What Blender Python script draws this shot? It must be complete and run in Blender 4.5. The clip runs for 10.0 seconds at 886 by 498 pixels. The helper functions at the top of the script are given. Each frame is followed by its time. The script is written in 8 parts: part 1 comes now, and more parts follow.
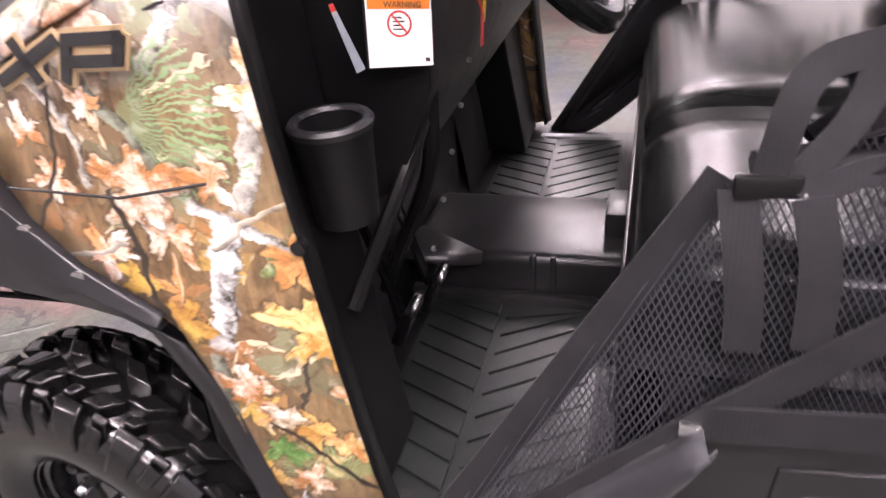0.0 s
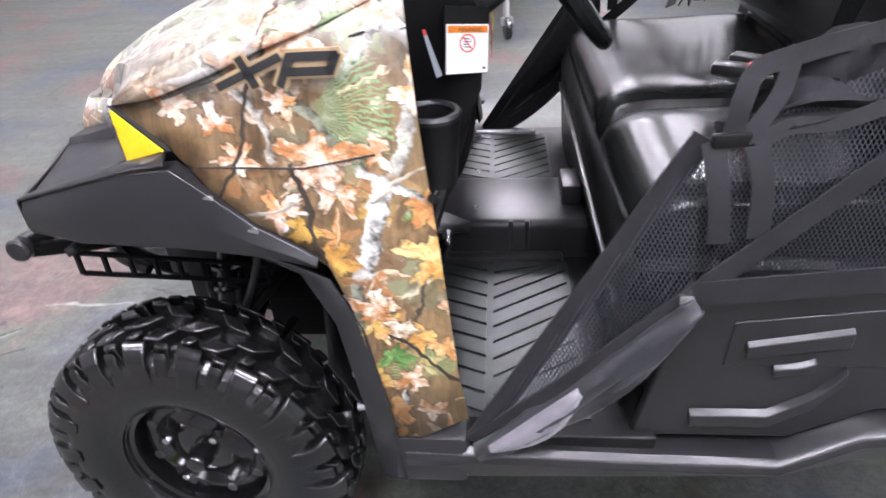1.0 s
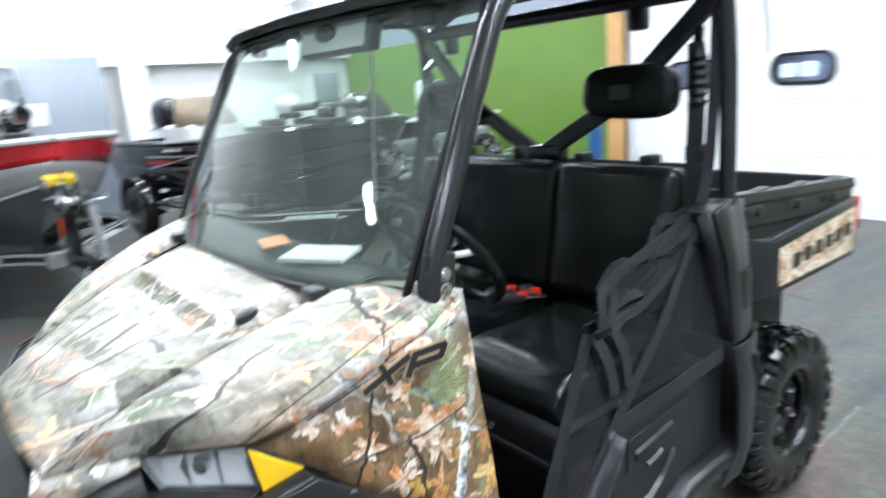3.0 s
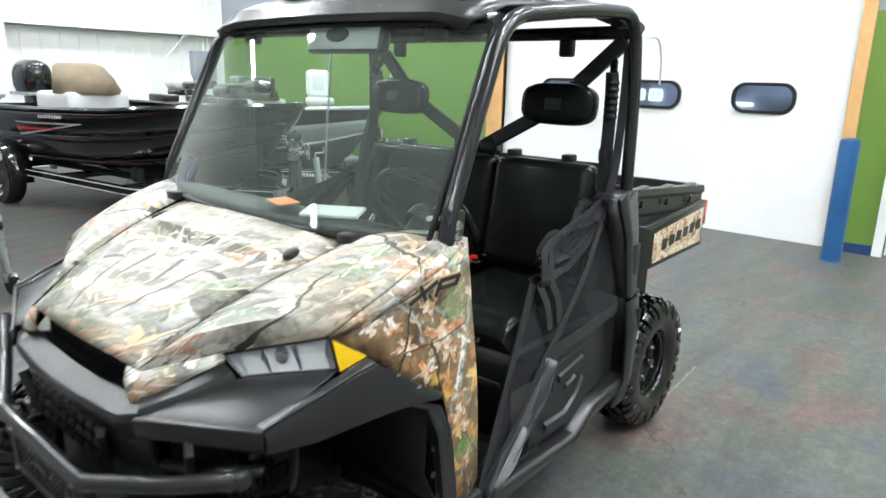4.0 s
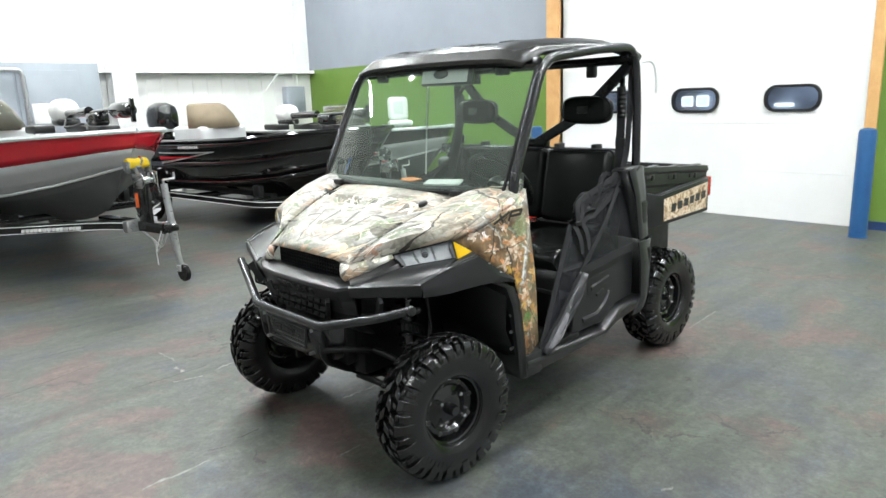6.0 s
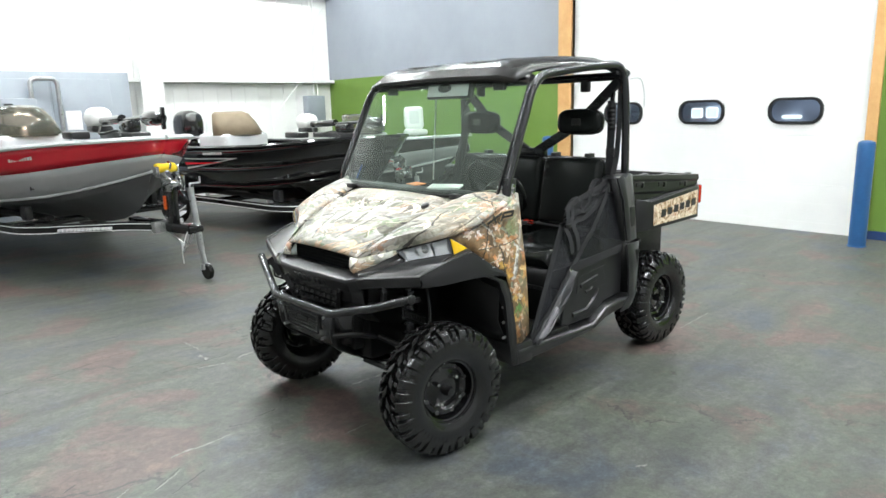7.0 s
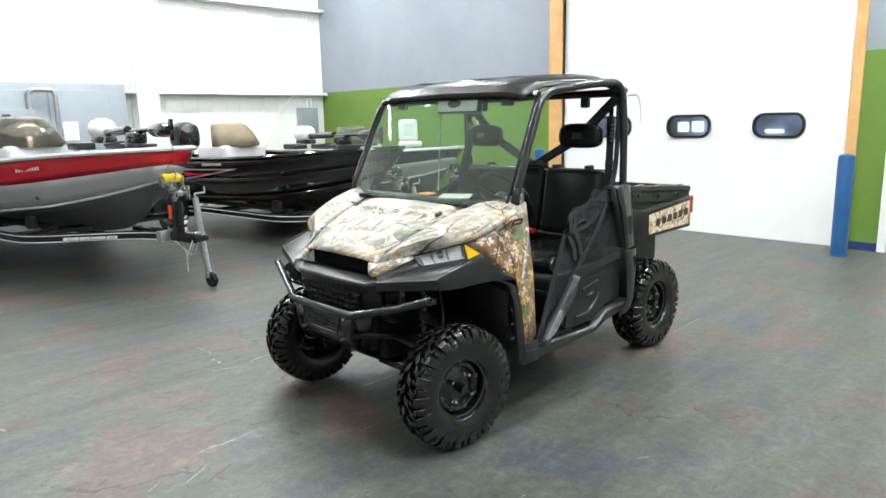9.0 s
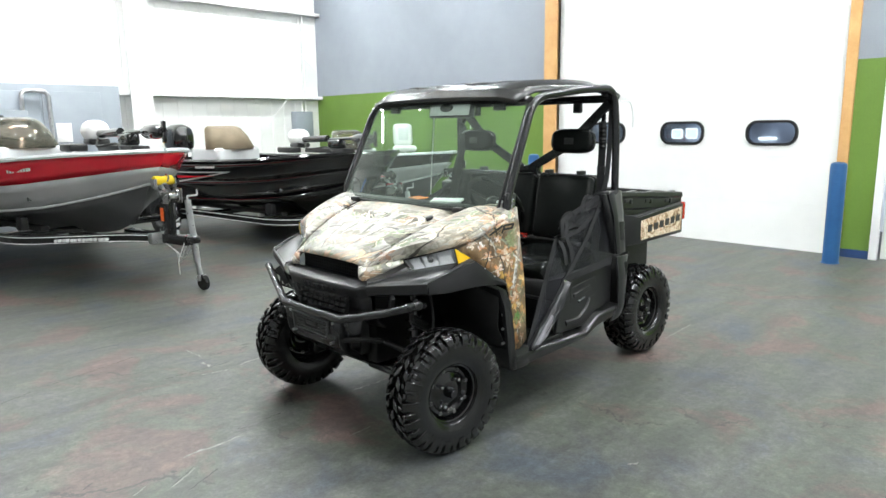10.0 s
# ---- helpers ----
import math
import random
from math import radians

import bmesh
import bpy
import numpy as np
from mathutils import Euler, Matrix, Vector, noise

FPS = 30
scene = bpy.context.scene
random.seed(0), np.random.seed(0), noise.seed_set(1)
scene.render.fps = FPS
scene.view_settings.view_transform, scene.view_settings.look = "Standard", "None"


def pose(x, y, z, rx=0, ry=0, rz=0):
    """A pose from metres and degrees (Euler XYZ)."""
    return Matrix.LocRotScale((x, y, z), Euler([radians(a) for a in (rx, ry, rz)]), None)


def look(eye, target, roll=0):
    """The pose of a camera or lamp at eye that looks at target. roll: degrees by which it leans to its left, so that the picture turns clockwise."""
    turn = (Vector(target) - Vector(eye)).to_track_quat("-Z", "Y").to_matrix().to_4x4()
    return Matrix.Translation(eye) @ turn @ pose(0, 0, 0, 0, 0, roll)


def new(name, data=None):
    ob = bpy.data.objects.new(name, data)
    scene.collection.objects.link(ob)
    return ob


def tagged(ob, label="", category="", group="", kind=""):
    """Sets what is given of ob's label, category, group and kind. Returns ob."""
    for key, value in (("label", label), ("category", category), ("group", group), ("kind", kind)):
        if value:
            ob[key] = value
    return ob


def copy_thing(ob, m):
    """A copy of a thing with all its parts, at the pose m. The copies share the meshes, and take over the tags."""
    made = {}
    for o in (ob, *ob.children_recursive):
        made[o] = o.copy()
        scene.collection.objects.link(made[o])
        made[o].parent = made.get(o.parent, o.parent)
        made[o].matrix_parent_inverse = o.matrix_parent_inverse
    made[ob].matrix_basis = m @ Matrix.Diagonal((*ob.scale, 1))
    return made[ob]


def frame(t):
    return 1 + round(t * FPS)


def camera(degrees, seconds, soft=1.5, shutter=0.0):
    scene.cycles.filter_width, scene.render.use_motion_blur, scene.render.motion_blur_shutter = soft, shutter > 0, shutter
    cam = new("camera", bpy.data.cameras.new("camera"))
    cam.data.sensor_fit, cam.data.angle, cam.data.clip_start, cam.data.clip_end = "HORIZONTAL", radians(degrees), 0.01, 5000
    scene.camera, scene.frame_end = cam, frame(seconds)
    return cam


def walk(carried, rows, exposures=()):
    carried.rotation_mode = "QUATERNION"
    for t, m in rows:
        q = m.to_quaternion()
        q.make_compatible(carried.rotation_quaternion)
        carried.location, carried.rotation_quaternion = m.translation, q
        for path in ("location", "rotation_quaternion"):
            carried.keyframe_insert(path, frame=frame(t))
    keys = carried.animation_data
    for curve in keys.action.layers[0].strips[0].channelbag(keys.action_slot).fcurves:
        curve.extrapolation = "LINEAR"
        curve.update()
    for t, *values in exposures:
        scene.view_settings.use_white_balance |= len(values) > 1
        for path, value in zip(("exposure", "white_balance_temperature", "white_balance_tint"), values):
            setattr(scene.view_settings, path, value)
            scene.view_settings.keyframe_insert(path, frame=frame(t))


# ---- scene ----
cam = camera(66.8, 10.0, shutter=0.5)
PATH = [
    (0, (0.206, 1.241, 1.263), (0.759, -0.369, 0.213), -6.3),
    (0.5, (0.261, 1.426, 1.317), (0.664, -0.222, 0.257), -7.5),
    (1, (0.433, 1.599, 1.376), (0.595, -0.092, 0.319), -3.0),
    (1.5, (0.704, 1.589, 1.369), (0.589, -0.152, 0.392), -5.2),
    (2, (0.92, 1.664, 1.468), (0.4, -0.066, 0.609), -3.0),
    (2.5, (1.173, 1.788, 1.559), (0.364, 0.07, 0.933), -3.4),
    (3, (1.319, 1.682, 1.596), (0.145, 0.132, 1.125), -4.3),
    (3.2, (1.395, 1.641, 1.622), (0.063, 0.226, 1.15), -4.2),
    (4.3, (2.094, 1.899, 1.622), (0.71, 0.744, 1.164), 1.8),
    (4.5, (2.188, 1.995, 1.615), (0.759, 0.685, 1.122), 0.9),
    (5, (2.406, 2.251, 1.622), (1.073, 0.84, 1.144), -1.8),
    (5.5, (2.713, 2.414, 1.614), (1.358, 1.012, 1.167), -1.8),
    (6.8, (3.032, 2.898, 1.635), (1.727, 1.491, 1.235), -1.5),
    (7, (3.067, 2.92, 1.635), (1.749, 1.472, 1.228), -1.5),
    (7.5, (3.178, 2.943, 1.64), (1.845, 1.507, 1.239), -2.7),
    (8, (3.28, 2.973, 1.632), (1.921, 1.559, 1.24), -1.9),
    (8.5, (3.315, 2.971, 1.643), (1.96, 1.552, 1.252), -1.1),
    (9, (3.312, 2.973, 1.649), (1.956, 1.55, 1.275), -1.2),
    (9.5, (3.3, 2.975, 1.641), (1.938, 1.555, 1.283), -1.0),
    (10, (3.29, 2.983, 1.644), (1.922, 1.569, 1.284), -0.7),
]
walk(cam, [(t, look(eye, target, roll)) for t, eye, target, roll in PATH], exposures=[(0.0, 0.72, 7000, 33), (0.5, 0.7, 6800, 31), (1.0, 0.7, 6250, 22), (1.5, 0.54, 6050, 18), (2.0, 0.4, 5700, 13), (2.5, 0.29, 5600, 11), (3.2, 0.14, 6000, 5), (4.5, 0.03, 6400, 4), (7.0, 0.03, 6500, 3), (10.0, 0.03, 6500, 3)])

# ---- world and light ----
world = bpy.data.worlds.new("world")
scene.world = world
world.use_nodes = True
world.node_tree.nodes["Background"].inputs["Color"].default_value = (0.75, 0.82, 1.0, 1)
world.node_tree.nodes["Background"].inputs["Strength"].default_value = 0.15
LAMP = 117.0          # radiance of the ceiling lamps' diffusers


# ---- materials ----
def nodes(name):
    m = bpy.data.materials.new(name)
    m.use_nodes = True
    t = m.node_tree
    return m, t, t.nodes["Principled BSDF"]


def link(t, a, b):
    t.links.new(a, b)


def coords(t, scale=1.0, kind="Object"):
    c = t.nodes.new("ShaderNodeTexCoord")
    mp = t.nodes.new("ShaderNodeMapping")
    mp.inputs["Scale"].default_value = (scale,) * 3 if not isinstance(scale, tuple) else scale
    link(t, c.outputs[kind], mp.inputs["Vector"])
    return mp.outputs["Vector"]


def noise_tex(t, vec, scale, detail=4, rough=0.55, distort=0.0):
    n = t.nodes.new("ShaderNodeTexNoise")
    n.inputs["Scale"].default_value, n.inputs["Detail"].default_value = scale, detail
    n.inputs["Roughness"].default_value, n.inputs["Distortion"].default_value = rough, distort
    link(t, vec, n.inputs["Vector"])
    return n


def ramp(t, fac, stops):
    r = t.nodes.new("ShaderNodeValToRGB")
    el = r.color_ramp.elements
    while len(el) < len(stops):
        el.new(0.5)
    for e, (p, c) in zip(el, stops):
        e.position, e.color = p, (*c, 1) if len(c) == 3 else c
    link(t, fac, r.inputs["Fac"])
    return r.outputs["Color"]


def mixc(t, fac, a, b, mode="MIX"):
    m = t.nodes.new("ShaderNodeMix")
    m.data_type, m.blend_type = "RGBA", mode
    for sock, v in ((m.inputs[0], fac), (m.inputs[6], a), (m.inputs[7], b)):
        if isinstance(v, (int, float)):
            sock.default_value = v
        elif isinstance(v, tuple):
            sock.default_value = (*v, 1) if len(v) == 3 else v
        else:
            link(t, v, sock)
    return m.outputs[2]


def calc(t, op, a, b=None, c=None, clamp=False):
    m = t.nodes.new("ShaderNodeMath")
    m.operation, m.use_clamp = op, clamp
    for i, v in enumerate((a, b, c)):
        if v is None:
            continue
        if isinstance(v, (int, float)):
            m.inputs[i].default_value = v
        else:
            link(t, v, m.inputs[i])
    return m.outputs[0]


def bump(t, p, height, strength, dist):
    b = t.nodes.new("ShaderNodeBump")
    b.inputs["Strength"].default_value, b.inputs["Distance"].default_value = strength, dist
    link(t, height, b.inputs["Height"])
    link(t, b.outputs["Normal"], p.inputs["Normal"])


def surf(name, c1, c2, scale=6.0, rough=0.5, metal=0.0, grain=0.0, grain_scale=300.0, coat=0.0, rough_var=0.1, spec=0.5, sheen=0.0):
    """A surface with stains at one scale and grain at another."""
    m, t, p = nodes(name)
    v = coords(t)
    big = noise_tex(t, v, scale, 5, 0.6)
    fine = noise_tex(t, v, grain_scale, 3, 0.6)
    col = ramp(t, big.outputs["Fac"], [(0.3, c1), (0.7, c2)])
    link(t, mixc(t, 0.12, col, fine.outputs["Fac"], "OVERLAY"), p.inputs["Base Color"])
    r = t.nodes.new("ShaderNodeMapRange")
    r.inputs["To Min"].default_value, r.inputs["To Max"].default_value = max(0.02, rough - rough_var), min(1, rough + rough_var)
    link(t, noise_tex(t, v, scale * 3.3, 5).outputs["Fac"], r.inputs["Value"])
    link(t, r.outputs[0], p.inputs["Roughness"])
    p.inputs["Metallic"].default_value = metal
    p.inputs["Coat Weight"].default_value = coat
    p.inputs["Coat Roughness"].default_value = 0.06
    p.inputs["Specular IOR Level"].default_value = spec
    p.inputs["Sheen Weight"].default_value = sheen
    if grain:
        bump(t, p, fine.outputs["Fac"], grain, 0.0015)
    return m


def glass(name, tint, rough=0.0, ior=1.5, haze=0.0):
    """A thin tinted pane: it lets light straight through, mirrors some of it, and may carry a pale film of haze."""
    m, t, p = nodes(name)
    t.nodes.remove(p)
    tr, gl, mx, fr = (t.nodes.new("ShaderNode" + k) for k in ("BsdfTransparent", "BsdfGlossy", "MixShader", "Fresnel"))
    tr.inputs["Color"].default_value = (*tint, 1)
    gl.inputs["Roughness"].default_value = rough
    fr.inputs["IOR"].default_value = ior
    link(t, fr.outputs[0], mx.inputs[0])
    link(t, tr.outputs[0], mx.inputs[1])
    link(t, gl.outputs[0], mx.inputs[2])
    out = mx.outputs[0]
    if haze:
        # pale diffuse haze mixed in, which brightens the whole pane unevenly
        df, film = t.nodes.new("ShaderNodeBsdfDiffuse"), t.nodes.new("ShaderNodeMixShader")
        df.inputs["Color"].default_value = (0.62, 0.7, 0.64, 1)
        n = noise_tex(t, coords(t), 5, 5, 0.65, 0.6)
        link(t, calc(t, "MULTIPLY", ramp(t, n.outputs["Fac"], [(0.3, (0.6, 0.6, 0.6)), (0.7, (1, 1, 1))]), haze), film.inputs[0])
        link(t, out, film.inputs[1])
        link(t, df.outputs[0], film.inputs[2])
        out = film.outputs[0]
    link(t, out, t.nodes["Material Output"].inputs["Surface"])
    return m


def glow(name, colour, strength):
    m, t, p = nodes(name)
    p.inputs["Base Color"].default_value = (0.8, 0.8, 0.8, 1)
    p.inputs["Emission Color"].default_value = (*colour, 1)
    p.inputs["Emission Strength"].default_value = strength
    return m


def after(t, vec, col):
    """The same coordinates, worked out only once the colour below is known."""
    n = t.nodes.new("ShaderNodeVectorMath")
    n.operation = "MULTIPLY_ADD"
    link(t, col, n.inputs[0])
    n.inputs[1].default_value = (1e-6, 1e-6, 0)
    link(t, vec, n.inputs[2])
    return n.outputs[0]


def leaf_layer(t, uv, scale, density, aspect, lobes, base, colours, seed=0.0, angle=None, jag=0.25, wobble=0.35, size=1.0, streaks=0.0, where=None):
    """Scattered printed leaves (or twigs, for a high aspect): one per cell of a Voronoi pattern, each turned by chance."""
    shift = t.nodes.new("ShaderNodeVectorMath")
    shift.operation = "ADD"
    link(t, after(t, uv, base), shift.inputs[0])
    shift.inputs[1].default_value = (seed, seed * 1.7, 0)
    v = shift.outputs[0]
    n = noise_tex(t, v, scale * 2.2, 3, 0.6)
    off = t.nodes.new("ShaderNodeVectorMath")
    off.operation = "MULTIPLY_ADD"
    link(t, n.outputs["Color"], off.inputs[0])
    off.inputs[1].default_value = (wobble / scale,) * 2 + (0,)
    link(t, v, off.inputs[2])
    v = off.outputs[0]
    vo = t.nodes.new("ShaderNodeTexVoronoi")
    vo.voronoi_dimensions = "2D"
    vo.inputs["Scale"].default_value = scale
    vo.inputs["Randomness"].default_value = 0.95
    link(t, v, vo.inputs["Vector"])
    d = t.nodes.new("ShaderNodeVectorMath")
    d.operation = "SUBTRACT"
    link(t, v, d.inputs[0])
    link(t, vo.outputs["Position"], d.inputs[1])
    rnd = t.nodes.new("ShaderNodeSeparateColor")
    link(t, vo.outputs["Color"], rnd.inputs[0])
    rot = t.nodes.new("ShaderNodeVectorRotate")
    rot.rotation_type = "Z_AXIS"
    link(t, d.outputs[0], rot.inputs["Vector"])
    spin = calc(t, "MULTIPLY", rnd.outputs[0], 6.283) if angle is None else calc(t, "MULTIPLY_ADD", rnd.outputs[0], angle[1], angle[0])
    link(t, spin, rot.inputs["Angle"])
    xy = t.nodes.new("ShaderNodeSeparateXYZ")
    link(t, rot.outputs[0], xy.inputs[0])
    x = calc(t, "MULTIPLY", xy.outputs[0], scale * 2.0 / size)
    ys = calc(t, "MULTIPLY", xy.outputs[1], scale * 2.0 / size)
    y = calc(t, "ABSOLUTE", ys)
    if lobes:                       # a lobed leaf: the outline's radius swings with the angle
        th = calc(t, "ARCTAN2", calc(t, "MULTIPLY", ys, aspect), x)
        wave = calc(t, "MULTIPLY_ADD", calc(t, "COSINE", calc(t, "MULTIPLY", th, lobes)), jag, 1.0 - jag)
        wave = calc(t, "MULTIPLY_ADD", calc(t, "COSINE", calc(t, "MULTIPLY", th, lobes * 3.0)), jag * 0.35, wave)
        rr = calc(t, "SQRT", calc(t, "ADD", calc(t, "MULTIPLY", x, x), calc(t, "MULTIPLY", calc(t, "MULTIPLY", ys, ys), aspect * aspect)))
        edge = calc(t, "SUBTRACT", calc(t, "MULTIPLY", wave, 0.95), rr)
    else:
        env = calc(t, "SUBTRACT", 1.0, calc(t, "MULTIPLY", x, x), clamp=True)
        edge = calc(t, "SUBTRACT", calc(t, "MULTIPLY", calc(t, "POWER", env, 0.4), 1.0 / aspect), y)
    inside = calc(t, "MULTIPLY", edge, 30.0 if lobes else 30.0 * aspect / 4, clamp=True)
    keep = calc(t, "LESS_THAN", rnd.outputs[1], density)
    mask = calc(t, "MULTIPLY", inside, keep)
    if where is not None:
        mask = calc(t, "MULTIPLY", mask, where)
    col = ramp(t, rnd.outputs[2], colours)
    tone = noise_tex(t, v, scale * 5, 5, 0.7)
    if lobes:
        col = mixc(t, ramp(t, tone.outputs["Fac"], [(0.34, (0.8, 0.8, 0.8)), (0.46, (0, 0, 0))]), col, (0.13, 0.055, 0.02))
        col = mixc(t, ramp(t, tone.outputs["Fac"], [(0.55, (0, 0, 0)), (0.66, (0.8, 0.8, 0.8))]), col, (0.95, 0.87, 0.74))
    else:
        col = mixc(t, 0.85, col, ramp(t, tone.outputs["Fac"], [(0.36, (0.22, 0.2, 0.17)), (0.52, (0.95, 0.93, 0.9)), (0.66, (1.3, 1.28, 1.22))]), "MULTIPLY")
    if lobes:
        half = calc(t, "MULTIPLY", calc(t, "GREATER_THAN", ys, 0.0), 0.45)
        col = mixc(t, half, col, (0.10, 0.045, 0.015))
        col = mixc(t, calc(t, "LESS_THAN", y, 0.03), col, (0.75, 0.6, 0.4))
    else:                           # round light and shade across a branch
        lit = calc(t, "MULTIPLY_ADD", ys, aspect * 0.5, 0.5, clamp=True)
        col = mixc(t, calc(t, "MULTIPLY", lit, 0.75), col, (0.045, 0.035, 0.025))
    if streaks:
        th2 = calc(t, "ARCTAN2", ys, x)
        ray = calc(t, "GREATER_THAN", calc(t, "SINE", calc(t, "MULTIPLY", th2, streaks)), -0.2)
        mask = calc(t, "MULTIPLY", mask, ray)
    rim = calc(t, "MULTIPLY", calc(t, "SUBTRACT", 0.05, edge), 20.0, clamp=True)
    col = mixc(t, calc(t, "MULTIPLY", rim, 0.5 if lobes else 0.0), col, (0.07, 0.035, 0.012))
    return mixc(t, mask, base, col)


def print_frame(t, uv, u, v, turn, size):
    """Coordinates of one printed motif: centred on it, turned with it and measured in its own size."""
    mp = t.nodes.new("ShaderNodeMapping")
    mp.vector_type = "TEXTURE"
    mp.inputs["Location"].default_value = (u, v, 0)
    mp.inputs["Rotation"].default_value = (0, 0, radians(turn))
    mp.inputs["Scale"].default_value = (size[0], size[1], 1)
    link(t, uv, mp.inputs["Vector"])
    xy = t.nodes.new("ShaderNodeSeparateXYZ")
    link(t, mp.outputs[0], xy.inputs[0])
    return xy.outputs[0], xy.outputs[1]


def printed_leaf(t, uv, tone, base, u, v, size, turn, dark, bright, lobes=5):
    """One large lobed autumn leaf of the print, bleached on one flank, with its veins."""
    x, y = print_frame(t, after(t, uv, base), u, v, turn, (size * 1.2, size * 1.0))
    th = calc(t, "ARCTAN2", y, x)
    wave = calc(t, "MULTIPLY_ADD", calc(t, "COSINE", calc(t, "MULTIPLY", th, lobes)), 0.22, 0.55)
    wave = calc(t, "MULTIPLY_ADD", calc(t, "COSINE", calc(t, "MULTIPLY_ADD", th, 3.0, turn)), 0.16, wave)
    wave = calc(t, "MULTIPLY_ADD", tone, 0.5, wave)
    wave = calc(t, "ADD", wave, calc(t, "MULTIPLY_ADD", calc(t, "COSINE", calc(t, "MULTIPLY", th, 17.0)), 0.07, -0.12))
    rr = calc(t, "SQRT", calc(t, "MULTIPLY_ADD", x, x, calc(t, "MULTIPLY", y, y)))
    edge = calc(t, "SUBTRACT", wave, rr)
    mask = calc(t, "MULTIPLY", edge, 9.0, clamp=True)
    lit = calc(t, "MULTIPLY_ADD", y, 0.5, calc(t, "MULTIPLY_ADD", tone, 4.5, -1.9), clamp=True)
    col = mixc(t, lit, dark, bright)
    col = mixc(t, calc(t, "MULTIPLY_ADD", tone, -7.0, 2.9, clamp=True), col, (0.16, 0.06, 0.02))
    vein = calc(t, "LESS_THAN", calc(t, "ABSOLUTE", calc(t, "SINE", calc(t, "MULTIPLY", th, lobes * 0.5))), 0.07)
    col = mixc(t, calc(t, "MULTIPLY", vein, 0.45), col, (0.2, 0.07, 0.02))
    shade = calc(t, "MULTIPLY", calc(t, "ADD", edge, 0.14), 8.0, clamp=True)     # the dark gap printed round each leaf
    base = mixc(t, calc(t, "MULTIPLY", shade, 0.5), base, (0.06, 0.03, 0.012))
    return mixc(t, mask, base, col)


def printed_branch(t, uv, tone, base, u0, v0, u1, v1, width, pale, dark=(0.05, 0.042, 0.03)):
    """One bare limb of the print, from end to end, round and with peeling bark."""
    length, turn = math.hypot(u1 - u0, v1 - v0), math.degrees(math.atan2(v1 - v0, u1 - u0))
    x, y = print_frame(t, after(t, uv, base), (u0 + u1) / 2, (v0 + v1) / 2, turn, (length / 2, width / 2))
    y = calc(t, "ADD", y, calc(t, "MULTIPLY_ADD", tone, 1.6, -0.8))
    side = calc(t, "MULTIPLY", calc(t, "SUBTRACT", 1.0, calc(t, "ABSOLUTE", y)), 5.0, clamp=True)
    ends = calc(t, "MULTIPLY", calc(t, "SUBTRACT", 1.0, calc(t, "ABSOLUTE", x)), 8.0, clamp=True)
    lit = calc(t, "MULTIPLY_ADD", y, 0.55, calc(t, "MULTIPLY_ADD", tone, 3.0, -0.85), clamp=True)
    return mixc(t, calc(t, "MULTIPLY", side, ends), base, mixc(t, lit, dark, pale))


def printed_spray(t, uv, tone, base, u, v, size, turn, spread, colour):
    """A fan of pine needles."""
    x, y = print_frame(t, after(t, uv, base), u, v, turn, (size, size))
    th = calc(t, "ARCTAN2", y, x)
    rr = calc(t, "SQRT", calc(t, "MULTIPLY_ADD", x, x, calc(t, "MULTIPLY", y, y)))
    needles = calc(t, "SINE", calc(t, "MULTIPLY_ADD", th, 62.0, calc(t, "MULTIPLY", tone, 16.0)))
    cut = calc(t, "MULTIPLY_ADD", tone, 0.9, calc(t, "MULTIPLY_ADD", needles, 0.18, 0.4))
    inside = calc(t, "MULTIPLY", calc(t, "LESS_THAN", rr, cut), calc(t, "LESS_THAN", calc(t, "ABSOLUTE", th), spread))
    mask = calc(t, "MULTIPLY", inside, calc(t, "MULTIPLY_ADD", needles, 0.9, 0.25, clamp=True))
    return mixc(t, mask, base, mixc(t, tone, colour, (0.42, 0.55, 0.3)))


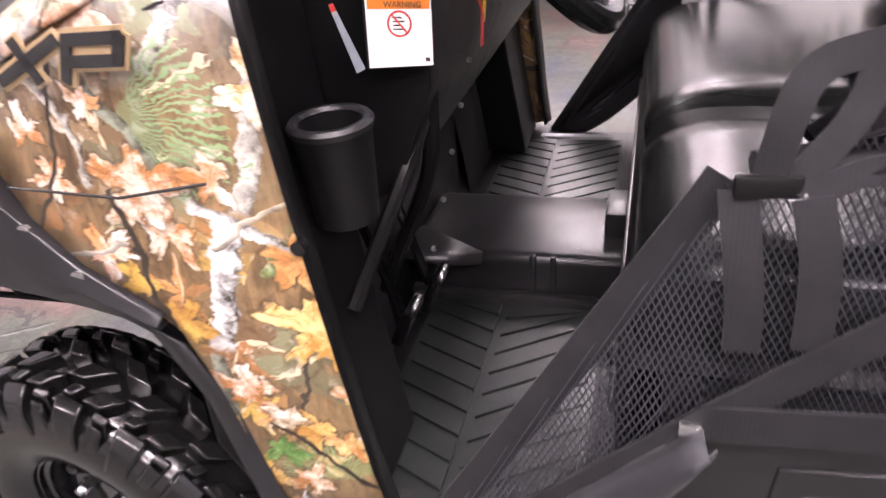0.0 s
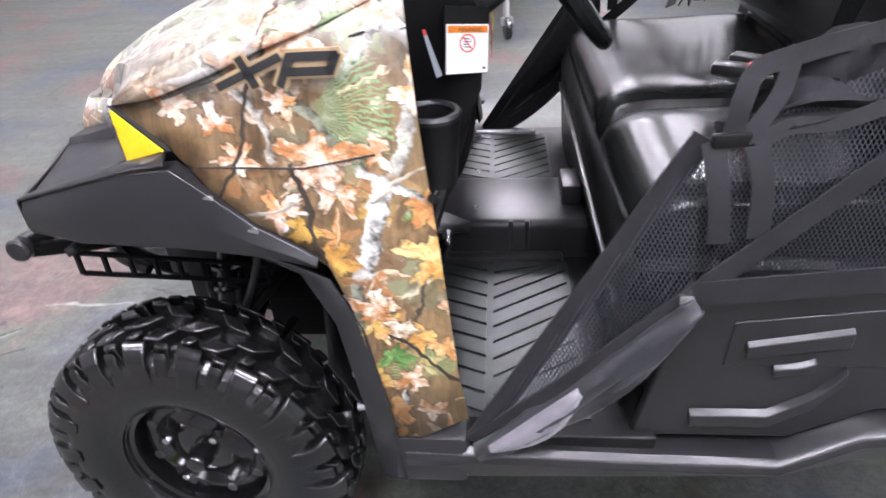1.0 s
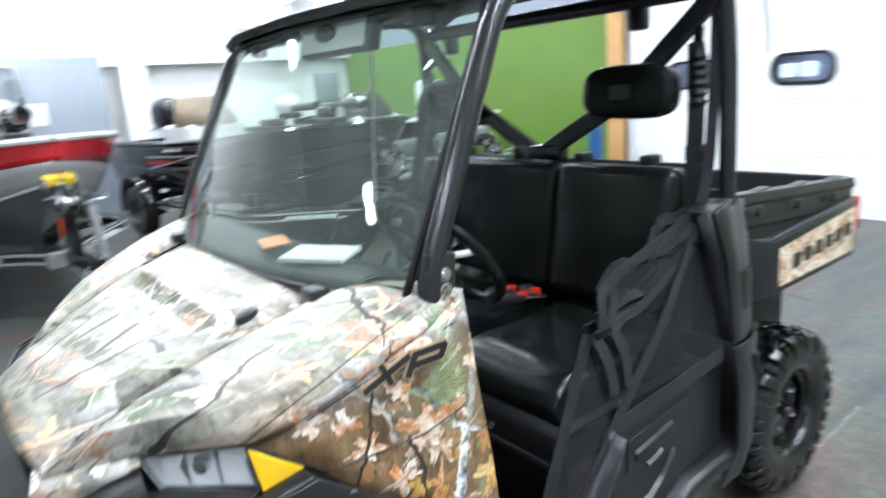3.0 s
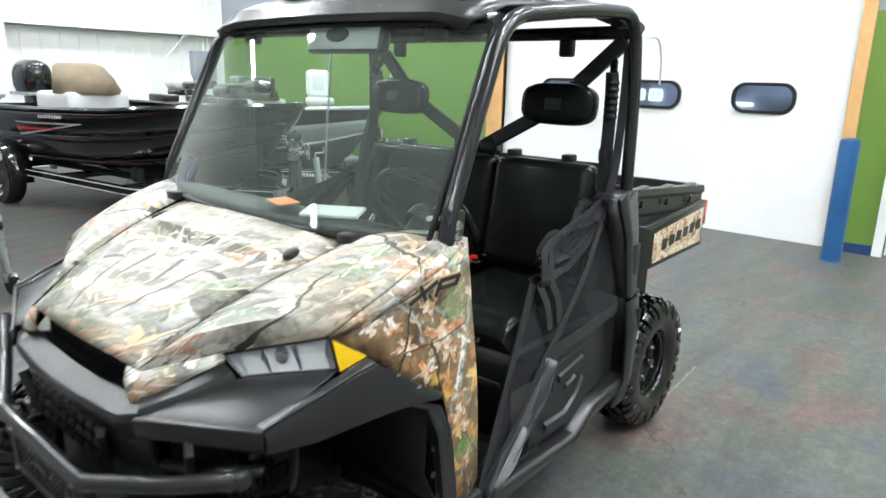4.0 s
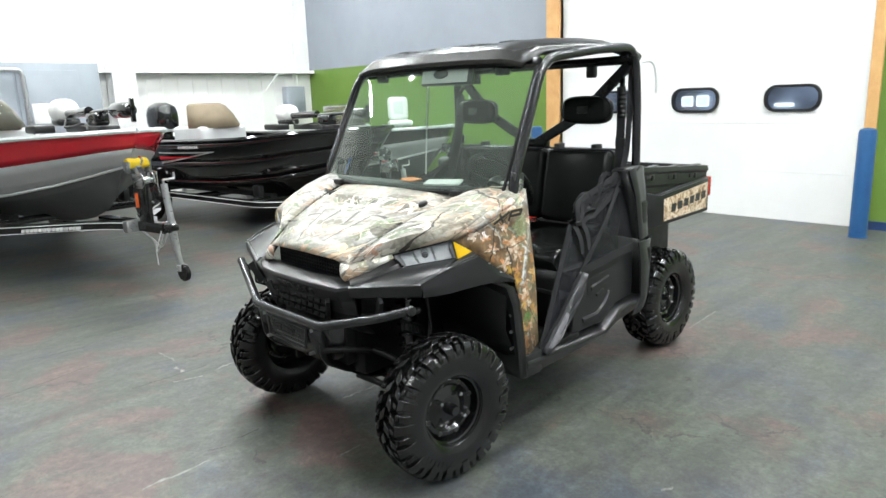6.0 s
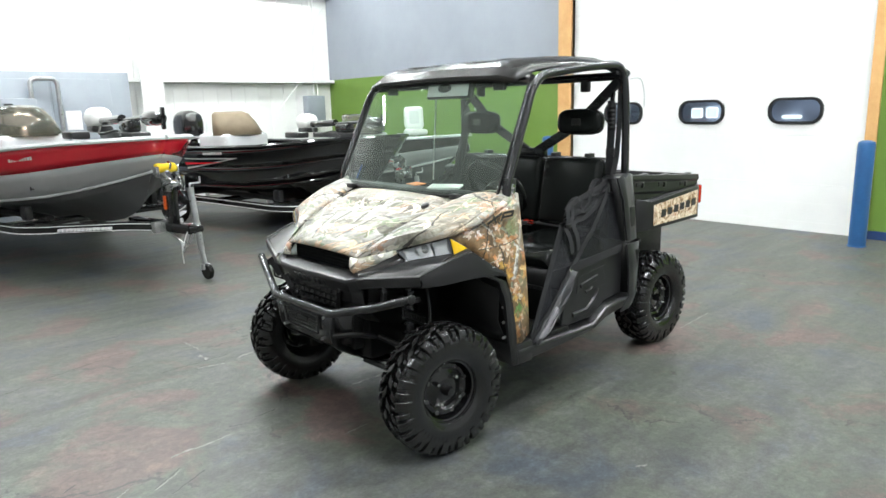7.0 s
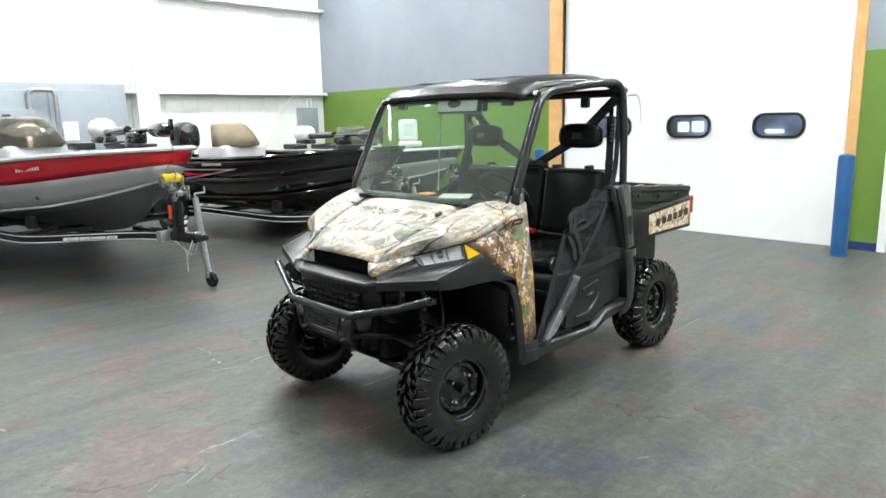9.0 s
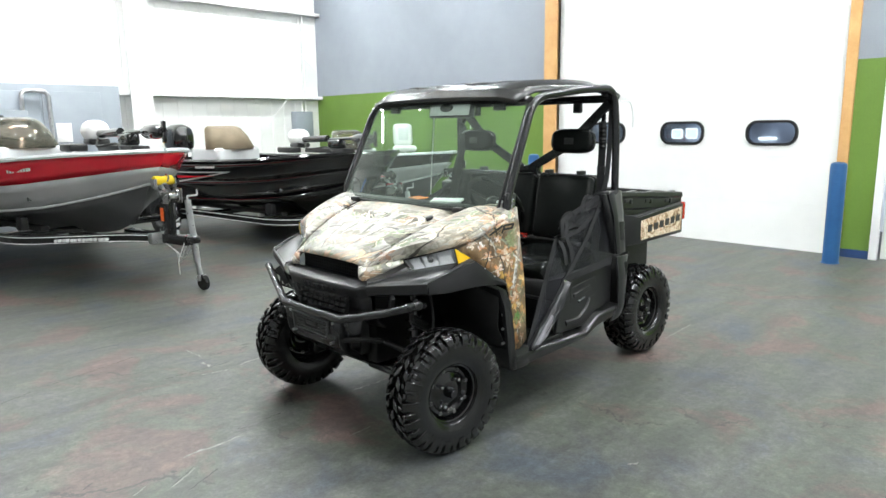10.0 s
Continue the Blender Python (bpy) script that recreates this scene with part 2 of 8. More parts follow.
def camo_material():
    m, t, p = nodes("camouflage_print")
    g = t.nodes.new("ShaderNodeTexCoord")
    xyz = t.nodes.new("ShaderNodeSeparateXYZ")
    link(t, g.outputs["Object"], xyz.inputs[0])
    side = calc(t, "ABSOLUTE", xyz.outputs[1])
    cb = t.nodes.new("ShaderNodeCombineXYZ")
    link(t, calc(t, "MULTIPLY_ADD", xyz.outputs[1], 0.15, xyz.outputs[0]), cb.inputs[0])
    link(t, calc(t, "MULTIPLY_ADD", side, -0.75, xyz.outputs[2]), cb.inputs[1])
    uv = cb.outputs[0]
    n1 = noise_tex(t, uv, 5, 6, 0.65, 0.6)
    n2 = noise_tex(t, uv, 38, 5, 0.65, 0.3)
    sheet = t.nodes.new("ShaderNodeSeparateXYZ")
    link(t, uv, sheet.inputs[0])
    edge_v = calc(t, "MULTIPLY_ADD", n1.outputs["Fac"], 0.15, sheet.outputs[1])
    up = t.nodes.new("ShaderNodeMapRange")                  # upper faces of the print paled and greyed for reflected ceiling light
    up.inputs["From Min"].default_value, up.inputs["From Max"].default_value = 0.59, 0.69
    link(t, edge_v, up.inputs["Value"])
    low = t.nodes.new("ShaderNodeMapRange")                 # leaf litter along the foot of the sheet
    low.inputs["From Min"].default_value, low.inputs["From Max"].default_value = 0.52, 0.38
    link(t, edge_v, low.inputs["Value"])
    litter = calc(t, "MAXIMUM", up.outputs[0], low.outputs[0])
    col = ramp(t, n1.outputs["Fac"], [(0.3, (0.05, 0.03, 0.015)), (0.42, (0.19, 0.115, 0.05)), (0.52, (0.3, 0.19, 0.09)), (0.62, (0.25, 0.17, 0.085)), (0.74, (0.4, 0.3, 0.18))])
    # pale ramp: the ceiling's reflection on the upper faces, put into the print
    glare_ramp = ramp(t, n1.outputs["Fac"], [(0.32, (0.05, 0.042, 0.026)), (0.42, (0.24, 0.22, 0.165)), (0.5, (0.48, 0.46, 0.385)), (0.56, (0.28, 0.28, 0.19)), (0.66, (0.62, 0.6, 0.54))])
    col = mixc(t, up.outputs[0], col, glare_ramp)
    grain = t.nodes.new("ShaderNodeMapping")
    grain.inputs["Scale"].default_value = (60, 9, 1)
    grain.inputs["Rotation"].default_value = (0, 0, 0.2)
    link(t, uv, grain.inputs["Vector"])
    n3 = noise_tex(t, grain.outputs["Vector"], 1.0, 5, 0.65, 0.8)
    col = mixc(t, 0.6, col, ramp(t, n3.outputs["Fac"], [(0.36, (0.3, 0.28, 0.25)), (0.6, (1.2, 1.17, 1.1))]), "MULTIPLY")
    col = mixc(t, 0.4, col, ramp(t, n2.outputs["Fac"], [(0.3, (0.5, 0.47, 0.42)), (0.7, (1.2, 1.18, 1.12))]), "MULTIPLY")
    brown = [(0.0, (0.13, 0.07, 0.03)), (0.5, (0.34, 0.22, 0.11)), (1.0, (0.2, 0.125, 0.06))]
    bark = [(0.0, (0.8, 0.79, 0.74)), (0.5, (0.5, 0.5, 0.45)), (1.0, (0.92, 0.91, 0.86))]
    orange = [(0.0, (0.7, 0.27, 0.07)), (0.35, (0.75, 0.47, 0.18)), (0.65, (0.45, 0.17, 0.05)), (1.0, (0.9, 0.74, 0.5))]
    pale = [(0.0, (0.82, 0.75, 0.6)), (0.5, (0.92, 0.9, 0.84)), (1.0, (0.66, 0.55, 0.36))]
    green = [(0.0, (0.12, 0.25, 0.06)), (0.6, (0.27, 0.38, 0.16)), (1.0, (0.1, 0.18, 0.06))]
    moss = [(0.0, (0.2, 0.21, 0.1)), (0.5, (0.33, 0.31, 0.18)), (1.0, (0.13, 0.14, 0.065))]
    dark = [(0.0, (0.022, 0.017, 0.01)), (1.0, (0.06, 0.045, 0.028))]
    yellow = [(0.0, (0.75, 0.48, 0.1)), (0.5, (0.62, 0.36, 0.07)), (1.0, (0.85, 0.64, 0.25))]
    twig = [(0.0, (0.9, 0.87, 0.78)), (1.0, (0.72, 0.66, 0.52))]
    col = leaf_layer(t, uv, 6, 0.8, 1.3, 5, col, brown, 3.1, None, 0.3, 0.4, where=calc(t, "MULTIPLY_ADD", up.outputs[0], -0.7, 1.0))
    col = leaf_layer(t, uv, 5, 0.45, 1.4, 5, col, moss, 5.4, None, 0.3, 0.4)
    col = leaf_layer(t, uv, 4.0, 0.6, 24, 0, col, dark, 11.3, (0.2, 2.2), 0, 0.2, 1.5)
    col = leaf_layer(t, uv, 2.6, 0.9, 9, 0, col, bark, 7.7, (1.3, 0.5), 0, 0.12, 1.8, where=up.outputs[0])
    col = leaf_layer(t, uv, 3.6, 0.5, 14, 0, col, bark, 27.5, (2.2, 1.2), 0, 0.16, 1.6, where=up.outputs[0])
    col = leaf_layer(t, uv, 8, 0.3, 1.2, 5, col, green, 19.2, None, 0.3, 0.25, where=litter)
    col = leaf_layer(t, uv, 9, 0.4, 1.2, 5, col, yellow, 37.7, None, 0.36, 0.25, where=low.outputs[0])
    col = leaf_layer(t, uv, 7.5, 0.4, 1.15, 5, col, orange, 23.3, None, 0.38, 0.22, 1.15, where=litter)
    col = leaf_layer(t, uv, 8.5, 0.4, 1.2, 5, col, pale, 31.7, None, 0.38, 0.22, 1.1, where=up.outputs[0])
    col = leaf_layer(t, uv, 12, 0.3, 1.15, 5, col, orange, 41.1, None, 0.4, 0.22, 1.15, where=litter)
    # the large motifs of the side sheet, each where the print has it
    rag = t.nodes.new("ShaderNodeVectorMath")
    rag.operation = "MULTIPLY_ADD"
    link(t, noise_tex(t, uv, 26, 4, 0.6).outputs["Color"], rag.inputs[0])
    rag.inputs[1].default_value = (0.03, 0.03, 0)
    rag.inputs[2].default_value = (-0.015, -0.015, 0)
    wr = t.nodes.new("ShaderNodeVectorMath")
    wr.operation = "ADD"
    link(t, uv, wr.inputs[0])
    link(t, rag.outputs[0], wr.inputs[1])
    w = wr.outputs[0]
    tone = noise_tex(t, w, 42, 5, 0.68, 0.3).outputs["Fac"]
    RUST, CREAM, GOLD_LEAF = (0.55, 0.22, 0.055), (0.95, 0.88, 0.74), (0.8, 0.5, 0.1)
    ASH, SNOW, MOSSY = (0.62, 0.6, 0.53), (0.93, 0.93, 0.9), (0.33, 0.36, 0.27)

    def limb(*a):
        return printed_branch(t, w, tone, col, *a)

    def leaf(u, v, size, turn, d=RUST, b=CREAM):
        return printed_leaf(t, w, tone, col, u, v, size, turn, d, b)

    col = limb(0.69, 0.63, 0.753, 0.542, 0.018, ASH)
    col = limb(0.644, 0.64, 0.65, 0.53, 0.028, SNOW)
    col = limb(0.655, 0.53, 0.69, 0.4, 0.022, ASH)
    col = limb(0.7, 0.405, 0.752, 0.225, 0.034, SNOW)
    col = limb(0.76, 0.224, 0.772, 0.12, 0.022, MOSSY)
    col = limb(0.582, 0.21, 0.613, 0.09, 0.016, SNOW)
    col = limb(0.835, 0.545, 0.735, 0.408, 0.018, MOSSY)
    col = limb(0.95, 0.6, 0.87, 0.5, 0.016, ASH)
    col = limb(0.87, 0.51, 0.86, 0.42, 0.012, ASH)
    col = limb(0.8, 0.4, 0.795, 0.355, 0.016, SNOW)
    col = printed_spray(t, w, tone, col, 0.795, 0.505, 0.115, -175, 1.0, (0.06, 0.24, 0.06))
    col = printed_spray(t, w, tone, col, 0.655, 0.03, 0.07, 80, 1.6, (0.08, 0.26, 0.05))
    col = limb(0.742, 0.412, 0.62, 0.352, 0.02, SNOW)
    col = limb(0.65, 0.25, 0.68, 0.12, 0.007, (0.06, 0.045, 0.03))
    col = leaf(0.802, 0.6, 0.055, 60)
    col = leaf(0.838, 0.519, 0.03, 250, (0.8, 0.4, 0.15), SNOW)
    col = leaf(0.648, 0.537, 0.045, 280, (0.7, 0.34, 0.06))
    col = leaf(0.912, 0.436, 0.036, 200)
    col = leaf(0.775, 0.376, 0.042, 240)
    col = leaf(0.797, 0.428, 0.062, 170)
    col = leaf(0.716, 0.44, 0.03, 80)
    col = leaf(0.86, 0.345, 0.04, 130, (0.8, 0.35, 0.12), SNOW)
    col = leaf(0.834, 0.312, 0.026, 30, (0.5, 0.28, 0.04), GOLD_LEAF)
    col = leaf(0.79, 0.262, 0.038, 200, (0.5, 0.24, 0.04), GOLD_LEAF)
    col = leaf(0.643, 0.35, 0.042, 100, RUST, (0.85, 0.5, 0.2))
    col = leaf(0.64, 0.267, 0.06, 310, (0.6, 0.28, 0.04), (0.95, 0.7, 0.3))
    col = leaf(0.737, 0.168, 0.045, 20)
    col = leaf(0.712, 0.072, 0.034, 180, (0.06, 0.2, 0.03), (0.22, 0.42, 0.12))
    col = leaf(0.6, 0.18, 0.035, 140)
    col = leaf(0.665, 0.11, 0.034, 75, (0.5, 0.24, 0.04), (0.9, 0.6, 0.2))
    col = leaf(0.94, 0.5, 0.03, 15, RUST, SNOW)
    col = leaf(1.0, 0.53, 0.035, 190)
    col = limb(0.7, 0.0, 0.735, -0.1, 0.014, SNOW)
    col = leaf(0.745, 0.015, 0.03, 50, (0.5, 0.24, 0.04), (0.9, 0.6, 0.2))
    col = leaf(0.69, 0.02, 0.034, 120)
    col = leaf(0.72, -0.055, 0.036, 300, RUST, (0.9, 0.6, 0.25))
    col = leaf(0.66, -0.05, 0.03, 210)
    col = leaf(0.7, 0.125, 0.032, 330, (0.3, 0.16, 0.05), CREAM)
    col = leaf(0.63, 0.09, 0.03, 20, RUST, (0.9, 0.65, 0.3))
    # hair-thin twigs over everything
    col = leaf_layer(t, uv, 4.0, 0.55, 60, 0, col, twig, 53.9, None, 0, 0.3, 1.6)
    col = leaf_layer(t, uv, 4.6, 0.6, 40, 0, col, dark, 57.9, None, 0, 0.3, 1.6)
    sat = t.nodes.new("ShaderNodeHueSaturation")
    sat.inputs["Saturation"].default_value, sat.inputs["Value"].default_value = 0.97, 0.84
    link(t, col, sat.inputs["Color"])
    # the same reflected light again: less saturation, more value on the upper faces
    glare = t.nodes.new("ShaderNodeHueSaturation")
    glare.inputs["Saturation"].default_value, glare.inputs["Value"].default_value = 0.72, 1.1
    link(t, sat.outputs["Color"], glare.inputs["Color"])
    col = mixc(t, up.outputs[0], sat.outputs["Color"], glare.outputs["Color"])
    link(t, col, p.inputs["Base Color"])
    p.inputs["Roughness"].default_value = 0.5
    p.inputs["Specular IOR Level"].default_value = 0.5
    p.inputs["Coat Weight"].default_value = 0.3
    p.inputs["Coat Roughness"].default_value = 0.34
    p.inputs["Coat IOR"].default_value = 1.5
    bump(t, p, noise_tex(t, uv, 14, 3).outputs["Fac"], 0.08, 0.01)
    return m


def floor_material():
    m, t, p = nodes("stained_concrete")
    v = coords(t)
    n1 = noise_tex(t, v, 0.55, 6, 0.62, 0.7)
    n2 = noise_tex(t, v, 1.3, 5, 0.6, 0.5)
    n3 = noise_tex(t, v, 55, 4, 0.7)
    n4 = noise_tex(t, v, 5, 6, 0.65)
    col = ramp(t, n1.outputs["Fac"], [(0.32, (0.08, 0.088, 0.1)), (0.5, (0.1, 0.107, 0.1)), (0.66, (0.125, 0.125, 0.115))])
    hue = ramp(t, n2.outputs["Fac"], [(0.36, (0.075, 0.092, 0.125)), (0.44, (0.105, 0.11, 0.112)), (0.53, (0.102, 0.118, 0.098)), (0.6, (0.15, 0.098, 0.094))])
    col = mixc(t, 0.9, col, hue)
    st = t.nodes.new("ShaderNodeMapping")
    st.inputs["Scale"].default_value, st.inputs["Rotation"].default_value = (0.7, 4.5, 1), (0, 0, 0.6)
    link(t, v, st.inputs["Vector"])
    n5 = noise_tex(t, st.outputs["Vector"], 1.0, 6, 0.65, 0.4)
    col = mixc(t, 0.85, col, ramp(t, n5.outputs["Fac"], [(0.33, (0.58, 0.6, 0.6)), (0.52, (0.95, 0.95, 0.94)), (0.7, (1.25, 1.25, 1.22))]), "MULTIPLY")
    col = mixc(t, 0.75, col, ramp(t, n4.outputs["Fac"], [(0.32, (0.5, 0.5, 0.5)), (0.5, (0.86, 0.87, 0.84)), (0.68, (1.22, 1.2, 1.17))]), "MULTIPLY")
    col = mixc(t, 0.5, col, ramp(t, n3.outputs["Fac"], [(0.35, (0.55, 0.55, 0.55)), (0.65, (1.4, 1.4, 1.4))]), "MULTIPLY")
    cr = t.nodes.new("ShaderNodeTexVoronoi")
    cr.feature = "DISTANCE_TO_EDGE"
    cr.inputs["Scale"].default_value = 0.42
    wv = t.nodes.new("ShaderNodeVectorMath")
    wv.operation = "MULTIPLY_ADD"
    link(t, noise_tex(t, v, 1.6, 6, 0.65).outputs["Color"], wv.inputs[0])
    wv.inputs[1].default_value = (0.9, 0.9, 0)
    link(t, v, wv.inputs[2])
    link(t, wv.outputs[0], cr.inputs["Vector"])
    gap = calc(t, "MULTIPLY", calc(t, "LESS_THAN", cr.outputs["Distance"], 0.0035), calc(t, "GREATER_THAN", n2.outputs["Fac"], 0.52))
    col = mixc(t, calc(t, "MULTIPLY", gap, 0.75), col, (0.03, 0.03, 0.03))
    n6 = noise_tex(t, v, 17, 5, 0.7, 0.4)
    n7 = noise_tex(t, v, 170, 3, 0.7)
    col = mixc(t, 0.75, col, ramp(t, n6.outputs["Fac"], [(0.3, (0.55, 0.55, 0.56)), (0.5, (0.95, 0.95, 0.94)), (0.68, (1.4, 1.39, 1.36))]), "MULTIPLY")
    col = mixc(t, 0.5, col, ramp(t, n7.outputs["Fac"], [(0.35, (0.6, 0.6, 0.6)), (0.65, (1.4, 1.4, 1.4))]), "MULTIPLY")
    col = mixc(t, 1.0, col, (0.84, 0.83, 0.81), "MULTIPLY")
    link(t, col, p.inputs["Base Color"])
    r = t.nodes.new("ShaderNodeMapRange")
    r.inputs["To Min"].default_value, r.inputs["To Max"].default_value = 0.36, 0.62
    link(t, n4.outputs["Fac"], r.inputs["Value"])
    link(t, r.outputs[0], p.inputs["Roughness"])
    p.inputs["Specular IOR Level"].default_value = 0.6
    bump(t, p, n3.outputs["Fac"], 0.2, 0.005)
    return m


CAMO = camo_material()
CONCRETE = floor_material()
PLASTIC = surf("moulded_black_plastic", (0.014, 0.014, 0.015), (0.021, 0.021, 0.0225), 5, 0.3, 0, 0.05, 700, 0, 0.03, 0.45)
PLASTIC_DULL = surf("dull_black_plastic", (0.004, 0.004, 0.0045), (0.008, 0.008, 0.0085), 6, 0.42, 0, 0.3, 500, spec=0.25)
ROOF_PLASTIC = surf("roof_plastic", (0.03, 0.03, 0.031), (0.042, 0.042, 0.043), 4, 0.26, 0, 0.06, 700, 0, 0.04, 0.45)
TUBE = surf("powder_coated_tube", (0.016, 0.016, 0.018), (0.02, 0.02, 0.022), 8, 0.24, 0, 0, 600, 0.25, 0.02)
STEEL_BLACK = surf("gloss_black_steel", (0.005, 0.005, 0.0055), (0.009, 0.009, 0.01), 8, 0.16, 0.3, 0.0, 300, 0.8, 0.05)
RUBBER = surf("tyre_rubber", (0.006, 0.006, 0.0062), (0.01, 0.01, 0.0103), 9, 0.18, 0, 0.0, 260, 0, 0.04, 0.65)
VINYL = surf("seat_vinyl", (0.007, 0.0078, 0.0076), (0.01, 0.011, 0.0107), 6, 0.23, 0, 0.0, 380, 0, 0.03, 0.2)
MAT = surf("floor_mat_rubber", (0.011, 0.0135, 0.013), (0.02, 0.024, 0.0225), 8, 0.38, 0, 0.1, 300, 0, 0.06)
WEB = surf("webbing", (0.008, 0.008, 0.0095), (0.016, 0.016, 0.0185), 12, 0.75, 0, 0.0, 900, 0, 0.1, 0.3, 0.06)
_t = WEB.node_tree                                      # woven ribs of the webbing
_w = _t.nodes.new("ShaderNodeTexWave")
_w.inputs["Scale"].default_value, _w.inputs["Distortion"].default_value = 70.0, 0.6
link(_t, coords(_t, (1.0, 0.4, 1.6)), _w.inputs["Vector"])
bump(_t, _t.nodes["Principled BSDF"], _w.outputs["Fac"], 0.05, 0.003)
FABRIC = surf("net_fabric", (0.009, 0.0095, 0.012), (0.02, 0.021, 0.026), 10, 0.45, 0, 0.2, 900, 0, 0.1, 0.5, 0.15)
FABRIC_PALE = surf("pale_flap_sheen", (0.12, 0.115, 0.13), (0.19, 0.18, 0.2), 14, 0.45, 0, 0.3, 900, 0, 0.1, 0.4, 0.3)
NETTING = surf("door_netting", (0.013, 0.0135, 0.018), (0.027, 0.028, 0.037), 10, 0.45, 0, 0.1, 900, 0, 0.1, 0.5, 0.15)
NET_DARK = surf("crumpled_black_netting", (0.004, 0.004, 0.005), (0.012, 0.012, 0.0145), 40, 0.7, 0, 0.4, 500, 0, 0.1, 0.25)
CHROME = surf("bright_metal", (0.65, 0.65, 0.66), (0.8, 0.8, 0.8), 10, 0.14, 1.0, 0, 300, 0, 0.06)
ZINC = surf("zinc_plated_steel", (0.45, 0.46, 0.47), (0.6, 0.6, 0.61), 12, 0.3, 0.9, 0.1, 200, 0, 0.1)
LENS = glass("clear_lens", (0.93, 0.95, 0.96), 0.02, 1.45)
WINDSHIELD = glass("tinted_windshield", (0.74, 0.88, 0.8), 0.0, 1.5, 0.115)
AMBER = surf("amber_reflector", (0.75, 0.45, 0.005), (0.85, 0.55, 0.01), 30, 0.2, 0, 0.15, 200, 0.5)
RED_LENS = surf("red_lens", (0.5, 0.02, 0.01), (0.6, 0.03, 0.015), 30, 0.2, 0, 0, 200, 0.6)
LABEL_WHITE = surf("label_white", (0.78, 0.78, 0.78), (0.84, 0.84, 0.83), 20, 0.4)
LABEL_ORANGE = surf("label_orange", (0.8, 0.22, 0.02), (0.85, 0.25, 0.03), 20, 0.4)
LABEL_RED = surf("label_red", (0.6, 0.04, 0.03), (0.66, 0.05, 0.04), 20, 0.4)
INK = surf("black_ink", (0.02, 0.02, 0.02), (0.03, 0.03, 0.03), 20, 0.5)
WALL_DIM = surf("dull_grey_wall", (0.3, 0.3, 0.31), (0.35, 0.35, 0.36), 1.2, 0.6, 0, 0.05, 60)
BUNK = surf("black_bunk_carpet", (0.02, 0.02, 0.021), (0.035, 0.035, 0.036), 20, 0.95, 0, 0.5, 300)
REFLECTOR = surf("lamp_reflector", (0.82, 0.83, 0.85), (0.93, 0.93, 0.94), 20, 0.2, 0.1, coat=0.8)
GOLD = surf("badge_outline", (0.42, 0.3, 0.17), (0.5, 0.36, 0.2), 20, 0.4)
WALL_WHITE = surf("white_metal_siding", (0.78, 0.78, 0.77), (0.84, 0.84, 0.83), 1.2, 0.5, 0, 0.05, 60)
WALL_GREY = surf("blue_grey_wall_paint", (0.24, 0.262, 0.305), (0.275, 0.298, 0.342), 1.3, 0.6, 0, 0.1, 90)
WALL_GREEN = surf("green_wall_paint", (0.115, 0.2, 0.03), (0.135, 0.23, 0.038), 1.5, 0.5, 0, 0.1, 90)
DOOR_WHITE = surf("white_door_paint", (0.8, 0.8, 0.8), (0.86, 0.86, 0.86), 1.4, 0.4, 0, 0.15, 140)
BLUE = surf("blue_paint", (0.012, 0.07, 0.2), (0.02, 0.1, 0.26), 3, 0.4, 0, 0.1, 120)
NAVY = surf("navy_base_paint", (0.01, 0.03, 0.11), (0.015, 0.045, 0.14), 3, 0.5)
PINE = surf("bare_pine", (0.55, 0.3, 0.11), (0.66, 0.4, 0.17), 4, 0.5, 0, 0.15, 80)
CABINET = surf("grey_cabinet_paint", (0.26, 0.29, 0.33), (0.3, 0.33, 0.37), 2, 0.4, 0, 0.05, 120)
CEILING = surf("ceiling_liner", (0.28, 0.28, 0.28), (0.34, 0.34, 0.34), 0.8, 0.7, 0, 0.1, 40)
HULL_RED = surf("red_hull_paint", (0.72, 0.012, 0.03), (0.78, 0.016, 0.038), 3, 0.22, 0.0, 0, 200, 0.6, 0.05)
HULL_SILVER = surf("silver_hull_paint", (0.42, 0.425, 0.43), (0.5, 0.505, 0.51), 2, 0.3, 0.1, 0.0, 200, 0.5, 0.06)
HULL_BLACK = surf("black_hull_paint", (0.006, 0.006, 0.0066), (0.011, 0.011, 0.012), 3, 0.14, 0.0, 0, 200, 0.5, 0.04)
# hull bottoms: the shade below the chine put into a darker grey
HULL_DARK = surf("shaded_hull_bottom", (0.1, 0.102, 0.106), (0.14, 0.142, 0.146), 2, 0.35, 0.1, 0.0, 200, 0.1)
GUNWALE = surf("light_grey_gunwale", (0.55, 0.56, 0.57), (0.63, 0.64, 0.65), 4, 0.35, 0.2, 0.05, 200)
GELCOAT = surf("white_moulded_vinyl", (0.68, 0.68, 0.67), (0.78, 0.78, 0.77), 5, 0.4, 0, 0.05, 200)
CARPET = surf("grey_deck_carpet", (0.12, 0.12, 0.125), (0.17, 0.17, 0.175), 20, 0.9, 0, 0.5, 300)
TAN = surf("tan_canvas", (0.16, 0.125, 0.08), (0.21, 0.165, 0.11), 6, 0.7, 0, 0.2, 200)
SMOKED = glass("smoked_acrylic", (0.7, 0.6, 0.52), 0.03, 1.3, 0.08)
YELLOW = surf("yellow_rubber", (0.72, 0.5, 0.01), (0.8, 0.58, 0.02), 8, 0.4)
ORANGE = surf("orange_marker", (0.8, 0.12, 0.02), (0.85, 0.15, 0.03), 20, 0.3)
LETTER = surf("white_lettering", (0.72, 0.72, 0.72), (0.8, 0.8, 0.8), 20, 0.45)
PANE = glass("door_pane", (0.62, 0.66, 0.7), 0.02, 1.6)
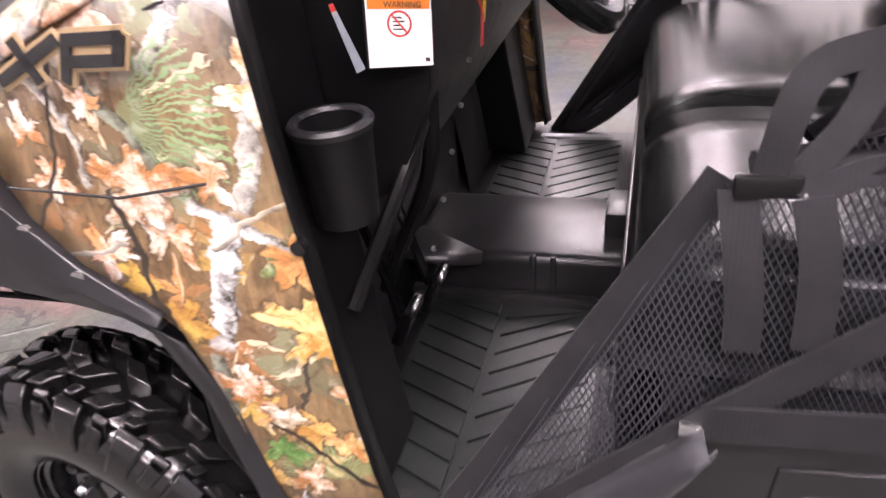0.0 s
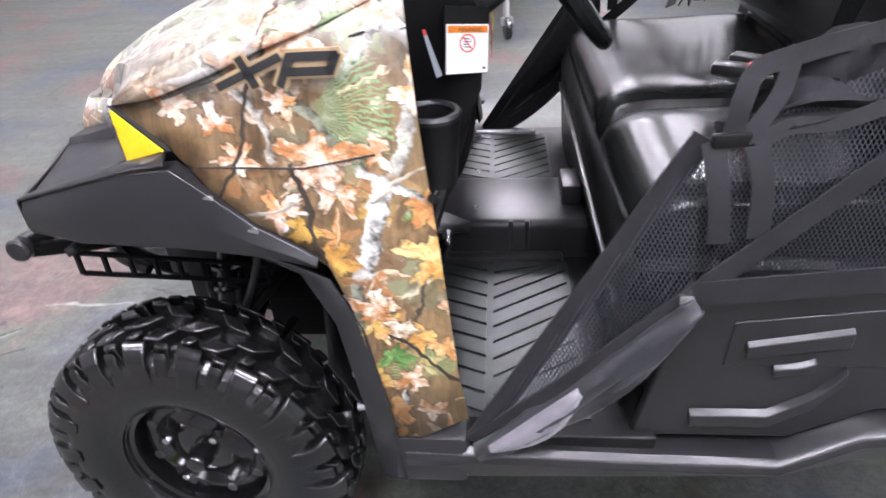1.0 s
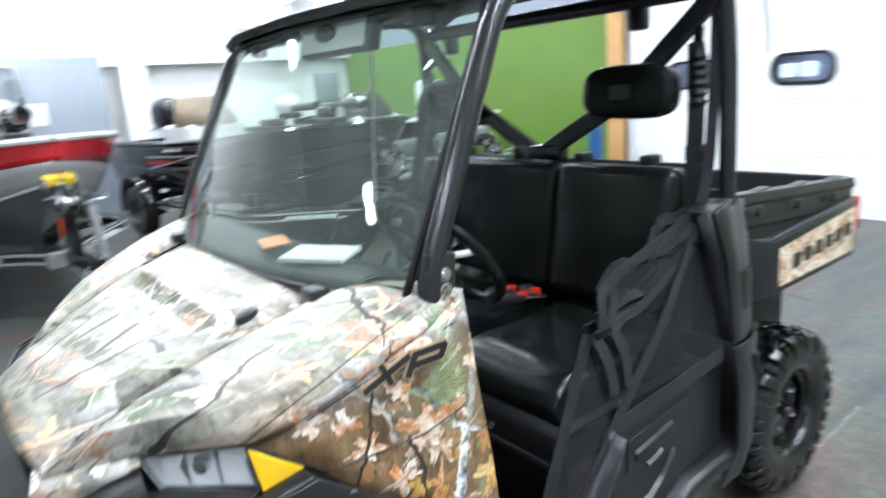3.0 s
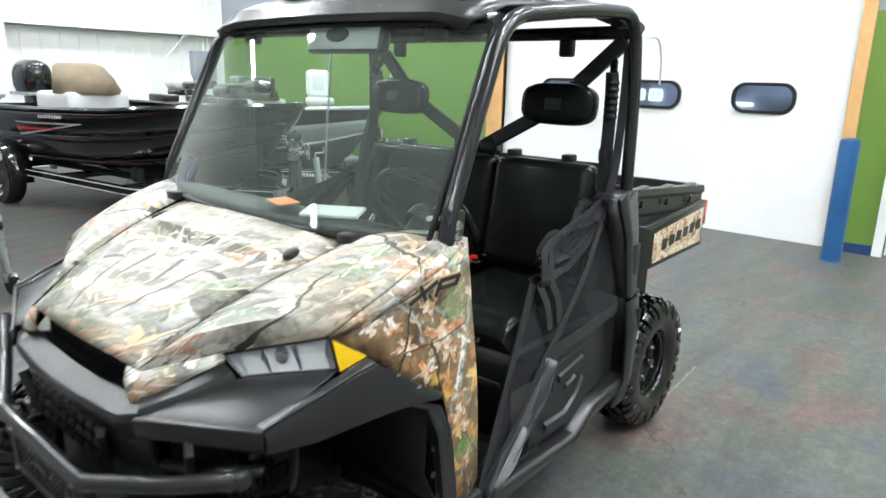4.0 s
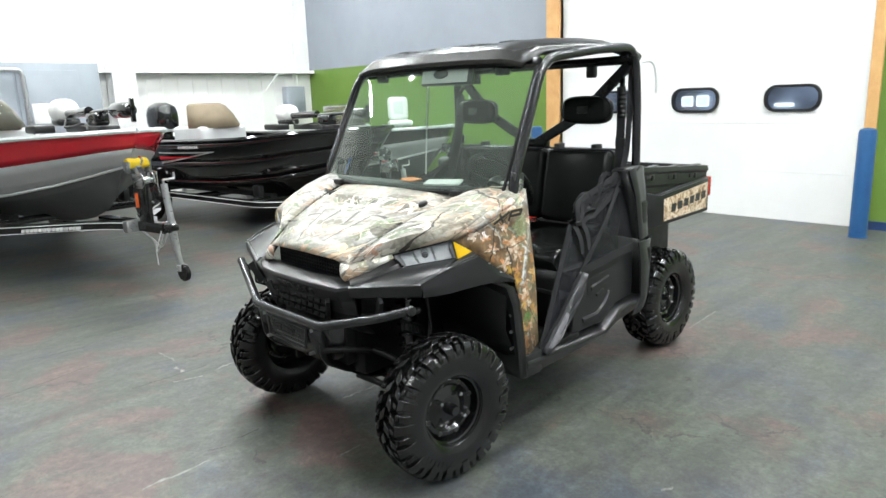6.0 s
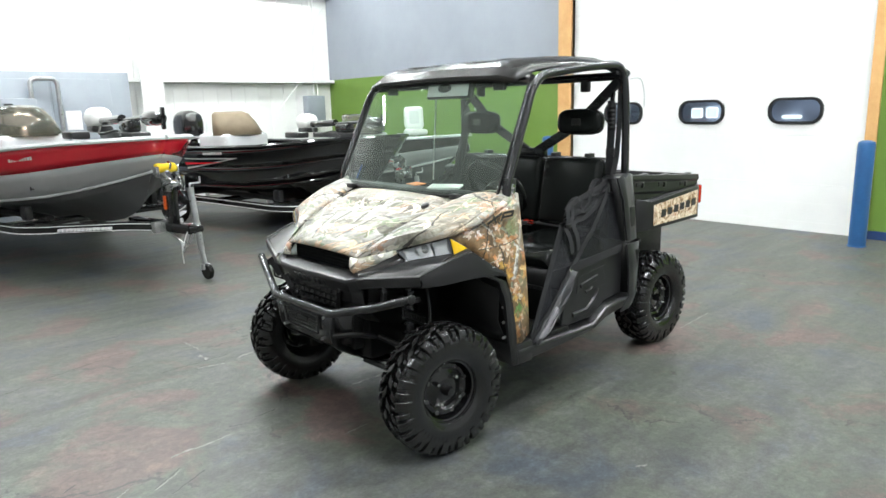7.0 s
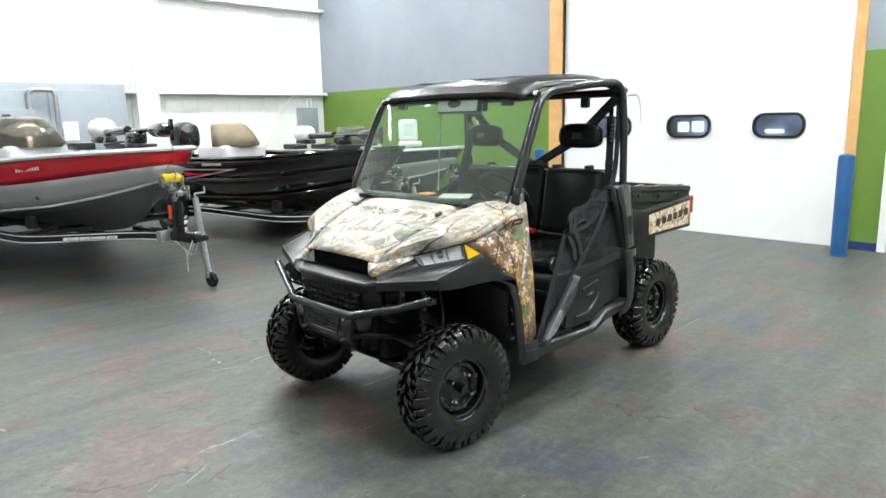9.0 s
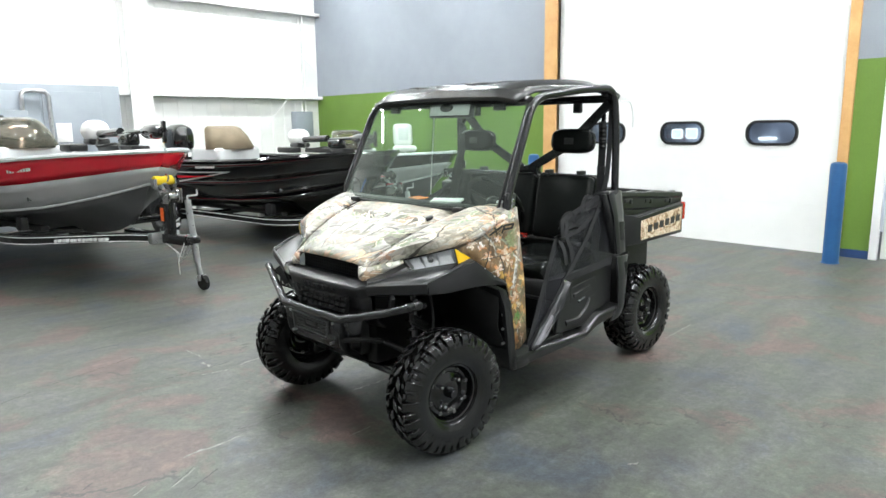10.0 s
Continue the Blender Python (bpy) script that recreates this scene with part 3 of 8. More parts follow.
DUSK = glow("evening_outside", (0.15, 0.17, 0.24), 1.5)
_t = DUSK.node_tree
link(_t, ramp(_t, noise_tex(_t, coords(_t), 1.7, 2, 0.4).outputs["Fac"], [(0.4, (0.05, 0.055, 0.075)), (0.55, (0.15, 0.17, 0.24)), (0.7, (0.28, 0.33, 0.45))]), _t.nodes["Principled BSDF"].inputs["Emission Color"])
WHITE_GLOW = glow("white_glow", (0.9, 0.95, 1.0), 2.6)
DIFFUSER = glow("lamp_diffuser", (0.97, 0.98, 1.0), LAMP)
DECAL, _t, _p = nodes("leaf_print_decal")               # leaf litter seen close, in cream, rust and umber
_v = coords(_t)
_n = noise_tex(_t, _v, 16, 6, 0.7, 1.2)
_c = ramp(_t, _n.outputs["Fac"], [(0.34, (0.05, 0.03, 0.015)), (0.43, (0.32, 0.17, 0.07)), (0.5, (0.7, 0.55, 0.38)), (0.56, (0.86, 0.8, 0.7)), (0.64, (0.55, 0.22, 0.07)), (0.72, (0.2, 0.24, 0.1))])
link(_t, mixc(_t, 0.5, _c, ramp(_t, noise_tex(_t, _v, 70, 4, 0.6).outputs["Fac"], [(0.35, (0.45, 0.42, 0.38)), (0.6, (1.2, 1.18, 1.15))]), "MULTIPLY"), _p.inputs["Base Color"])
_p.inputs["Roughness"].default_value = 0.3
MIRROR, mirror_tree, mirror_bsdf = nodes("mirror_glass")
mirror_bsdf.inputs["Metallic"].default_value, mirror_bsdf.inputs["Roughness"].default_value = 1.0, 0.02
mirror_bsdf.inputs["Base Color"].default_value = (0.85, 0.87, 0.87, 1)


# ---- mesh helpers ----
def part(name, bm, material, parent=None, label="", smooth=35, bevel=0.0, solid=0.0, subsurf=0, matrix=None, shared=None):
    """Links a bmesh as one mesh object under a thing or a part."""
    if shared is None:
        me = bpy.data.meshes.new(name)
        bmesh.ops.recalc_face_normals(bm, faces=bm.faces) if solid == 0 else None
        bm.to_mesh(me)
        bm.free()
        for mt in material if isinstance(material, (list, tuple)) else [material]:
            me.materials.append(mt)
        if smooth:
            for f in me.polygons:
                f.use_smooth = True
            me.set_sharp_from_angle(angle=radians(smooth))
    else:
        me = shared
    ob = new(name, me)
    if parent is not None:
        ob.parent = parent
    if matrix is not None:
        ob.matrix_basis = matrix
    if label:
        tagged(ob, label)
    if solid:
        md = ob.modifiers.new("thickness", "SOLIDIFY")
        md.thickness, md.offset = solid, -1
    if subsurf:
        md = ob.modifiers.new("round", "SUBSURF")
        md.levels = md.render_levels = subsurf
    if bevel:
        md = ob.modifiers.new("edges", "BEVEL")
        md.width, md.segments, md.limit_method, md.angle_limit = bevel, 2, "ANGLE", radians(35)
    return ob


def thing(name, label, category, group="", kind="", matrix=None):
    ob = new(name)
    ob.empty_display_size = 0.1
    if matrix is not None:
        ob.matrix_basis = matrix
    return tagged(ob, label, category, group, kind)


def B():
    return bmesh.new()


def box(bm, x0, x1, y0, y1, z0, z1, m=None):
    vs = [bm.verts.new((x, y, z)) for x in (x0, x1) for y in (y0, y1) for z in (z0, z1)]
    for f in ((0, 1, 3, 2), (4, 6, 7, 5), (0, 4, 5, 1), (2, 3, 7, 6), (0, 2, 6, 4), (1, 5, 7, 3)):
        bm.faces.new([vs[i] for i in f])
    if m is not None:
        bmesh.ops.transform(bm, matrix=m, verts=vs)
    return bm


def rbox(x0, x1, y0, y1, z0, z1, r=0.01, seg=2, m=None):
    """A box with rounded edges."""
    bm = box(B(), x0, x1, y0, y1, z0, z1)
    bmesh.ops.bevel(bm, geom=list(bm.edges), offset=r, segments=seg, profile=0.5, affect="EDGES")
    if m is not None:
        bmesh.ops.transform(bm, matrix=m, verts=bm.verts)
    return bm


def fillet(pts, rad, seg=5):
    pts = [Vector(p) for p in pts]
    if rad <= 0 or len(pts) < 3:
        return pts
    out = [pts[0]]
    for a, b, c in zip(pts, pts[1:], pts[2:]):
        u, w = (a - b), (c - b)
        k = min(rad, u.length * 0.45, w.length * 0.45)
        p, q = b + u.normalized() * k, b + w.normalized() * k
        for i in range(seg + 1):
            f = i / seg
            out.append(p * (1 - f) ** 2 + b * 2 * f * (1 - f) + q * f * f)
    out.append(pts[-1])
    return out


def sweep(bm, pts, section, up=None, cap=True):
    """Sweeps a closed 2D section along points. up: fixed direction for the section's second axis."""
    pts = [Vector(p) for p in pts]
    rings, ref = [], None
    for i, p in enumerate(pts):
        d = (pts[min(i + 1, len(pts) - 1)] - pts[max(i - 1, 0)]).normalized()
        if up is not None:
            a = d.cross(Vector(up)).normalized()
        else:
            if ref is None:
                ref = Vector((0, 0, 1)) if abs(d.z) < 0.9 else Vector((1, 0, 0))
            a = (ref - d * ref.dot(d)).normalized()
            ref = a
        b = a.cross(d).normalized()
        rings.append([bm.verts.new(p + a * s[0] + b * s[1]) for s in section])
    n = len(section)
    for r0, r1 in zip(rings, rings[1:]):
        for i in range(n):
            bm.faces.new((r0[i], r0[(i + 1) % n], r1[(i + 1) % n], r1[i]))
    if cap:
        bm.faces.new(rings[0][::-1])
        bm.faces.new(rings[-1])
    return bm


def tube(pts, r, n=12, rad=0.0, bm=None):
    sec = [(r * math.cos(2 * math.pi * i / n), r * math.sin(2 * math.pi * i / n)) for i in range(n)]
    return sweep(bm or B(), fillet(pts, rad), sec)


def strap(pts, width, thick=0.003, up=(0, 1, 0), rad=0.0, bm=None):
    """Webbing: a flat band whose face looks along up."""
    w, h = width / 2, thick / 2
    return sweep(bm or B(), fillet(pts, rad), [(-w, -h), (w, -h), (w, h), (-w, h)], up)


def loft(rows, bm=None, close=False):
    bm = bm or B()
    vs = [[bm.verts.new(p) for p in row] for row in rows]
    for a, b in zip(vs, vs[1:]):
        n = len(a)
        for i in range(n if close else n - 1):
            bm.faces.new((a[i], a[(i + 1) % n], b[(i + 1) % n], b[i]))
    return bm


def plate(poly, ext, bm=None):
    """A flat outline pushed along ext into a slab."""
    bm = bm or B()
    a = [bm.verts.new(p) for p in poly]
    b = [bm.verts.new(Vector(p) + Vector(ext)) for p in poly]
    bm.faces.new(a)
    bm.faces.new(b[::-1])
    for i in range(len(a)):
        j = (i + 1) % len(a)
        bm.faces.new((a[j], a[i], b[i], b[j]))
    return bm


def lathe(profile, n=48, axis="y", bm=None):
    """Turns (radius, along) pairs round an axis."""
    bm = bm or B()
    rings = []
    for i in range(n):
        a = 2 * math.pi * i / n
        c, s = math.cos(a), math.sin(a)
        rings.append([bm.verts.new({"y": (r * c, h, r * s), "z": (r * c, r * s, h), "x": (h, r * c, r * s)}[axis]) for r, h in profile])
    for i in range(n):
        a, b = rings[i], rings[(i + 1) % n]
        for k in range(len(profile) - 1):
            if profile[k][0] < 1e-6 and profile[k + 1][0] < 1e-6:
                continue
            try:
                bm.faces.new((a[k], a[k + 1], b[k + 1], b[k]))
            except ValueError:
                pass
    bmesh.ops.remove_doubles(bm, verts=bm.verts, dist=1e-5)
    return bm


def cyl(p0, p1, r, n=16, bm=None):
    return tube([p0, p1], r, n, bm=bm)


def mirrored(bm):
    c = bm.copy()
    bmesh.ops.scale(c, vec=(1, -1, 1), verts=c.verts)
    bmesh.ops.reverse_faces(c, faces=c.faces)
    return c


def both(name, bm, material, parent, label="", **kw):
    """A part of the left side and its mirror image on the right."""
    other = mirrored(bm)
    return part(name, bm, material, parent, label, **kw), part(name, other, material, parent, label, **kw)


def smoothstep(a, b, x):
    f = min(1, max(0, (x - a) / (b - a)))
    return f * f * (3 - 2 * f)

# ---- the room ----
X0, X1, Y0, Y1, H = -5.92, 9.0, -10.72, 9.0, 6.4      # inner faces of the walls, ceiling height
DOOR_A, DOOR_B, DOOR_H = -3.80, 0.41, 4.2               # overhead door's opening

floor = tagged(part("floor", box(B(), X0 - 3, X1 + 0.3, Y0 - 0.3, Y1 + 0.3, -0.2, 0.0), CONCRETE), "stained grey showroom concrete floor with scuffs and cracks", "floor", kind="structure")
ceiling = tagged(part("ceiling", box(B(), X0 - 0.3, X1 + 0.3, Y0 - 0.3, Y1 + 0.3, H, H + 0.2), CEILING), "plain pale ceiling liner", "ceiling", kind="structure")

# wall with the overhead door: green below, blue-grey above
wall_west = tagged(part("wall_west", box(box(box(B(), X0 - 0.25, X0, Y0, DOOR_A, 2.36, H), X0 - 0.25, X0, DOOR_B, Y1, 2.36, H), X0 - 0.25, X0, DOOR_A, DOOR_B, DOOR_H, H), WALL_GREY), "blue-grey painted upper wall", "wall", kind="structure")
part("lower_wall", box(box(B(), X0 - 0.25, X0 + 0.004, Y0, DOOR_A, 0, 2.36), X0 - 0.25, X0 + 0.004, DOOR_B, 0.84, 0, 2.36), WALL_GREEN, wall_west, "green painted lower wall")
part("lower_wall", box(B(), X0 - 0.25, X0 + 0.004, 2.2, Y1, 0, 2.36), WALL_GREEN, wall_west, "green painted lower wall")
tagged(part("baseboard", box(box(B(), X0, X0 + 0.02, DOOR_B + 0.12, 0.86, 0, 0.1), X0, X0 + 0.02, Y0, DOOR_A - 0.26, 0, 0.1), NAVY), "navy painted strip along the foot of the wall", "baseboard", kind="structure")
tagged(part("trim", box(B(), X0 - 0.02, X0 + 0.03, 0.84, 0.93, 0, 2.36), DOOR_WHITE, bevel=0.004), "white corner trim beside the green wall", "trim", kind="structure")
side_door = tagged(part("door_1", box(B(), X0 - 0.2, X0 - 0.12, 0.93, 2.2, 0, 2.36), DOOR_WHITE, bevel=0.004), "plain white side door in the wall", "door", kind="structure")
part("door_handle", tube([(X0 - 0.12, 1.08, 1.0), (X0 - 0.06, 1.08, 1.0), (X0 - 0.06, 1.2, 1.0)], 0.012, rad=0.02), CHROME, side_door, "chrome lever handle")
for y0, y1 in ((-4.05, DOOR_A), (DOOR_B, 0.53)):
    tagged(part("trim", box(B(), X0 - 0.1, X0 + 0.035, y0, y1, 0, DOOR_H + 0.2), PINE, bevel=0.004), "bare pine jamb board of the overhead door", "trim", kind="structure")

door = thing("overhead_door", "closed white sectional overhead door with rounded windows", "garage door", kind="structure", matrix=pose(X0 - 0.06, (DOOR_A + DOOR_B) / 2, 0))
half = (DOOR_B - DOOR_A) / 2
sections = [(0.0, 0.6), (0.6, 1.2), (1.2, 1.8), (1.8, 2.4), (2.4, 3.0), (3.0, 3.6), (3.6, 4.2)]
WIN = [(-2.88, 0.66), (-1.64, 0.66), (-0.41, 0.66)]


def oval(w, h, r, n=6):
    """A rounded-rectangle outline in the wall's plane, as (y, z)."""
    out = []
    for cx, cz, a0 in ((w / 2 - r, h / 2 - r, 0), (-w / 2 + r, h / 2 - r, 90), (-w / 2 + r, -h / 2 + r, 180), (w / 2 - r, -h / 2 + r, 270)):
        for i in range(n + 1):
            a = radians(a0 + 90 * i / n)
            out.append((cx + r * math.cos(a), cz + r * math.sin(a)))
    return out


for z0, z1 in sections:
    bm = B()
    n = 5
    for i in range(n):        # faint ribs pressed into each section
        a = z0 + 0.0012 + (z1 - z0 - 0.0024) * i / n
        b = z0 + 0.0012 + (z1 - z0 - 0.0024) * (i + 1) / n
        if z0 == 1.2:
            continue
        box(bm, -0.04, 0.0 if i % 2 else 0.003, -half, half, a, b)
    if z0 == 1.2:             # the section with the windows: strips round the three openings
        cuts = [(y - (DOOR_A + DOOR_B) / 2 - w / 2 + 0.02, y - (DOOR_A + DOOR_B) / 2 + w / 2 - 0.02) for y, w in WIN]
        box(bm, -0.04, 0.002, -half, half, 1.2012, 1.36)
        box(bm, -0.04, 0.002, -half, half, 1.65, 1.7988)
        edges = [-half] + [v for c in cuts for v in c] + [half]
        for a, b in zip(edges[::2], edges[1::2]):
            box(bm, -0.04, 0.002, a, b, 1.36, 1.65)
        for y, w in WIN:      # rounded corners of the openings
            yc = y - (DOOR_A + DOOR_B) / 2
            rim = oval(w - 0.03, 0.3, 0.125)
            for k, (sy, sz) in enumerate(((1, 1), (-1, 1), (-1, -1), (1, -1))):
                tip = (0.001, yc + sy * w / 2, 1.505 + sz * 0.16)
                for (a, b), (c, d) in zip(rim[k * 7:k * 7 + 6], rim[k * 7 + 1:k * 7 + 7]):
                    plate([tip, (0.001, yc + a, 1.505 + b), (0.001, yc + c, 1.505 + d)], (-0.03, 0, 0), bm)
    box(bm, -0.052, -0.041, -half, half, z1 - 0.02, z1 + 0.02)
    part("panel", bm, DOOR_WHITE, door)
for y, w in WIN:
    yc = y - (DOOR_A + DOOR_B) / 2
    out, inn = oval(w, 0.33, 0.14), oval(w - 0.07, 0.26, 0.11)
    bm = B()
    loft([[(0.002, yc + a, 1.505 + b) for a, b in out], [(0.028, yc + a * 0.985, 1.505 + b * 0.97) for a, b in out], [(0.028, yc + a, 1.505 + b) for a, b in inn], [(-0.03, yc + a, 1.505 + b) for a, b in inn]], bm, True)
    win = part("window", bm, PLASTIC, door, "black oval window frame")
    pane = part("pane", plate([(-0.012, yc + a, 1.505 + b) for a, b in inn], (-0.006, 0, 0)), PANE, win)
    pane.visible_shadow = False
outside = tagged(part("backdrop", box(B(), X0 - 2.6, X0 - 2.5, -5, 2, 0, 5), DUSK), "dim grey-blue evening outside the door windows", "backdrop", kind="structure")

# glowing slabs added outside, for the white spots in the door windows
for y0, y1, z0, z1 in ((-3.04, -2.84, 1.37, 1.54), (-2.77, -2.56, 1.37, 1.55), (-1.5, -1.2, 1.35, 1.4)):
    part("glow_patch", rbox(X0 - 2.5, X0 - 2.46, y0, y1, z0, z1, 0.03, 3), WHITE_GLOW, outside, "white glowing patch added behind the door windows")

# white metal wall with girts and a column
wall_south = tagged(part("wall_south", box(B(), X0 - 0.25, X1, Y0 - 0.2, Y0, 0, H), WALL_WHITE), "white ribbed metal wall", "wall", kind="structure")
bm = B()
x = X0 + 0.3
while x < 4.5:
    box(bm, x, x + 0.025, Y0, Y0 + 0.012, 0, H)
    x += 0.305
part("siding_ribs", bm, WALL_WHITE, wall_south)
for z in (2.28, 4.13):
    bm = box(box(box(B(), X0, 5, Y0, Y0 + 0.2, z, z + 0.012), X0, 5, Y0 + 0.188, Y0 + 0.2, z, z + 0.075), X0, 5, Y0, Y0 + 0.012, z - 0.06, z)
    part("girt", bm, WALL_WHITE, wall_south, "white steel channel girt")
bm = box(box(box(B(), -1.93, -1.52, Y0 + 0.36, Y0 + 0.38, 0, H), -1.93, -1.52, Y0 + 0.02, Y0 + 0.04, 0, H), -1.735, -1.715, Y0 + 0.04, Y0 + 0.36, 0, H)
part("column", bm, WALL_WHITE, wall_south, "white steel I-beam column")
part("brace", tube([(-5.0, Y0 + 0.21, 2.3), (-4.55, Y0 + 0.06, 1.75)], 0.012, 8), WALL_WHITE, wall_south)
part("brace", tube([(-5.75, Y0 + 0.21, 2.95), (-5.45, Y0 + 0.03, 3.35)], 0.014, 8), WALL_WHITE, wall_south)
part("brace", tube([(-5.75, Y0 + 0.21, 3.95), (-5.45, Y0 + 0.03, 3.55)], 0.014, 8), WALL_WHITE, wall_south)
tagged(part("wall_east", box(B(), X1, X1 + 0.2, Y0, Y1, 0, H), WALL_DIM), "plain grey wall", "wall", kind="structure")
tagged(part("wall_north", box(B(), X0 - 0.25, X1, Y1, Y1 + 0.2, 0, H), WALL_DIM), "plain grey wall", "wall", kind="structure")

cab = thing("electrical_cabinet", "tall grey switchgear cabinet against the white wall", "cabinet", matrix=pose(0.1, Y0, 0))
part("body", rbox(-1.28, 1.3, 0.21, 0.75, 0.0, 2.42, 0.01), CABINET, cab)
part("door", rbox(-0.95, -0.02, 0.75, 0.775, 0.3, 2.3, 0.006), CABINET, cab)
part("door", rbox(0.02, 1.2, 0.75, 0.775, 0.3, 2.3, 0.006), CABINET, cab)
part("notice", rbox(-0.43, -0.19, 0.777, 0.781, 1.45, 1.77, 0.001), LABEL_WHITE, cab, "white paper notice taped on")
part("meter_housing", rbox(0.25, 0.75, 0.775, 0.95, 1.2, 1.98, 0.01), CABINET, cab)
part("conduit", tube([(0.3, 0.86, 1.95), (0.3, 0.86, 2.3), (-0.1, 0.86, 2.3), (-0.1, 0.86, 1.4)], 0.035, 12, 0.12), ZINC, cab, "bent grey conduit")
part("switch", rbox(0.6, 0.72, 0.95, 0.97, 1.75, 1.9, 0.004), INK, cab)
jb = thing("junction_box", "small grey electrical box on the white wall", "electrical box", matrix=pose(-5.39, Y0 + 0.012, 1.45))
part("body", rbox(-0.23, 0.23, 0, 0.2, 0, 0.56, 0.008), CABINET, jb)
part("cover", rbox(-0.21, 0.21, 0.2, 0.212, 0.02, 0.54, 0.004), CABINET, jb)
part("conduit", tube([(-0.12, 0.1, 0.56), (-0.12, 0.1, 4.6)], 0.02, 10), WALL_WHITE, jb)
part("conduit", tube([(-0.02, 0.1, 0.56), (-0.02, 0.1, 4.6)], 0.016, 10), WALL_WHITE, jb)

for y in (0.575, -3.86):
    bo = thing("bollard", "blue painted steel bollard beside the overhead door", "bollard", "door bollards", matrix=pose(-5.4, y, 0))
    part("post", lathe([(0, 0), (0.088, 0), (0.088, 1.13), (0.08, 1.165), (0.05, 1.18), (0, 1.185)], 28, "z"), BLUE, bo)
    part("collar", lathe([(0.088, 0), (0.1, 0), (0.1, 0.006), (0.088, 0.012)], 28, "z"), BLUE, bo)

# ceiling lamps
lamp = thing("ceiling_light", "bright rectangular fluorescent high-bay ceiling light", "ceiling light", "high-bay lights")
part("housing", rbox(-0.65, 0.65, -0.18, 0.18, 0.012, 0.1, 0.01), GUNWALE, lamp)
part("diffuser", box(B(), -0.6, 0.6, -0.13, 0.13, 0.0, 0.01), DIFFUSER, lamp)
for s in (-0.5, 0.5):
    part("hanger", cyl((s, 0, 0.1), (s, 0, 0.9), 0.006, 8), ZINC, lamp)
spots = [(x, y) for x in (-4.6, -2.2, 0.2, 1.8) for y in (-8.8, -5.4)] + [(-0.9, -2.2), (2.2, -2.9), (6.6, -5.4), (6.6, 0.9)] + [(-4.6, 0.9), (-1.8, 1.1), (0.4, 2.2)] + [(x, y) for x in (-4.6, -1.8, 1.0, 6.6) for y in (3.6, 6.4)]
lamp.matrix_basis = pose(*spots[0], H - 0.9)
for x, y in spots[1:]:
    copy_thing(lamp, pose(x, y, H - 0.9))

# ---- the utility vehicle: front +x, its left side +y, standing on z = 0 ----
utv = thing("utility_vehicle", "black side-by-side utility vehicle with camouflage-printed bonnet and panels", "utility vehicle")


# bonnet
def hood_half(x):
    return lerp1([(0.7, 0.435), (0.8, 0.42), (0.95, 0.39), (1.1, 0.355), (1.25, 0.315), (1.3, 0.3)], x)


def lerp1(tab, s):
    for (a, u), (b, v) in zip(tab, tab[1:]):
        if s <= b:
            return u + (v - u) * max(0, (s - a) / (b - a))
    return tab[-1][1]


HOOD_Z = [(0.70, 1.185), (0.80, 1.168), (0.885, 1.15), (0.925, 1.115), (1.02, 1.09), (1.12, 1.05), (1.2, 1.008), (1.245, 0.97), (1.262, 0.945)]
HOOD_ROWS = (0.70, 0.76, 0.82, 0.86, 0.885, 0.905, 0.925, 0.97, 1.02, 1.08, 1.13, 1.18, 1.22, 1.245, 1.258)
rows = []
for x in HOOD_ROWS:
    w = hood_half(x)
    row = []
    for i in range(17):
        f = -1 + i / 8
        step = smoothstep(0.86, 0.72, abs(f)) if 0.88 < x < 0.95 else 0
        z = lerp1(HOOD_Z, x) if abs(f) < 0.8 else lerp1([(0.70, 1.18), (0.9, 1.125), (1.1, 1.045), (1.262, 0.942)], x)
        row.append((x + 0.055 * (1 - f * f) * smoothstep(0.95, 0.7, x) + 0.025 * (1 - f * f) * smoothstep(1.1, 1.25, x), w * f, z + 0.012 * (1 - f * f)))
    rows.append(row)
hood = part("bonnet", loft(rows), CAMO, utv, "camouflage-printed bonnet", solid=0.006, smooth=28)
for k in (1, -1):
    part("bonnet_latch", lathe([(0, 0.01), (0.014, 0.0095), (0.02, 0.006), (0.022, 0.0), (0.022, -0.02)], 24, "z"), PLASTIC, hood, "black rubber bonnet latch", matrix=pose(0.842, k * 0.35, 1.158, 0, 12, k * 20) @ Matrix.Diagonal((1.35, 0.9, 1, 1)))
part("bonnet_mark", lathe([(0, 0.002), (0.012, 0.002), (0.012, 0)], 16, "z"), BLUE, hood, matrix=pose(1.19, -0.09, 1.018, 0, 25, 0))
bm, bm2 = B(), B()
for i in range(6):                      # worn lettering beside the seam, as framed bars
    if i == 3:
        continue
    m = pose(1.172 - 0.026 * i, 0.325 + 0.008 * i, 1.004 + 0.0136 * i, 0, 27, -15)
    for q in ((0, 0.021, 0, 0.004), (0, 0.021, 0.026, 0.03), (0, 0.004, 0, 0.03), (0.017, 0.021, 0, 0.03)):
        box(bm, q[0], q[1], q[2] - 0.03, q[3] - 0.03, 0, 0.005, m)
    box(bm2, 0.004, 0.017, -0.026, -0.004, 0, 0.003, m)
part("bonnet_lettering", bm, INK, hood, "row of dark lettering bars", smooth=0)
part("lettering_fill", bm2, GOLD, hood, smooth=0)

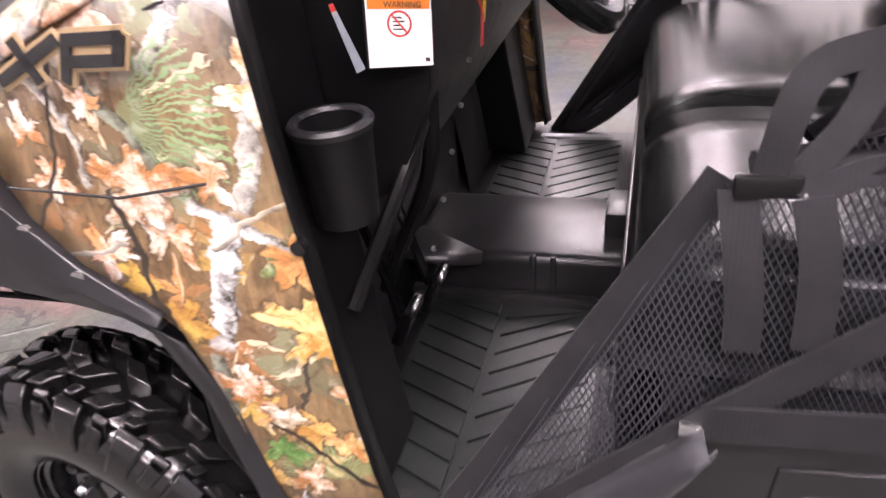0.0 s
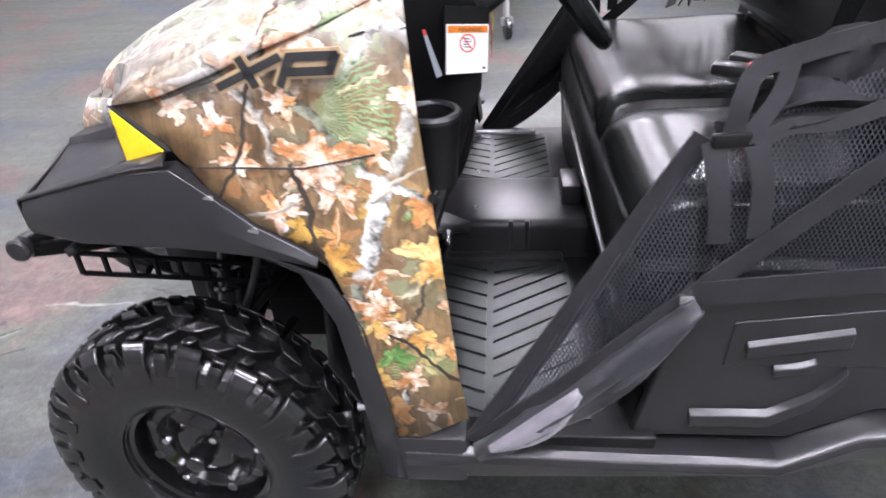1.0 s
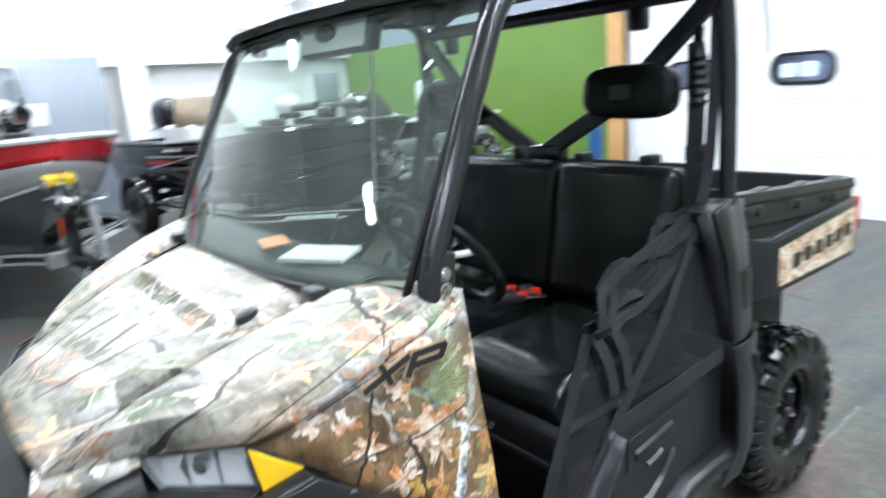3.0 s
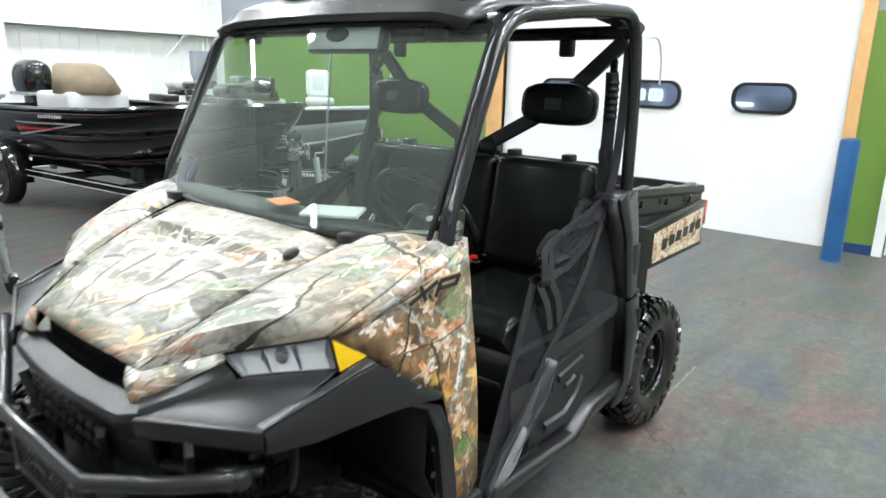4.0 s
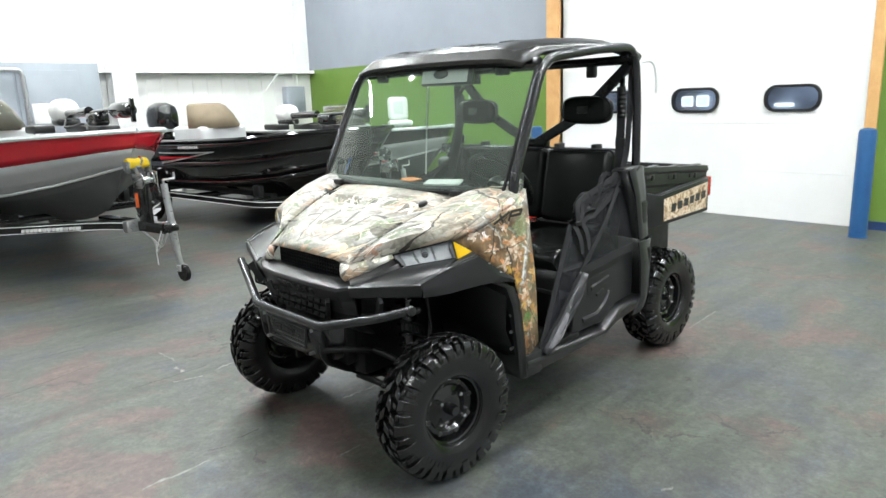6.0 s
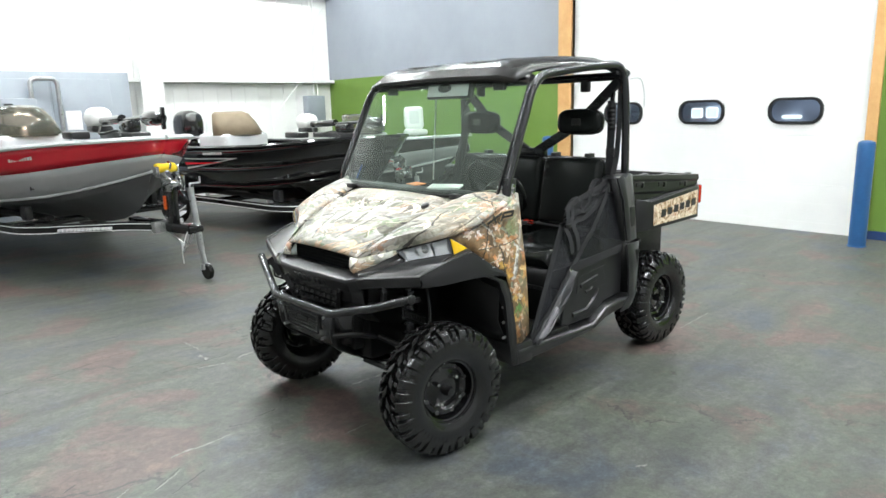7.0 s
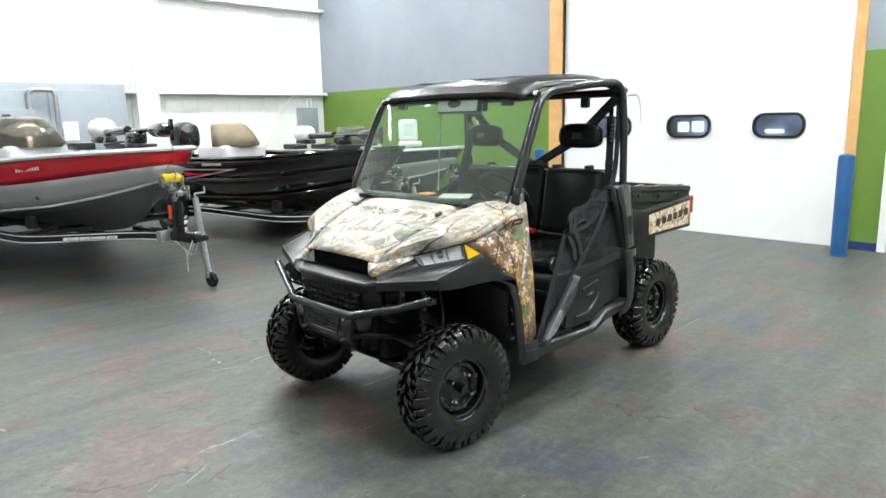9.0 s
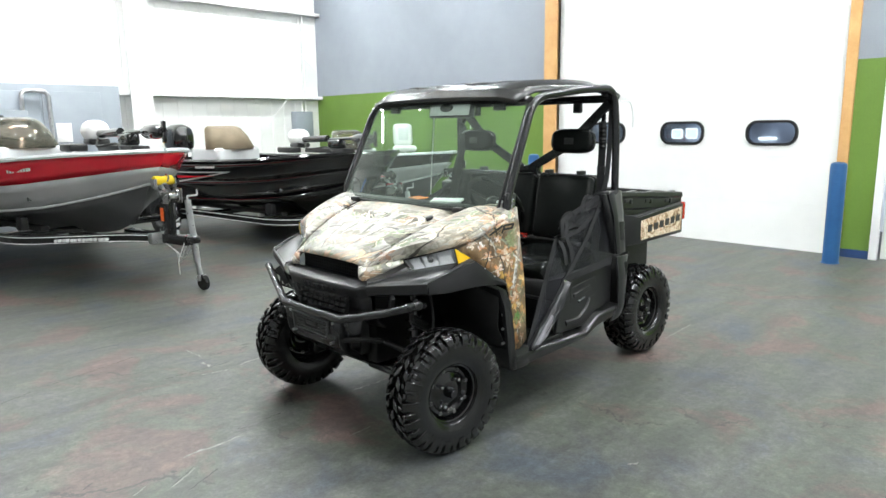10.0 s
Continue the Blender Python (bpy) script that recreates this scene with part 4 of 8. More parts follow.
# front wings: a top face from the bonnet seam to the crease, then the flat side down to the sill
SEAM = [(0.73, 0.438, 1.18), (0.82, 0.424, 1.153), (0.95, 0.396, 1.108), (1.08, 0.365, 1.055), (1.18, 0.338, 1.0), (1.262, 0.318, 0.945)]
CREASE = [(0.585, 0.705, 1.225), (0.68, 0.715, 1.195), (0.77, 0.716, 1.165), (0.85, 0.712, 1.13), (0.93, 0.70, 1.093), (0.995, 0.685, 1.056)]
rows = []
for a, b in zip(SEAM, CREASE):
    a, b = Vector(a) + Vector((0, 0.006, 0)), Vector(b)
    rows.append([a.lerp(b, f) + Vector((0, 0, 0.022 * math.sin(math.pi * f) ** 0.8)) for f in (0, 0.12, 0.28, 0.45, 0.62, 0.78, 0.9, 1)])
rows[-1] = [(1.262, 0.324, 0.945), (1.235, 0.345, 0.948), (1.17, 0.39, 0.962), (1.112, 0.438, 0.982), (1.075, 0.515, 1.004), (1.04, 0.588, 1.026), (1.015, 0.645, 1.044), (0.995, 0.685, 1.056)]
wing = loft(rows)
SIDE_F = [(0.995, 0.685, 1.056), (0.911, 0.716, 0.997), (0.851, 0.747, 0.946), (0.79, 0.761, 0.898), (0.725, 0.765, 0.862), (0.685, 0.766, 0.82), (0.66, 0.766, 0.74), (0.64, 0.764, 0.62), (0.615, 0.758, 0.452)]
SIDE_M = [(0.65, 0.748, 1.175), (0.645, 0.752, 1.1), (0.635, 0.757, 1.02), (0.62, 0.762, 0.95), (0.61, 0.765, 0.87), (0.60, 0.766, 0.79), (0.592, 0.766, 0.7), (0.583, 0.764, 0.6), (0.565, 0.758, 0.452)]
SIDE_R = [(0.553, 0.722, 1.215), (0.547, 0.73, 1.12), (0.54, 0.735, 1.03), (0.532, 0.74, 0.95), (0.522, 0.744, 0.86), (0.515, 0.746, 0.78), (0.508, 0.746, 0.7), (0.5, 0.744, 0.6), (0.485, 0.738, 0.48)]
rows = []
for f in (0, 0.25, 0.5, 0.75, 1):
    rows.append([Vector(a).lerp(Vector(b), f) for a, b in zip(SIDE_F, SIDE_M)])
rows.append([Vector(p) for p in SIDE_R])
loft(rows, wing)
loft([[p for p in CREASE[::-1]], [(0.995, 0.686, 1.054), (0.92, 0.712, 1.072), (0.83, 0.728, 1.105), (0.75, 0.738, 1.14), (0.66, 0.746, 1.172), (0.553, 0.722, 1.215)]], wing)
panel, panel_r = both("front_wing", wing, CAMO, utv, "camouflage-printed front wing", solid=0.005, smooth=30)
# rear return of the wing at the doorway
ret = loft([[Vector(p) + Vector((0.0, -0.003, 0)) for p in SIDE_R], [Vector(p) + Vector((0.012, -0.05, 0)) for p in SIDE_R]])
both("doorway_edge", ret, PLASTIC_DULL, utv, solid=0.004)
# moulded groove across the side and its screw
groove = tube([(0.86, 0.748, 0.982), (0.7, 0.7665, 0.987), (0.6, 0.7585, 1.003)], 0.0018, 6)
both("panel_seam", groove, INK, utv)
both("panel_seam", tube([(0.9, 0.722, 1.075), (0.75, 0.741, 1.125), (0.6, 0.742, 1.165)], 0.0016, 6), INK, utv)
both("screw", cyl((0.525, 0.738, 0.93), (0.525, 0.75, 0.93), 0.008, 12), STEEL_BLACK, utv)

# model badge on the wing: two slanted figures built as outlined bars
badge = B()
outline = B()


def badge_bar(bm, pts, w, y):
    for a, b in zip(pts, pts[1:]):
        a, b = Vector(a), Vector(b)
        d = (b - a).normalized()
        n = Vector((-d.z, 0, d.x)) * w
        q = [a - d * w * 0.6 - n, b + d * w * 0.6 - n, b + d * w * 0.6 + n, a - d * w * 0.6 + n]
        plate([(p.x, y, p.z) for p in q], (0, 0.002, 0), bm)


def bp(u, v):                           # badge frame: u runs rearwards, v up, both in units of the badge's height
    return (0.797 - 0.158 * u / 2.35 - 0.018 * v + 0.004, 0, 1.1 + 0.007 * u / 2.35 + 0.036 * v)


FIG = [[bp(0.0, 0.0), bp(1.05, 1.0)], [bp(0.25, 1.0), bp(0.75, 0.0)], [bp(1.28, 0.0), bp(1.28, 1.0)], [bp(1.28, 1.0), bp(2.2, 1.0)], [bp(2.2, 1.0), bp(2.2, 0.45)], [bp(2.2, 0.45), bp(1.28, 0.45)]]
for line in FIG:
    badge_bar(outline, line, 0.0098, 0.7535)
    badge_bar(badge, line, 0.0056, 0.7562)
for bm_, mt, nm in ((outline, GOLD, "badge_outline"), (badge, INK, "badge")):
    other = mirrored(bm_)
    ang = pose(0.72, 0.75, 1.11, 0, 0, -5) @ pose(-0.72, -0.75, -1.11)
    bmesh.ops.transform(bm_, matrix=ang, verts=bm_.verts)
    bmesh.ops.transform(other, matrix=pose(0.72, -0.75, 1.11, 0, 0, 5) @ pose(-0.72, 0.75, -1.11), verts=other.verts)
    part(nm, bm_, mt, panel, smooth=0)
    part(nm, other, mt, panel_r, smooth=0)

# grille between the bonnet lip and the nose
front = part("nose", B(), PLASTIC, utv)
front.data.clear_geometry()
rows = []
for y in (-0.372, -0.31, -0.29, -0.15, 0, 0.15, 0.29, 0.31, 0.372):
    k = min(1, abs(y) / 0.31)
    bow = 0.022 * (1 - k * k)
    if abs(y) > 0.32:               # the corner facet, turned back
        rows.append([(1.262, y, 0.886), (1.294, y, 0.866), (1.296, y, 0.846), (1.272, y, 0.79), (1.268, y, 0.735), (1.24, y, 0.68), (1.18, y, 0.62)])
    else:
        rows.append([(1.255 + bow, y, 0.878), (1.318 + bow, y, 0.85), (1.324 + bow, y, 0.836), (1.3 + bow, y, 0.785), (1.288 + bow, y, 0.73), (1.262 + bow, y, 0.68), (1.2, y, 0.62)])
bm = loft(rows)
bm.to_mesh(front.data)
bm.free()
front.data.materials.clear()
front.data.materials.append(PLASTIC)
md = front.modifiers.new("thickness", "SOLIDIFY")
md.thickness, md.offset = 0.01, -1
md = front.modifiers.new("edges", "BEVEL")
md.width, md.segments = 0.006, 2
grille = part("grille", box(box(B(), 1.17, 1.18, -0.3, 0.3, 0.866, 0.97), 1.17, 1.26, -0.3, 0.3, 0.866, 0.872), PLASTIC_DULL, utv, "black bonnet intake grille")
bm = B()
for i in range(27):
    y = -0.27 + 0.54 * i / 26
    box(bm, 1.225, 1.238, y - 0.003, y + 0.003, 0.872, 0.965)
for i in range(5):
    z = 0.882 + 0.017 * i
    box(bm, 1.222, 1.235, -0.28, 0.28, z - 0.002, z + 0.002)
part("grille_mesh", bm, PLASTIC_DULL, grille, smooth=0)
both("grille_cheek", loft([[(1.262, 0.272, 0.947), (1.262, 0.318, 0.946), (1.215, 0.36, 0.956), (1.165, 0.398, 0.966), (1.112, 0.438, 0.98)], [(1.272, 0.276, 0.915), (1.28, 0.328, 0.912), (1.226, 0.37, 0.922), (1.168, 0.41, 0.945), (1.112, 0.444, 0.966)], [(1.27, 0.28, 0.884), (1.288, 0.33, 0.88), (1.24, 0.372, 0.893), (1.17, 0.412, 0.935), (1.112, 0.446, 0.96)]]), CAMO, utv, solid=0.005, smooth=20)
for i in range(7):                      # embossed brand word, as bars
    part("nose_lettering", rbox(0, 0.012, -0.014, 0.014, -0.016, 0.016, 0.003, 1), PLASTIC, front, "embossed dark bar", smooth=0, matrix=pose(1.33 - 0.9 * (0.13 - 0.26 * i / 6) ** 2 * 0.3, 0.13 - 0.26 * i / 6, 0.812, 0, 24, 0))
bm = B()
for i in range(9):
    for j in range(3):
        box(bm, 0, 0.012, -0.2 + 0.05 * i - 0.02, -0.2 + 0.05 * i + 0.02, -0.045 + 0.03 * j, -0.045 + 0.03 * j + 0.02)
part("lower_vent", bm, PLASTIC_DULL, front, smooth=0, matrix=pose(1.312, 0, 0.742, 0, -10, 0))

# headlamp shelf, lamp, amber reflector and black wing flare
ridge = loft([                          # raised rib from the nose corner to the lamp
    [(1.266, 0.335, 0.868), (1.2, 0.385, 0.902), (1.114, 0.438, 0.945)],
    [(1.272, 0.338, 0.889), (1.2, 0.392, 0.917), (1.114, 0.444, 0.957)],
    [(1.296, 0.378, 0.879), (1.215, 0.43, 0.908), (1.116, 0.478, 0.945)],
    [(1.300, 0.385, 0.862), (1.218, 0.437, 0.893), (1.112, 0.492, 0.926)]])
both("lamp_rib", ridge, PLASTIC, utv, solid=0.004, smooth=12, bevel=0.0025)
tray = loft([
    [(1.300, 0.384, 0.863), (1.218, 0.437, 0.893), (1.109, 0.49, 0.924)],
    [(1.26, 0.48, 0.874), (1.19, 0.52, 0.899), (1.07, 0.55, 0.938)],
    [(1.178, 0.694, 0.902), (1.1, 0.7, 0.93), (0.983, 0.70, 0.973)]])
both("headlamp_shelf", tray, PLASTIC, utv, "flat black shelf under the headlamp", solid=0.006, smooth=10, bevel=0.0025)
lip = loft([
    [(1.302, 0.38, 0.866), (1.262, 0.482, 0.879), (1.182, 0.698, 0.908)],
    [(1.312, 0.382, 0.862), (1.27, 0.486, 0.875), (1.19, 0.706, 0.904)],
    [(1.306, 0.386, 0.822), (1.264, 0.49, 0.835), (1.188, 0.705, 0.86)],
    [(1.29, 0.386, 0.815), (1.25, 0.49, 0.828), (1.175, 0.69, 0.853)]])
both("shelf_front", lip, PLASTIC, utv, solid=0.004, smooth=12, bevel=0.0025)
both("shelf_edge", loft([[(1.182, 0.692, 0.909), (1.08, 0.715, 0.945), (0.975, 0.722, 0.979), (0.915, 0.724, 0.992)], [(1.192, 0.706, 0.905), (1.085, 0.732, 0.941), (0.975, 0.746, 0.972), (0.91, 0.75, 0.983)]]), PLASTIC, utv, solid=0.006, smooth=20, bevel=0.0025)
both("fascia_low", loft([[(1.25, 0.385, 0.74), (1.21, 0.5, 0.755), (1.16, 0.66, 0.80)], [(1.24, 0.385, 0.72), (1.2, 0.5, 0.735), (1.155, 0.66, 0.785)]]), PLASTIC, utv, solid=0.02)
both("fascia_strut", sweep(B(), [(1.262, 0.53, 0.83), (1.235, 0.475, 0.73)], [(-0.022, -0.01), (0.022, -0.01), (0.022, 0.01), (-0.022, 0.01)]), PLASTIC, utv, bevel=0.003)
both("nose_strut", sweep(B(), [(1.33, 0.25, 0.79), (1.3, 0.2, 0.67)], [(-0.014, -0.01), (0.014, -0.01), (0.014, 0.01), (-0.014, 0.01)]), PLASTIC, utv, bevel=0.003)
FL_TOP = [(1.186, 0.700, 0.905), (1.06, 0.728, 0.945), (0.96, 0.745, 0.97), (0.905, 0.75, 0.978), (0.851, 0.759, 0.94), (0.79, 0.768, 0.894), (0.73, 0.772, 0.86), (0.70, 0.772, 0.84)]
FL_BOT = [(1.186, 0.706, 0.856), (1.08, 0.74, 0.855), (0.98, 0.758, 0.86), (0.91, 0.765, 0.86), (0.85, 0.77, 0.857), (0.79, 0.773, 0.85), (0.74, 0.775, 0.842), (0.702, 0.774, 0.83)]
flare = loft([[Vector(p) + Vector((0, -0.03, 0.0)) for p in FL_TOP], FL_TOP, [Vector(a).lerp(Vector(b), 0.5) + Vector((0, 0.006, 0)) for a, b in zip(FL_TOP, FL_BOT)], FL_BOT, [Vector(p) + Vector((0, -0.06, 0.004)) for p in FL_BOT]])
both("wing_flare", flare, PLASTIC, utv, "black plastic wheel-arch flare", solid=0.004, smooth=40, bevel=0.002)
for x, y, z in ((0.851, 0.757, 0.935), (0.79, 0.768, 0.888)):
    both("rivet", cyl((x, y, z), (x, y + 0.006, z), 0.008, 12), ZINC, utv)
# wheel-arch liner
liner = []
for x, z in ((0.93, 0.9), (0.80, 0.86), (0.72, 0.82), (0.675, 0.72), (0.65, 0.55), (0.63, 0.36)):
    liner.append([(x, 0.30, z), (x, 0.55, z + 0.0), (x + 0.015, 0.755, z - 0.012), (x - 0.03, 0.762, z - 0.02)])
both("arch_liner", loft(liner), PLASTIC, utv, solid=0.004)
for z in (0.50, 0.58, 0.66, 0.74):
    both("liner_clip", cyl((0.665, 0.73, z), (0.685, 0.735, z), 0.007, 10), ZINC, utv)

lampshape = [(1.11, 0.438, 0.976), (0.995, 0.683, 1.053), (0.983, 0.696, 0.976), (1.089, 0.486, 0.926)]
ctr = sum((Vector(p) for p in lampshape), Vector()) / 4
body = loft([[Vector(p) + Vector((0.004, 0.004, 0)) for p in lampshape], [Vector(p).lerp(ctr, 0.1) + Vector((-0.03, -0.03, 0)) for p in lampshape], [Vector(p).lerp(ctr, 0.45) + Vector((-0.055, -0.05, 0)) for p in lampshape]], close=True)
body.faces.new(body.verts[-4:])
lamp_l, lamp_r = both("headlamp", body, REFLECTOR, utv, "clear headlamp with bright reflector", smooth=20)
rim = tube(lampshape + [lampshape[0]], 0.0035, 8)
lens = loft([[Vector(p).lerp(ctr, 0.0) + Vector((0.008, 0.006, 0.002)) for p in lampshape], [Vector(p).lerp(ctr, 0.5) + Vector((0.02, 0.014, 0.006)) for p in lampshape]], close=True)
lens.faces.new(lens.verts[-4:])
for par, f in ((lamp_l, lambda b: b), (lamp_r, mirrored)):
    r2, l2 = rim.copy(), lens.copy()
    part("lamp_rim", f(r2), PLASTIC_DULL, par)
    part("lens", f(l2), LENS, par).visible_shadow = False
    for i, (u0, u1, tilt) in enumerate(((0.06, 0.3, 0.012), (0.32, 0.62, -0.008), (0.64, 0.93, 0.01))):
        P = [Vector(p) for p in lampshape]
        at = lambda u, w, d: P[0].lerp(P[1], u).lerp(P[3].lerp(P[2], u), w) - Vector((0.8, 0.55, 0.1)) * d
        facet = loft([[at(u0, 0.06, 0.034), at(u1, 0.06, 0.034 + tilt)], [at(u0 + 0.02, 0.45, 0.016), at(u1 - 0.02, 0.45, 0.016 - tilt * 0.5)], [at(u0, 0.94, 0.006), at(u1, 0.94, 0.005)]])
        part("lamp_facet", f(facet), REFLECTOR, par, smooth=0, solid=0.002)
    bulb = lathe([(0, 0.012), (0.014, 0.010), (0.02, 0.0), (0.024, -0.02)], 18, "x")
    bmesh.ops.transform(bulb, matrix=pose(1.035, 0.565, 0.985, 0, 0, 40), verts=bulb.verts)
    part("lamp_bowl", f(bulb), CHROME, par)
rim.free(), lens.free()
TRI = [Vector((0.995, 0.687, 1.053)), Vector((0.912, 0.718, 0.998)), Vector((0.983, 0.700, 0.975))]
tc = sum(TRI, Vector()) / 3
both("reflector_base", plate([p.lerp(tc, -0.06) - Vector((0.002, 0.004, 0)) for p in TRI], (0.003, 0.009, 0)), INK, utv, smooth=0)
refl = plate([p.lerp(tc, 0.04) + Vector((0.002, 0.006, 0)) for p in TRI], (0.002, 0.005, 0))
both("reflector", refl, AMBER, utv, "amber triangular reflector", smooth=0, bevel=0.001)

# front bumper
bar = tube([(1.237, 0.686, 0.808), (1.30, 0.50, 0.745), (1.388, 0.262, 0.688), (1.388, -0.262, 0.688), (1.30, -0.50, 0.745), (1.237, -0.686, 0.808)], 0.0205, 16, 0.012)
bumper = part("bumper", bar, TUBE, utv, "black tubular front bumper")
for k in (1, -1):
    part("end_cap", lathe([(0, -0.004), (0.0212, -0.004), (0.0212, 0.006), (0.017, 0.01), (0, 0.01)], 16, "y"), PLASTIC, bumper, matrix=pose(1.236, k * 0.69, 0.809, 0, 0, 0 if k > 0 else 180))
    part("bumper_leg", tube([(1.37, k * 0.25, 0.685), (1.36, k * 0.24, 0.52), (1.2, k * 0.2, 0.42), (1.0, k * 0.18, 0.4)], 0.02, 12, 0.05), PLASTIC_DULL, bumper)
    part("bumper_stay", tube([(1.24, k * 0.66, 0.79), (1.16, k * 0.55, 0.74), (1.08, k * 0.35, 0.7)], 0.014, 10, 0.05), PLASTIC_DULL, bumper)
    part("lower_rail", tube([(1.37, k * 0.25, 0.57), (1.30, k * 0.36, 0.585), (1.22, k * 0.38, 0.56)], 0.014, 10, 0.04), PLASTIC_DULL, bumper)
guard = loft([[(1.39, y, 0.678), (1.384, y * 0.97, 0.60), (1.352, y * 0.86, 0.505)] for y in (-0.262, -0.13, 0, 0.13, 0.262)])
part("bumper_plate", guard, TUBE, bumper, "black steel bumper plate", solid=0.008, smooth=20)
for k in (1, -1):
    part("corner_plate", loft([[(1.386, k * 0.266, 0.68), (1.348, k * 0.226, 0.503)], [(1.34, k * 0.375, 0.70), (1.30, k * 0.30, 0.53)]]), TUBE, bumper, solid=0.006)
    for y, z in ((0.2, 0.655), (0.18, 0.545)):
        part("plate_bolt", cyl((1.372, k * y, z), (1.396, k * y, z), 0.008, 8), ZINC, bumper)
part("plate_slot", rbox(-0.004, 0.006, -0.045, 0.045, -0.011, 0.011, 0.005, 2, pose(1.39, 0, 0.615, 0, 8, 0)), INK, bumper)
part("plate_frame", loft([[(1.395, y, z) for y, z in ((-0.17, 0.662), (0.17, 0.662), (0.155, 0.562), (-0.155, 0.562))], [(1.391, y, z) for y, z in ((-0.155, 0.652), (0.155, 0.652), (0.142, 0.572), (-0.142, 0.572))]], close=True), PLASTIC, bumper, solid=0.008)
bm = B()
for i in range(14):
    for j in range(4):
        box(bm, 1.386, 1.392, -0.138 + 0.02 * i, -0.126 + 0.02 * i, 0.577 + 0.018 * j, 0.588 + 0.018 * j) if not (4 <= i <= 9 and j in (1, 2)) else None
part("plate_tread", bm, PLASTIC, bumper, smooth=0)
for k in (1, -1):                       # perforated strap from the bumper's end down to the frame
    a0, a1 = Vector((1.21, k * 0.60, 0.745)), Vector((0.93, k * 0.42, 0.6))
    strip = B()
    for off in (0, -0.045):
        tube([a0 + Vector((0, 0, off)), a1 + Vector((0, 0, off))], 0.006, 6, bm=strip)
    for i in range(9):
        q = a0.lerp(a1, i / 8)
        tube([q, q + Vector((0, 0, -0.045))], 0.006, 6, bm=strip)
    part("perforated_strap", strip, PLASTIC_DULL, bumper)
skid = part("skid_plate", plate([(1.35, -0.21, 0.53), (1.35, 0.21, 0.53), (1.12, 0.22, 0.36), (0.7, 0.3, 0.33), (0.7, -0.3, 0.33), (1.12, -0.22, 0.36)], (0, 0, -0.012)), PLASTIC_DULL, utv)

# chassis, front end and running gear
part("front_structure", rbox(0.66, 1.19, -0.30, 0.30, 0.40, 0.93, 0.03), PLASTIC_DULL, utv)
part("radiator", rbox(1.19, 1.25, -0.25, 0.25, 0.46, 0.86, 0.01), INK, utv)
part("chassis", rbox(-1.35, 1.0, -0.30, 0.30, 0.30, 0.42, 0.02), PLASTIC_DULL, utv)
part("rear_structure", rbox(-1.40, -0.45, -0.42, 0.42, 0.40, 0.86, 0.03), PLASTIC_DULL, utv)
for k in (1, -1):
    for fx in (0.90, 1.16):
        part("wishbone", tube([(fx, k * 0.2, 0.38), (1.03, k * 0.5, 0.30)], 0.016, 10), PLASTIC_DULL, utv)
        part("wishbone", tube([(fx, k * 0.24, 0.54), (1.03, k * 0.48, 0.44)], 0.014, 10), PLASTIC_DULL, utv)
    part("knuckle", rbox(0.98, 1.08, k * 0.5 - 0.04, k * 0.5 + 0.04, 0.25, 0.47, 0.02), STEEL_BLACK, utv)
    part("drive_shaft", tube([(1.03, k * 0.15, 0.4), (1.03, k * 0.52, 0.335)], 0.018, 10), STEEL_BLACK, utv)
    shock = part("shock_absorber", tube([(1.03, k * 0.44, 0.36), (0.99, k * 0.36, 0.88)], 0.024, 14), STEEL_BLACK, utv)
    coil = [Vector((1.03, k * 0.44, 0.40)).lerp(Vector((0.99, k * 0.36, 0.80)), i / 96) + Vector((0.042 * math.cos(i * 0.55), 0.042 * math.sin(i * 0.55), 0)) for i in range(97)]
    part("coil_spring", tube(coil, 0.007, 6), STEEL_BLACK, shock)
    part("shock_body", tube([(1.024, k * 0.428, 0.50), (1.008, k * 0.396, 0.66)], 0.028, 16), TUBE, shock, "black shock absorber body")
    part("brake_hose", tube([(1.0, k * 0.5, 0.46), (0.93, k * 0.47, 0.62), (0.9, k * 0.4, 0.8)], 0.008, 8, 0.06), INK, utv)
    for fx in (-0.85, -1.2):
        part("rear_arm", tube([(fx, k * 0.25, 0.36), (-1.03, k * 0.5, 0.3)], 0.018, 10), TUBE, utv)
    part("rear_shock", tube([(-1.05, k * 0.42, 0.38), (-0.95, k * 0.34, 0.8)], 0.03, 12), STEEL_BLACK, utv)


# wheels
def lug(bm, a, y0, y1, r0, r1, skew, width, n=3, tip=0.8):
    """One tread block: a bar across the tyre, turned by skew radians along its length."""
    low, high = [], []
    for i in range(n + 1):
        f = i / n
        y = y0 + (y1 - y0) * f
        ang = a + skew * f
        r_b = r0(y) - 0.006
        r_t = r1(y)
        w = width * (1 - 0.15 * f)
        for s in (-1, 1):
            low.append((r_b * math.cos(ang + s * w), y, r_b * math.sin(ang + s * w)))
            high.append((r_t * math.cos(ang + s * w * tip), y, r_t * math.sin(ang + s * w * tip)))
    L = [bm.verts.new(p) for p in low]
    Hh = [bm.verts.new(p) for p in high]
    for i in range(n):
        j = 2 * i
        bm.faces.new((Hh[j], Hh[j + 1], Hh[j + 3], Hh[j + 2]))
        bm.faces.new((L[j], Hh[j], Hh[j + 2], L[j + 2]))
        bm.faces.new((L[j + 1], L[j + 3], Hh[j + 3], Hh[j + 1]))
    bm.faces.new((L[0], L[1], Hh[1], Hh[0]))
    bm.faces.new((L[-1], L[-2], Hh[-2], Hh[-1]))


